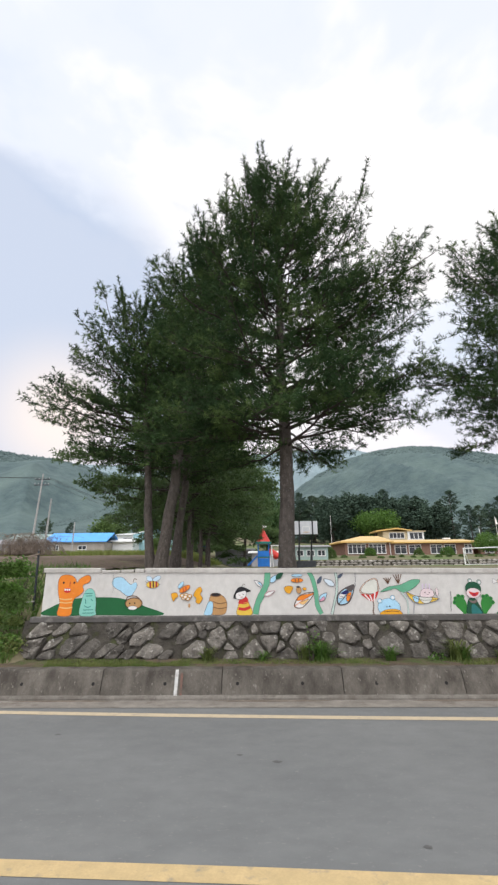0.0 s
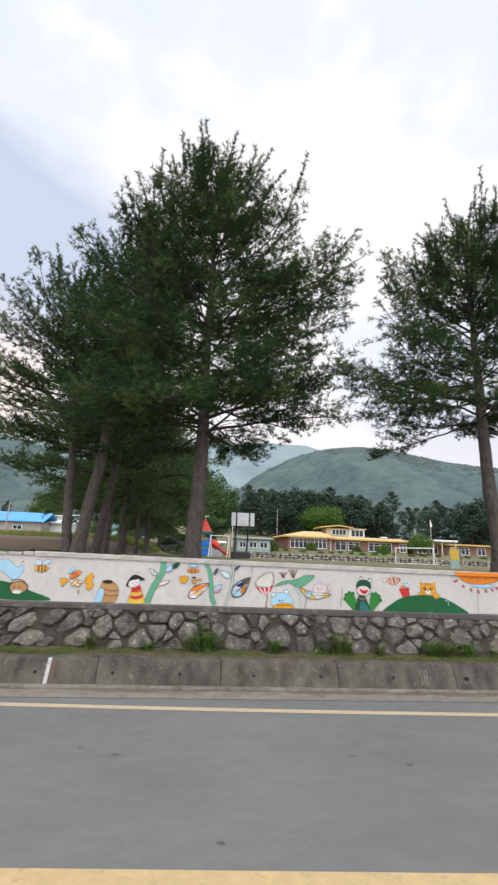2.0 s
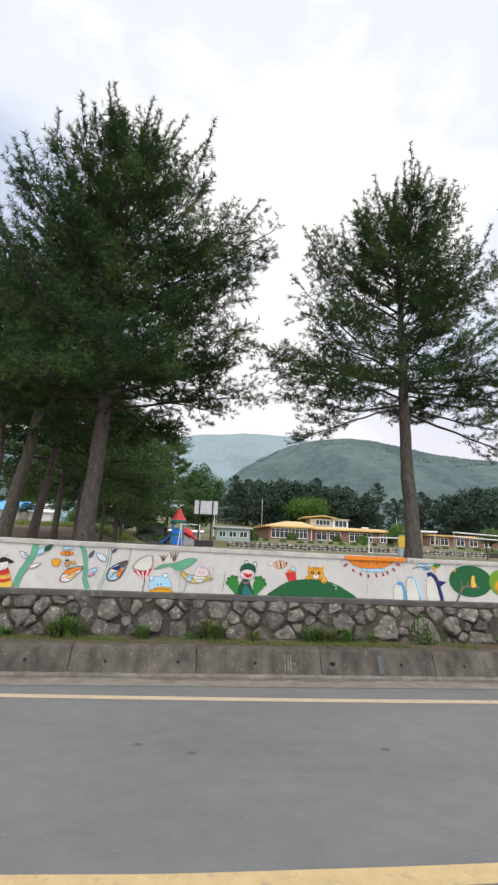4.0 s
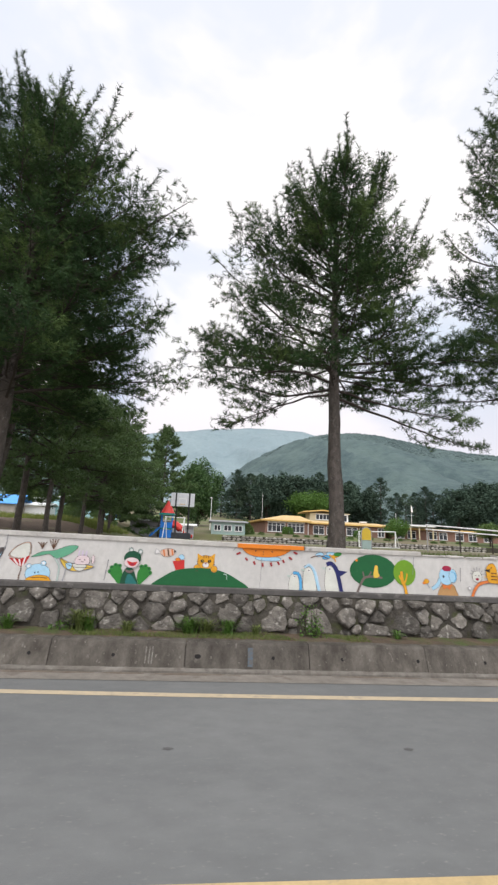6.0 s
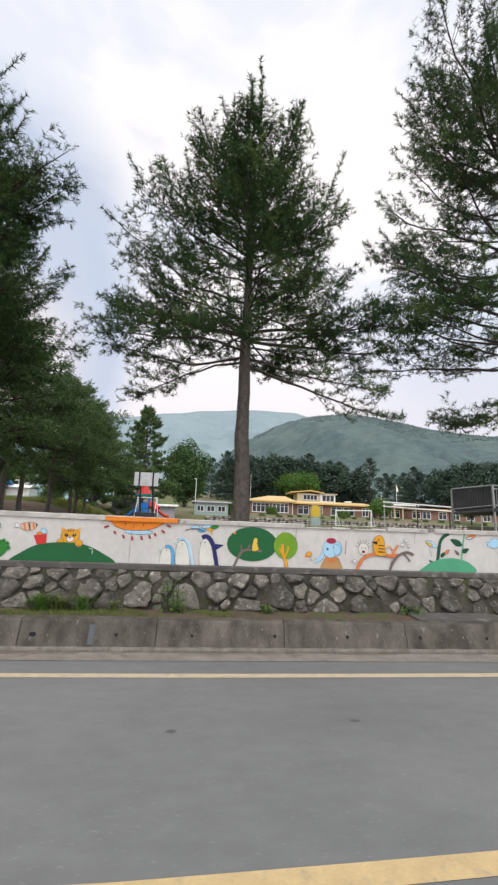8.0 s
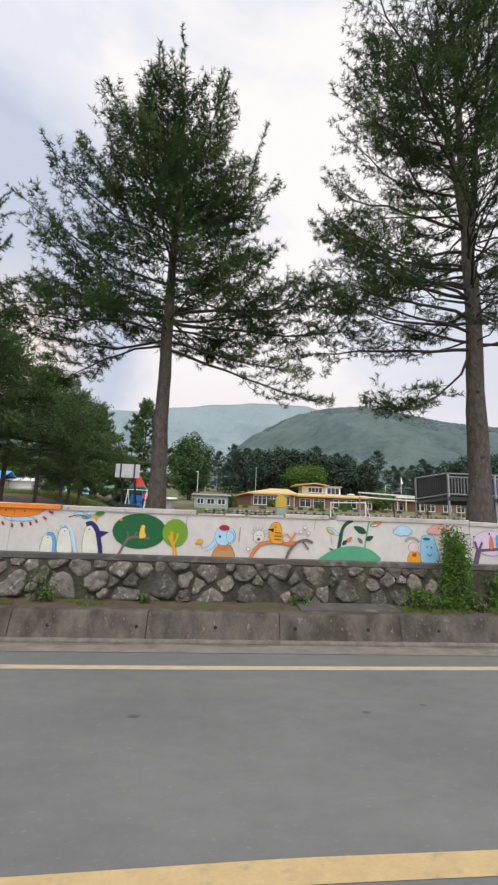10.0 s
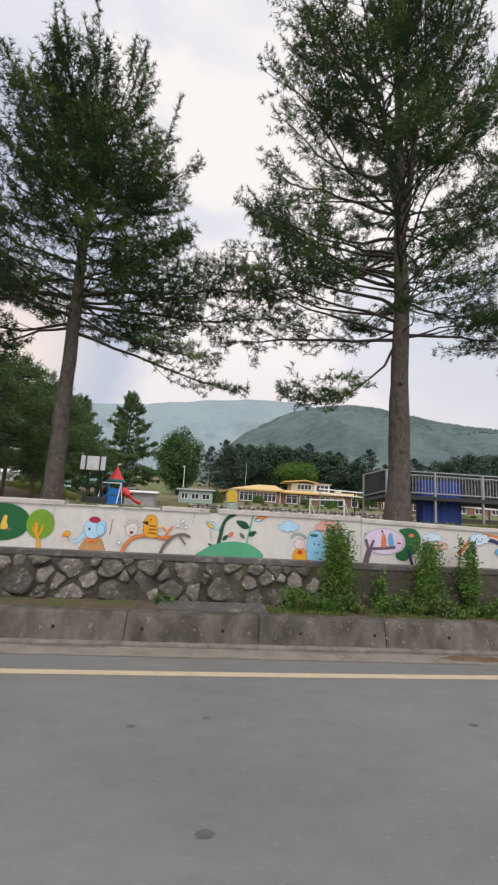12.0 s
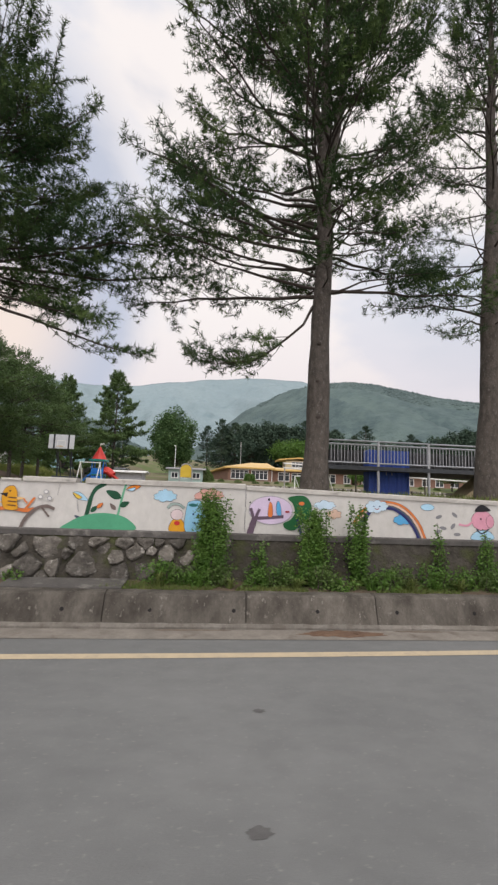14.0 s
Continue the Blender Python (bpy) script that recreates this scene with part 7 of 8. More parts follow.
for dx in (-1.0, 0.5, 1.0):
    wire((-30.9 + dx, 60, 15.3), (-13.5 + dx, 112, 11.6), 1.0)
    wire((-30.9 + dx, 60, 15.3), (-75 + dx, 40, 16.5), 1.2)


def tractor():
    t = thing("tractor", (-11.6, 88, float(ground_height(-11.6, 88))), "dark blue farm tractor parked behind the trees", "tractor", rz=20)
    for x, y, r in ((-0.9, -0.7, 0.7), (-0.9, 0.7, 0.7), (1.1, -0.6, 0.45), (1.1, 0.6, 0.45)):
        w = part("wheel", rod((x, y - 0.15, r), (x, y + 0.15, r), r, 18), TYRE, t)
        part("rim", rod((x, y - 0.17, r), (x, y + 0.17, r), r * 0.5, 14), DARKSTEEL, w)
    t.scale = (1.1, 1.1, 1.1)
    part("bonnet", box(0.0, 1.6, -0.35, 0.35, 0.7, 1.35, 0.08), NAVY, t)
    part("cab", box(-1.2, 0.1, -0.55, 0.55, 0.8, 1.3, 0.05), NAVY, t)
    part("cab_roof", box(-1.3, 0.1, -0.6, 0.6, 2.2, 2.32, 0.03), NAVY, t)
    for x in (-1.2, 0.0):
        for y in (-0.5, 0.5):
            part("cab_post", rod((x, y, 1.3), (x, y, 2.2), 0.04), DARKSTEEL, t)
    return t


tractor()
path = part("yard_path", prism([(7.6, 0), (10.2, 0), (10.2, 0.05), (7.6, 0.05)], 60, 86.4), CONCRETE)
for v in path.data.vertices:
    v.co.z += float(ground_height(v.co.x, v.co.y)) + 0.02
tagged(path, "pale concrete path across the school yard", "path", kind="structure")


# ---- trees beyond the wall ----
white_pine("pine", (1.02, 10.4, 1.9), "tall pine with a dense dark crown behind the mural wall", 10.9, 3.2,
           ((2.4, 3.0, 5.0, 7.0, 8.5, 10.0, 11.5, 12.5), (2.6, 3.8, 4.2, 4.0, 3.2, 2.0, 0.9, 0.3)),
           ((2.4, 3.3, 4.8, 6.8, 8.4, 9.8, 11.0, 12.5), (1.6, 3.4, 4.0, 4.1, 3.9, 2.5, 1.3, 0.4)), 11, radius=0.21, whorl=0.38, open_low=0.3, density=1.02,
           extra=((3.3, 14, 4.2, 14, 10, 0.3), (3.6, -25, 3.8, 24, 14, 0.3), (3.4, 200, 3.6, -4, 4, 0.2), (3.7, 235, 3.2, -6, 4, 0.15), (3.5, 165, 3.6, 2, 6, 0.2), (6.2, -6, 4.6, 22, -6, 0.3), (3.9, 40, 3.8, 8, 12, 0.2)))
white_pine("pine", (9.32, 11.25, 1.9), "pine with an open crown above a straight trunk", 10.6, 4.5,
           ((2.9, 3.9, 4.6, 5.7, 6.7, 7.8, 9.2, 10.2, 11.2, 12.2), (1.8, 2.4, 3.8, 4.3, 4.1, 3.4, 2.8, 2.2, 1.0, 0.3)),
           ((2.9, 4.0, 5.6, 6.5, 8.0, 10.0, 11.2, 12.2), (2.6, 2.8, 4.3, 3.8, 3.2, 2.5, 1.2, 0.3)), 12, radius=0.22, whorl=0.44, open_low=0.3, density=1.05,
           extra=((4.2, -8, 4.3, -16, 8, 0.42), (4.4, 12, 3.7, -12, 10, 0.35), (4.3, 172, 3.2, -14, 8, 0.4), (4.6, 200, 3.6, -6, 6, 0.3), (4.9, 3, 5.0, 6, 2, 0.25), (5.1, -14, 4.6, 4, 2, 0.2), (5.0, 178, 4.4, 8, 4, 0.25), (4.7, 262, 2.4, -8, 6, 0.3)))
fork = white_pine("pine", (17.45, 11.3, 1.9), "tall pine with a forked stem and bare lower trunk", 15.8, 4.9,
                  ((4.2, 4.8, 5.6, 7.4, 9.0, 11.0, 12.3, 14.0, 16.0, 17.0), (1.5, 3.1, 4.3, 4.4, 4.9, 5.4, 5.4, 4.6, 2.0, 0.5)),
                  ((4.2, 4.8, 5.6, 7.4, 9.0, 11.0, 12.3, 14.0, 16.0, 17.0), (1.5, 2.2, 2.8, 2.9, 3.1, 3.2, 3.0, 2.5, 1.4, 0.4)), 13, radius=0.29, lean=0.006, whorl=0.54, open_low=1.0, density=0.88,
                  forks=((7.9, 0.95, 0.3, 0.93), (8.4, -0.7, -0.3, 0.8)),
                  extra=((4.75, 182, 5.0, -1, -2, 0.3), (5.6, 176, 5.0, 6, 2, 0.35), (5.2, 205, 4.4, 4, 2, 0.35), (6.2, 188, 4.8, 10, 4, 0.35), (4.9, -5, 4.2, 2, 4, 0.35), (5.8, 12, 4.0, 8, 2, 0.4), (4.85, 183, 3.9, -66, -92, 0.40), (6.6, 230, 4.2, 12, 0, 0.4)))
white_pine("pine", (22.0, 11.7, 1.9), "tall pine with a thick grey-brown trunk", 15.5, 4.6,
           ((4.0, 5.0, 7.0, 10.0, 13.0, 16.0), (1.5, 2.3, 2.6, 2.2, 1.6, 0.4)), ((4.0, 5.0, 7.0, 10.0, 13.0, 16.0), (2.5, 3.5, 4.0, 4.0, 2.8, 0.6)), 14, radius=0.29, lean=0.045, whorl=0.8, count=12, width=0.018, open_low=1.0, density=0.65,
           extra=((4.6, 190, 2.6, -18, 10, 0.4), (4.9, 170, 3.2, 0, 4, 0.3)))
def knots(tree, rows):
    """Old branch scars on a trunk: height, sideways shift, size."""
    for z, x, r in rows:
        bm = bmesh.new()
        bmesh.ops.create_icosphere(bm, subdivisions=2, radius=r)
        for v in bm.verts:
            v.co = Vector((v.co.x + x, v.co.y * 0.6 - 0.265, v.co.z * 0.75 + z)) + Vector((0.01 * noise.noise(v.co * 30), 0, 0))
        part("knot", bm, LIMB, tree, "dark knot", True)


knots(fork, ((1.75, 0.06, 0.075), (2.6, 0.02, 0.05), (3.5, 0.05, 0.06)))
ROW = dict(group="pines in the yard row", gap=0.27, count=9, width=0.034, needle=0.14, whorl=0.62, density=0.85)
white_pine("pine", (-3.87, 17.0, 2.1), "slim pine in the row with long boughs over the field", 11.6, 4.2,
           ((3.6, 4.4, 5.6, 6.9, 7.6, 10.0, 12.0, 13.0), (1.6, 2.4, 3.4, 4.8, 5.2, 4.0, 2.2, 0.6)), ((4.0, 6.0, 9.0, 12.0), (2.0, 3.0, 2.6, 0.8)), 21, radius=0.19, lean=-0.09, open_low=0.4,
           extra=((5.6, 180, 5.8, 14, -6, 0.4),), **ROW)
white_pine("pine", (-3.45, 17.0, 2.1), "tall pine in the row that leans towards the school yard", 14.8, 4.6,
           ((4.2, 6.0, 9.0, 12.0, 14.0, 16.0), (1.8, 3.2, 3.8, 3.0, 1.8, 0.6)), ((4.2, 6.0, 9.0, 12.0, 14.0, 16.0), (1.8, 3.2, 3.4, 2.6, 1.8, 0.6)), 22, radius=0.25, lean=0.10, open_low=0.5, **ROW)
white_pine("pine", (-3.59, 20.1, 2.15), "slim leaning pine in the row beside the school yard", 15.5, 4.4,
           ((4.2, 6.0, 9.0, 12.0, 15.0, 16.5), (2.0, 3.4, 3.6, 3.0, 1.6, 0.5)), ((4.0, 6.0, 9.0, 12.0, 15.0, 16.5), (2.0, 3.4, 3.6, 3.0, 1.6, 0.5)), 24, radius=0.2, lean=0.10, open_low=0.5, **ROW)
soft = pine("pine", (-4.4, 25.6, 2.3), "soft green pine with layered boughs in the yard row", 13.4, 3.7, 7.3, 23, fill=1.2, spacing=0.85, radius=0.2, group="pines in the yard row", count=5, width=0.07, shape=0.58,
            mat=NEEDLE_FAR, upturn=0.05, needle=0.17, shoot=(0.16, 0.34))
for x, y, s, a in ((-4.5, 30.3, 0.9, 210), (-5.0, 34.5, 0.98, 300), (-5.2, 41.0, 0.95, 80), (-5.1, 47.3, 1.0, 170), (-6.0, 52.5, 0.95, 20), (-6.3, 58, 1.0, 250)):
    copy_thing(soft, pose(x, y, 2.15 + 0.012 * (y - 12), 0, 0, a)).scale = (s, s, s)

spruce = pine("spruce", (-2.4, 82, 3.3), "tall dark conical spruce behind the play tower", 20.4, 1.5, 6.6, 31, fill=0.85, spacing=0.9, radius=0.3, count=5, width=0.14, needle=0.36, shape=0.8, upturn=0.1, group="yard trees", mat=NEEDLE_FAR)
copy_thing(spruce, pose(-10.6, 79, 3.3, 0, 0, 130)).scale = (0.86, 0.86, 0.9)
broadleaf("broadleaf_tree", (3.2, 145, 7.9), "leafy green tree beyond the play tower", 22.0, 6.8, 41, TREE_LEAF, leaf=0.62, n=26000, clumps=150, bare=0.06)
broadleaf("broadleaf_tree", (-27, 118, 8.0), "leafy green tree behind the farm houses", 8.5, 4.6, 42, LEAF, leaf=0.5, n=6000, clumps=50, bare=0.1)
broadleaf("broadleaf_tree", (-40, 116, 8.0), "leafy green tree behind the farm houses", 8.0, 5.0, 43, WEED, leaf=0.5, n=6000, clumps=50, bare=0.1)
broadleaf("broadleaf_tree", (54, 201, 13.2), "spreading light green tree behind the school roof", 15.5, 9.8, 44, LEAF, leaf=0.75, n=9000, clumps=80, bare=0.3, squash=0.8)
broadleaf("broadleaf_tree", (49.3, 95, 5.2), "small yellow-green garden tree before the school", 4.2, 2.6, 45, LEAF, leaf=0.28, n=4500, clumps=40, bare=0.15, group="garden trees")
broadleaf("broadleaf_tree", (68, 90, 4.6), "low spreading green garden tree", 4.6, 3.6, 46, WEED, leaf=0.32, n=4500, clumps=40, bare=0.3, group="garden trees", squash=0.7)
broadleaf("broadleaf_tree", (-19.5, 86, 5.4), "round leafy shrub tree beside the warehouse", 3.4, 2.4, 47, WEED, leaf=0.3, n=3500, clumps=36, bare=0.05)

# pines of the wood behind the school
belt = pine("pine", (22, 226, 15.6), "dark pine in the wood behind the school", 17.0, 0.9, 5.2, 51, fill=0.4, spacing=1.15, radius=0.28, count=5, width=0.19, needle=0.5, shape=0.62, group="school wood", mat=HAZED_BELT, gap=0.36, twigs=False, shoot=(0.25, 0.5))
belt2 = pine("pine", (29, 231, 16.1), "dark pine in the wood behind the school", 15.0, 0.9, 5.4, 52, fill=0.4, spacing=1.15, radius=0.28, count=5, width=0.19, needle=0.5, shape=0.56, group="school wood", mat=HAZED_BELT_SOFT, gap=0.36, twigs=False, shoot=(0.25, 0.5))
g = np.random.default_rng(8)
belt.scale, belt2.scale = (1.5, 1.5, 1.5), (1.6, 1.6, 1.6)
for k in range(34):
    x = 15 + k * 5.2 + g.uniform(-2.4, 2.4)
    y = 222 + g.uniform(-3, 20)
    s = g.uniform(1.25, 1.7) * (1.0 if x < 100 else 0.85)
    copy_thing((belt, belt2)[k % 2], pose(x, y, float(ground_height(x, y)) - 0.3, 0, 0, g.uniform(0, 360))).scale = (s, s, s * 0.95)
broad = broadleaf("broadleaf_tree", (36, 212, 14.5), "broad dark green tree in the wood behind the school", 25.0, 8.0, 61, HAZED_BELT, leaf=1.0, n=9000, clumps=70, bare=0.02, group="school wood")
broad.location.z = float(ground_height(36, 212)) - 0.3
for x, y, top, a in ((46, 210, 40.5, 80), (55, 213, 40, 190), (65, 212, 37.5, 300), (75, 214, 38, 40), (86, 216, 34, 140), (136, 212, 38, 20), (146, 210, 42, 120), (156, 213, 43, 230), (167, 211, 44, 330), (178, 213, 44, 60)):
    z = float(ground_height(x, y)) - 0.3
    k = (top - z) / 25.0
    copy_thing(broad, pose(x, y, z, 0, 0, a)).scale = (1.05, 1.05, k)
for k in range(10):
    x, y = -8 - k * 6 + g.uniform(-2, 2), 128 + g.uniform(-3, 12)
    s = g.uniform(0.45, 0.65)
    copy_thing((belt, belt2)[k % 2], pose(x, y, float(ground_height(x, y)) - 0.3, 0, 0, g.uniform(0, 360))).scale = (s, s, s)


# ---- plants along the wall ----
def wall_plant(x, y, z, w, d, h, n, seed, name, label, mat, leaf=0.055, stems=9, group="plants along the wall"):
    """An upright leafy plant: many stems with small leaves, thick below and ragged above."""
    g = np.random.default_rng(seed)
    ob = thing(name, (x, y, z), label, "plant", group)
    lines, pts = [], []
    for k in range(stems):
        a = np.array([g.uniform(-1, 1) * w * 0.28, g.uniform(-1, 1) * d * 0.28, -0.05])
        b = np.array([a[0] * 1.2 + g.normal() * w * 0.10, a[1] + g.normal() * d * 0.12, h * g.uniform(0.62, 1.05)])
        m = (a + b) / 2 + np.array([g.normal() * 0.05, g.normal() * 0.04, 0])
        lines.append((np.array([a, m, b]), np.array([0.010, 0.007, 0.003])))
        k2 = g.random((n // stems, 1))
        on = np.where(k2 < 0.5, a + (m - a) * 2 * k2, m + (b - m) * (2 * k2 - 1))
        pts.append(on + g.normal(size=on.shape) * np.array([w * 0.12, d * 0.14, 0.05]) * (1.1 - 0.5 * k2))
    v, f = tubes(lines, 5)
    arrays("stem", v, f, LIMB, ob)["kind"] = "stuff"
    p = np.concatenate(pts)
    p[:, 1] = np.minimum(p[:, 1], 8.86 - y)
    p[:, 2] = np.maximum(p[:, 2], 0.0)
    v, f = leaves(g, p, leaf)
    arrays("foliage", v, f, mat, ob)
    return ob


def strap_tuft(x, y, z, reach, h, n, seed, mat):
    """A tuft of long arching blades that spread from one root."""
    g = np.random.default_rng(seed)
    v, f = [], []
    for k in range(n):
        az, up = g.uniform(0, math.tau), g.uniform(0.45, 1.1)
        out = np.array([math.cos(az), 0.6 * math.sin(az), 0.0])
        side = np.array([-out[1], out[0], 0.0])
        foot = np.array([g.normal() * reach * 0.16, g.normal() * 0.03, 0.0])
        wide = g.uniform(0.008, 0.014)
        m = len(v)
        for q in (0.0, 0.35, 0.7, 1.0):
            p = foot + out * reach * g.uniform(0.9, 1.1) * q ** 1.3 * (1.3 - 0.7 * up) + np.array([0, 0, 1.25 * h * up * (1.75 * q - 1.05 * q * q)])
            w = wide * (1.0 if q < 0.8 else 0.15)
            v += [p - side * w, p + side * w]
        f += [(m + 2 * i, m + 2 * i + 1, m + 2 * i + 3, m + 2 * i + 2) for i in range(3)]
    v = np.array(v)
    v[:, 1] = np.minimum(v[:, 1], 8.62 - y)
    ob = arrays("grass_tuft", v, np.array(f), mat)
    ob.location = (x, y, z)
    return tagged(ob, "tuft of long arching grass at the foot of the stone base", "grass tuft", "plants along the wall")


wall_plant(15.12, 8.5, 0.42, 0.66, 0.5, 1.42, 15000, 1, "climbing_shrub", "dense bright green climbing shrub against the wall", LEAF, 0.038, 18)
wall_plant(14.5, 8.4, 0.42, 0.9, 0.4, 0.34, 1200, 2, "roadside_weed", "low leafy weed at the foot of the stone base", LEAF, 0.04)
wall_plant(16.86, 8.55, 0.42, 0.66, 0.5, 1.24, 10500, 3, "climbing_shrub", "tall leafy shrub against the wall", LEAF, 0.038, 16)
wall_plant(17.52, 8.55, 0.42, 0.34, 0.4, 1.28, 4000, 4, "climbing_shrub", "slim leafy shrub against the wall", LEAF, 0.042, 9)
wall_plant(15.93, 8.55, 0.42, 0.3, 0.4, 0.75, 700, 5, "climbing_shrub", "thin leafy shoots against the wall", LEAF, 0.045, 5)
wall_plant(19.0, 8.6, 0.42, 0.28, 0.3, 1.0, 600, 6, "climbing_shrub", "thin leafy shoots against the wall", LEAF, 0.045, 5)
wall_plant(19.75, 8.55, 0.42, 0.36, 0.4, 0.95, 1300, 7, "climbing_shrub", "leafy green shrub against the wall", LEAF, 0.045, 7)
wall_plant(20.6, 8.5, 0.42, 0.7, 0.5, 1.15, 3600, 8, "climbing_shrub", "leafy green shrub against the wall", LEAF, 0.045, 9)
for k in range(20):
    x = 14.7 + 0.36 * k + g.uniform(-0.12, 0.12)
    wall_plant(x, 8.34 + g.uniform(-0.14, 0.16), 0.42, 0.55, 0.4, g.uniform(0.16, 0.40), 750, 20 + k, "roadside_weed", "leafy green weed on the verge under the wall", (WEED, LEAF)[k % 2], 0.042, 8)
for k in range(14):
    strap_tuft(14.5 + 0.47 * k + g.uniform(-0.15, 0.15), 8.2 + g.uniform(-0.08, 0.1), 0.43, g.uniform(0.12, 0.22), g.uniform(0.12, 0.24), 40, 60 + k, (GRASS, LEAF)[k % 2])
for x, w, h, n in ((1.30, 0.3, 0.62, 170), (7.95, 0.4, 0.62, 260), (8.1, 0.3, 0.3, 160), (3.6, 0.3, 0.14, 150), (12.2, 0.4, 0.2, 160)):
    wall_plant(x, 8.42, 0.42, w, 0.3, h, n, int(x * 100), "roadside_weed", "green weed tuft at the foot of the stone base", LEAF, 0.045, 8)
for k, (x, w, h, n) in enumerate(((1.48, 0.38, 0.36, 150), (1.2, 0.25, 0.3, 60), (2.74, 0.26, 0.26, 60), (3.98, 0.36, 0.36, 110), (4.08, 0.25, 0.25, 60), (4.75, 0.2, 0.2, 50), (5.8, 0.34, 0.30, 90), (6.1, 0.34, 0.28, 90), (6.5, 0.25, 0.26, 60), (7.0, 0.2, 0.18, 40), (9.6, 0.18, 0.16, 36), (-0.6, 0.25, 0.26, 60), (0.4, 0.2, 0.18, 40))):
    strap_tuft(x, 8.42, 0.43, w, h, n, 80 + k, (LEAF, GRASS)[k % 2])


def blades(name, label, boxes, n, height, seed, mat, width=0.012):
    """Loose grass: slim blades over rectangles of ground given as x0, x1, y0, y1, share."""
    g = np.random.default_rng(seed)
    xs, ys = [], []
    for x0, x1, y0, y1, share in boxes:
        m = int(n * share)
        xs.append(g.uniform(x0, x1, m))
        ys.append(g.uniform(y0, y1, m))
    x, y = np.concatenate(xs), np.concatenate(ys)
    keep = np.array([noise.noise((a * 0.9, b * 0.9, seed)) for a, b in zip(x, y)]) > -0.12
    x, y = x[keep], y[keep]
    z = np.where((y > 7.9) & (y < 8.8) & (x > -4.2), 0.42, ground_height(x, y))
    p = np.column_stack([x, y, z])
    way = unit(np.column_stack([g.normal(size=len(x)) * 0.45, g.normal(size=len(x)) * 0.45, np.ones(len(x))]))
    side = unit(np.cross(way, g.normal(size=way.shape)))
    h = height * (0.4 + 0.9 * g.random((len(x), 1)))
    tri = np.stack([p - side * width, p + side * width, p + way * h], 1).reshape(-1, 3)
    return tagged(arrays(name, tri, np.arange(len(tri)).reshape(-1, 3), mat), label, "grass", kind="stuff")


blades("verge_grass", "short sparse grass and moss on the verge", [(-6, -0.9, 8.0, 8.62, 0.5), (-0.9, 2.5, 8.2, 8.6, 0.12), (2.5, 9, 8.1, 8.6, 0.25), (13.5, 22, 8.02, 8.5, 0.45)], 30000, 0.055, 3, GRASS, 0.006)
blades("bank_grass", "rough weeds and grass on the bank beside the wall", [(-13, -4.25, 8.3, 13, 1.0)], 26000, 0.2, 4, LEAF, 0.010)
blades("yard_grass", "rough grass along the yard edge behind the wall", [(-9, 26, 9.4, 13, 0.6), (-14, 0, 13, 30, 0.4)], 16000, 0.12, 6, GRASS, 0.012)
blades("field_grass", "tall yellow-green grass at the field edge", [(-42, -6, 56, 72, 1.0)], 26000, 0.75, 5, FIELDGRASS, 0.045)
g = np.random.default_rng(12)
for k in range(34):
    x, y = g.uniform(-8.4, -4.45), g.uniform(8.55, 11.8)
    wall_plant(x, y, float(ground_height(x, y)), 0.9, 0.8, g.uniform(0.15, 0.38), 1000, 300 + k, "roadside_weed", "leafy weed on the bank beside the wall", (WEED, LEAF)[k % 2], 0.06, 10)


for k in range(22):
    x, y = g.uniform(-5.6, -4.32), g.uniform(8.25, 9.5)
    wall_plant(x, y, float(ground_height(x, y)) - 0.03, 0.6, 0.5, g.uniform(0.12, 0.32), 520, 400 + k, "roadside_weed", "low green weed on the slope at the wall's end", (WEED, LEAF, GRASS)[k % 3], 0.05, 8)


def brush_pile():
    """A heap of dry vines and sticks."""
    g = np.random.default_rng(2)
    ob = thing("brush_pile", (-15.9, 30.0, 3.25), "heap of dry brown vines beside the field", "brush pile")
    lines = []
    for k in range(420):
        a = np.array([g.normal() * 1.15, g.normal() * 0.8, 0.0])
        b = np.array([a[0] * 0.6 + g.normal() * 0.5, a[1] * 0.6 + g.normal() * 0.4, 1.5 * g.random() ** 0.6])
        c = b + np.array([g.normal() * 0.6, g.normal() * 0.5, -0.4 * g.random()])
        lines.append((np.array([a, (a + b) / 2 + g.normal(size=3) * 0.15, b, c]), np.array([0.014, 0.012, 0.010, 0.006])))
    v, f = tubes(lines, 4)
    arrays("vines", v, f, DRYBRUSH, ob)


brush_pile()


def rail_fence():
    f = thing("field_fence", (0, 0, 0), "leaning wooden rail fence with a steel post by the bank", "fence")
    part("post", rod((-4.60, 9.7, 0.9), (-4.66, 9.7, 2.5), 0.026), DARKSTEEL, f, "thin dark fence post")
    part("post", rod((-5.75, 9.95, 1.0), (-5.78, 9.95, 2.25), 0.022), DARKSTEEL, f)
    part("rail", rod((-6.4, 9.75, 2.02), (-4.6, 9.66, 2.43), 0.018), DRYBRUSH, f)
    part("rail", rod((-6.4, 9.75, 1.12), (-4.6, 9.66, 1.42), 0.014), POLE, f)
    part("wire", rod((-6.4, 9.75, 1.75), (-4.6, 9.66, 1.95), 0.005), DARKSTEEL, f)


rail_fence()


# ---- stones of the wall base ----
def clipped(poly, mid, way):
    """The part of a polygon on the near side of the line through mid across way."""
    out = []
    for a, b in zip(poly, poly[1:] + poly[:1]):
        da, db = (a - mid).dot(way), (b - mid).dot(way)
        if da <= 0:
            out.append(a)
        if (da < 0) != (db < 0) and abs(da - db) > 1e-9:
            out.append(a + (b - a) * (da / (da - db)))
    return out


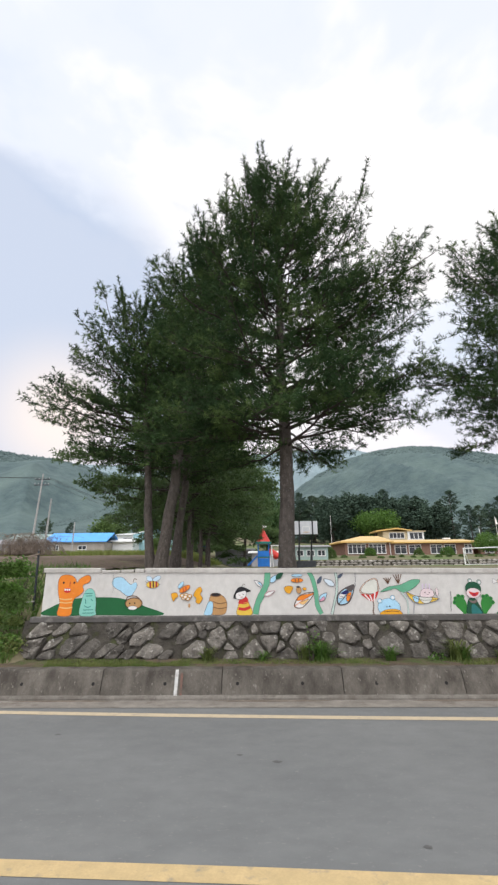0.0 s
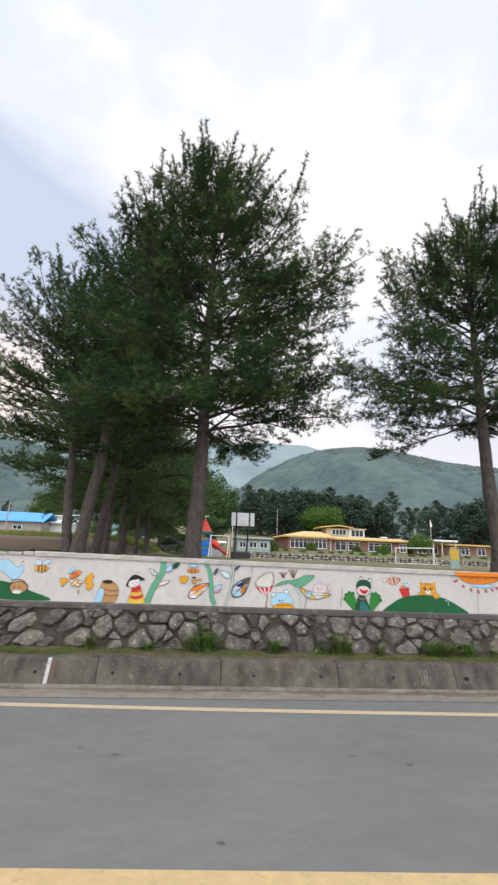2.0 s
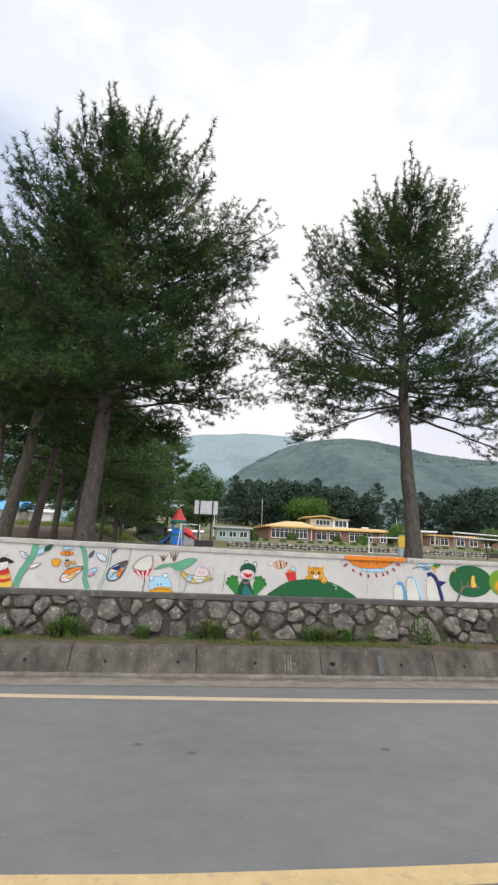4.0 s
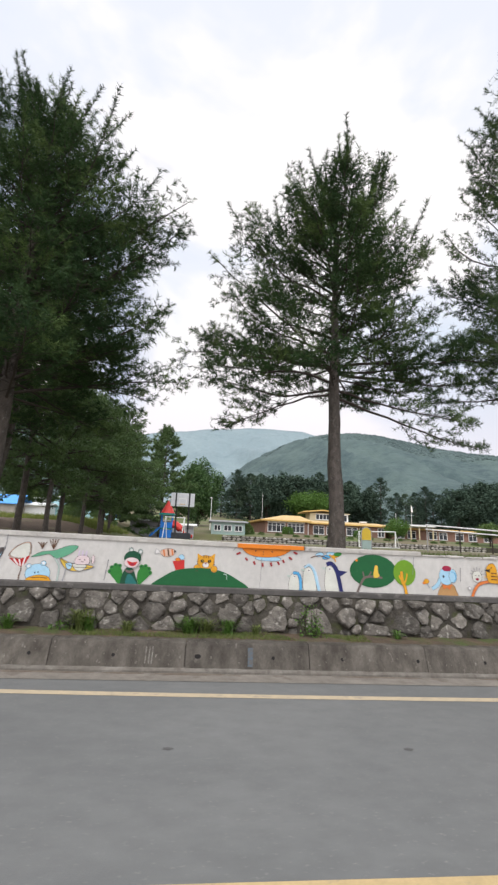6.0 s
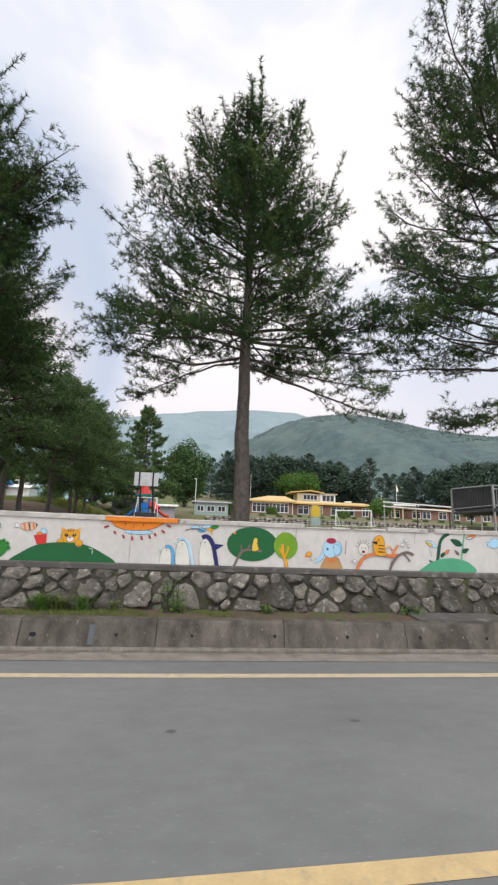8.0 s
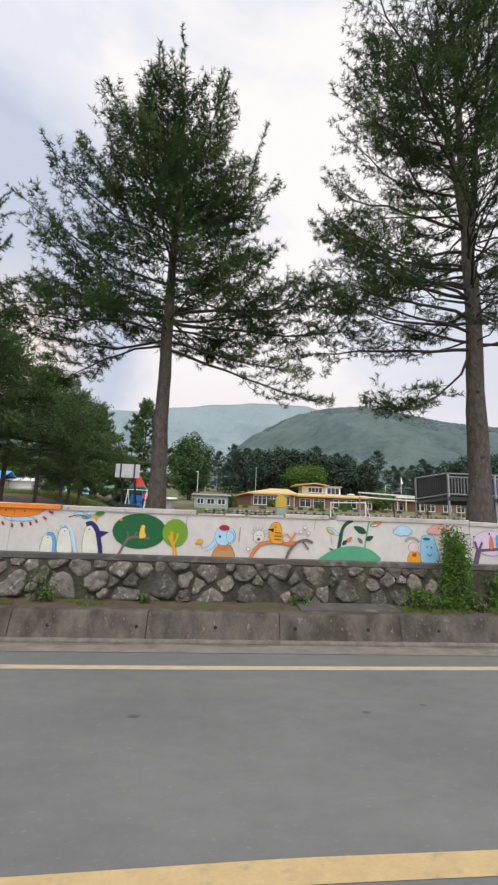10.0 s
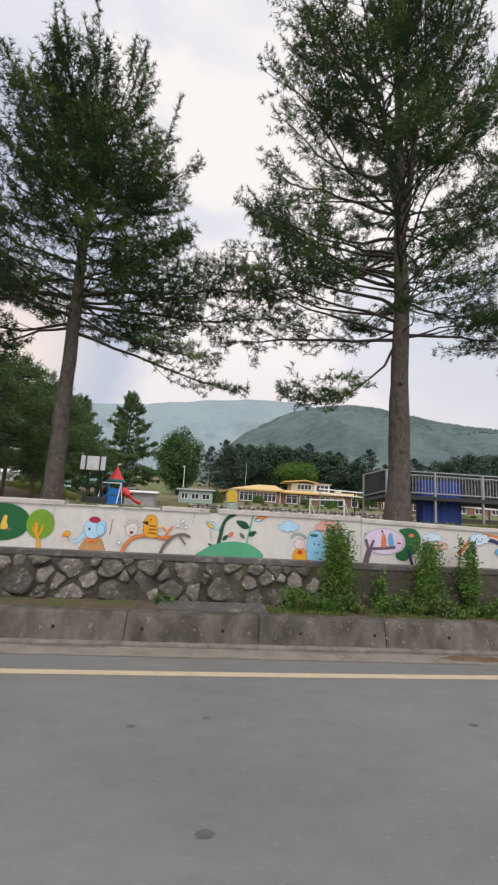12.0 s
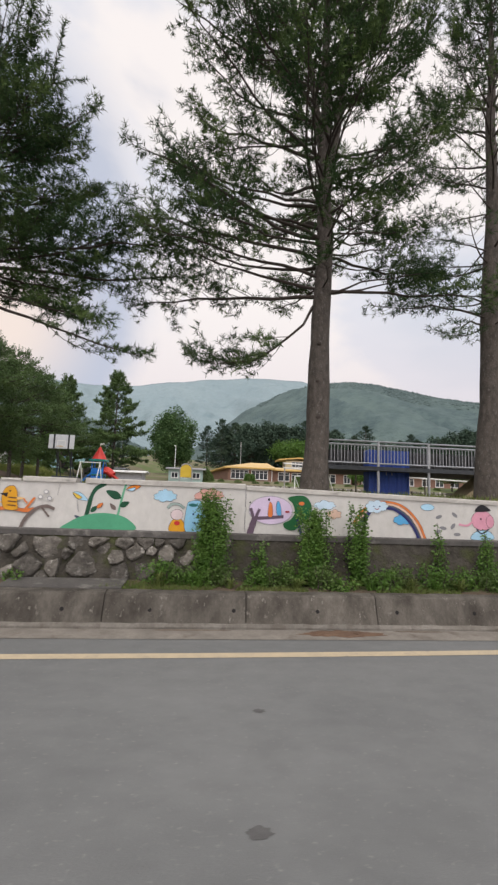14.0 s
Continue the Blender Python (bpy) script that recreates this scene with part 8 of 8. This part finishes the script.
def lean(u):
    """How far the courses lean: steeply beside the wall's end, loosely elsewhere."""
    end = min(1.0, max(0.0, (-0.6 - u) / 0.6))
    return 0.95 * end + (1 - end) * 0.55 * noise.noise((u * 0.9, 3.3, 0))


def rubble(x0, x1, z0, z1, seed):
    """Seats for irregular stones: each takes the ground nearest to it."""
    g = random.Random(seed)
    seats = []
    tries = 0
    while tries < 9000:
        tries += 1
        p = Vector((g.uniform(x0, x1), g.uniform(z0, z1)))
        need = (g.choice((0.34, 0.42, 0.5, 0.58)) if p.y < 0.70 else g.choice((0.2, 0.26, 0.32, 0.38))) if p.x > -1.0 else g.choice((0.2, 0.34, 0.38))
        if tries > 6500 and p.x > -1.0:
            need = g.choice((0.13, 0.16, 0.2))
        if all((Vector(((p.x - q.x) * 0.82, (p.y - q.y) * 1.15))).length > (need + r) / 2 for q, r in seats if abs(q.x - p.x) < 1):
            seats.append((p, need))
    for i, (p, r) in enumerate(seats):
        cell = [Vector((max(x0, p.x - 0.5), z0)), Vector((min(x1, p.x + 0.5), z0)), Vector((min(x1, p.x + 0.5), z1)), Vector((max(x0, p.x - 0.5), z1))]
        for j, (q, s) in enumerate(seats):
            if i != j and (q - p).length < 1.0:
                d = q - p
                w = r / (r + s)
                cell = clipped(cell, p + d * w, d.normalized())
        if len(cell) > 2:
            yield p, [Vector((v.x + lean(p.x) * (v.y - 0.74), v.y)) for v in cell]


def stone(centre, cell, seed):
    """A stone with a rounded, bulging face on the sloping wall base."""
    bm = bmesh.new()
    mid = sum(cell, Vector((0, 0))) / len(cell)
    outline = []
    for a, b in zip(cell, cell[1:] + cell[:1]):
        n = 2 if (b - a).length < 0.13 else 3
        outline += [a + (b - a) * k / n for k in range(n)]
    size = min(0.3, max((v - mid).length for v in outline))
    own = random.Random(seed)
    proud = 0.012 + 0.085 * own.random()
    snug = own.uniform(0.86, 1.01)
    tilt = Vector((own.uniform(-0.34, 0.34), own.uniform(-0.36, 0.2)))
    rings = []
    for shrink, out in ((1.0, -0.6), (1.0, 0.3), (0.92, 0.9), (0.68, 1.0), (0.3, 1.06)):
        ring = []
        for k, v in enumerate(outline):
            d = v - mid
            j = 0.97 + 0.24 * noise.noise((v.x * 5, v.y * 5, seed)) + 0.16 * noise.noise((v.x * 21, v.y * 21, seed))
            # corners are knocked off more than the sides
            knock = 1 - 0.32 * max(0.0, d.length / size - 0.55)
            q = mid + d * shrink * snug * j * knock
            lift = out * proud * (1 + 0.9 * noise.noise((q.x * 9, q.y * 9, seed + 4))) + (tilt.dot(q - mid) if out > 0 else 0.0)
            ring.append(bm.verts.new((q.x, 8.60 + (q.y - 0.38) * 0.305 - lift, q.y + 0.25 * lift)))
        rings.append(ring)
    m = len(outline)
    for a, b in zip(rings, rings[1:]):
        for k in range(m):
            bm.faces.new((a[k], a[(k + 1) % m], b[(k + 1) % m], b[k]))
    bm.faces.new(rings[-1])
    bmesh.ops.recalc_face_normals(bm, faces=bm.faces)
    part("stone", bm, STONE, wall, smooth=seed % 4 != 0)


for n, (p, cell) in enumerate(rubble(-4.28, 15.4, 0.41, 1.07, 6)):
    stone(p, cell, n)
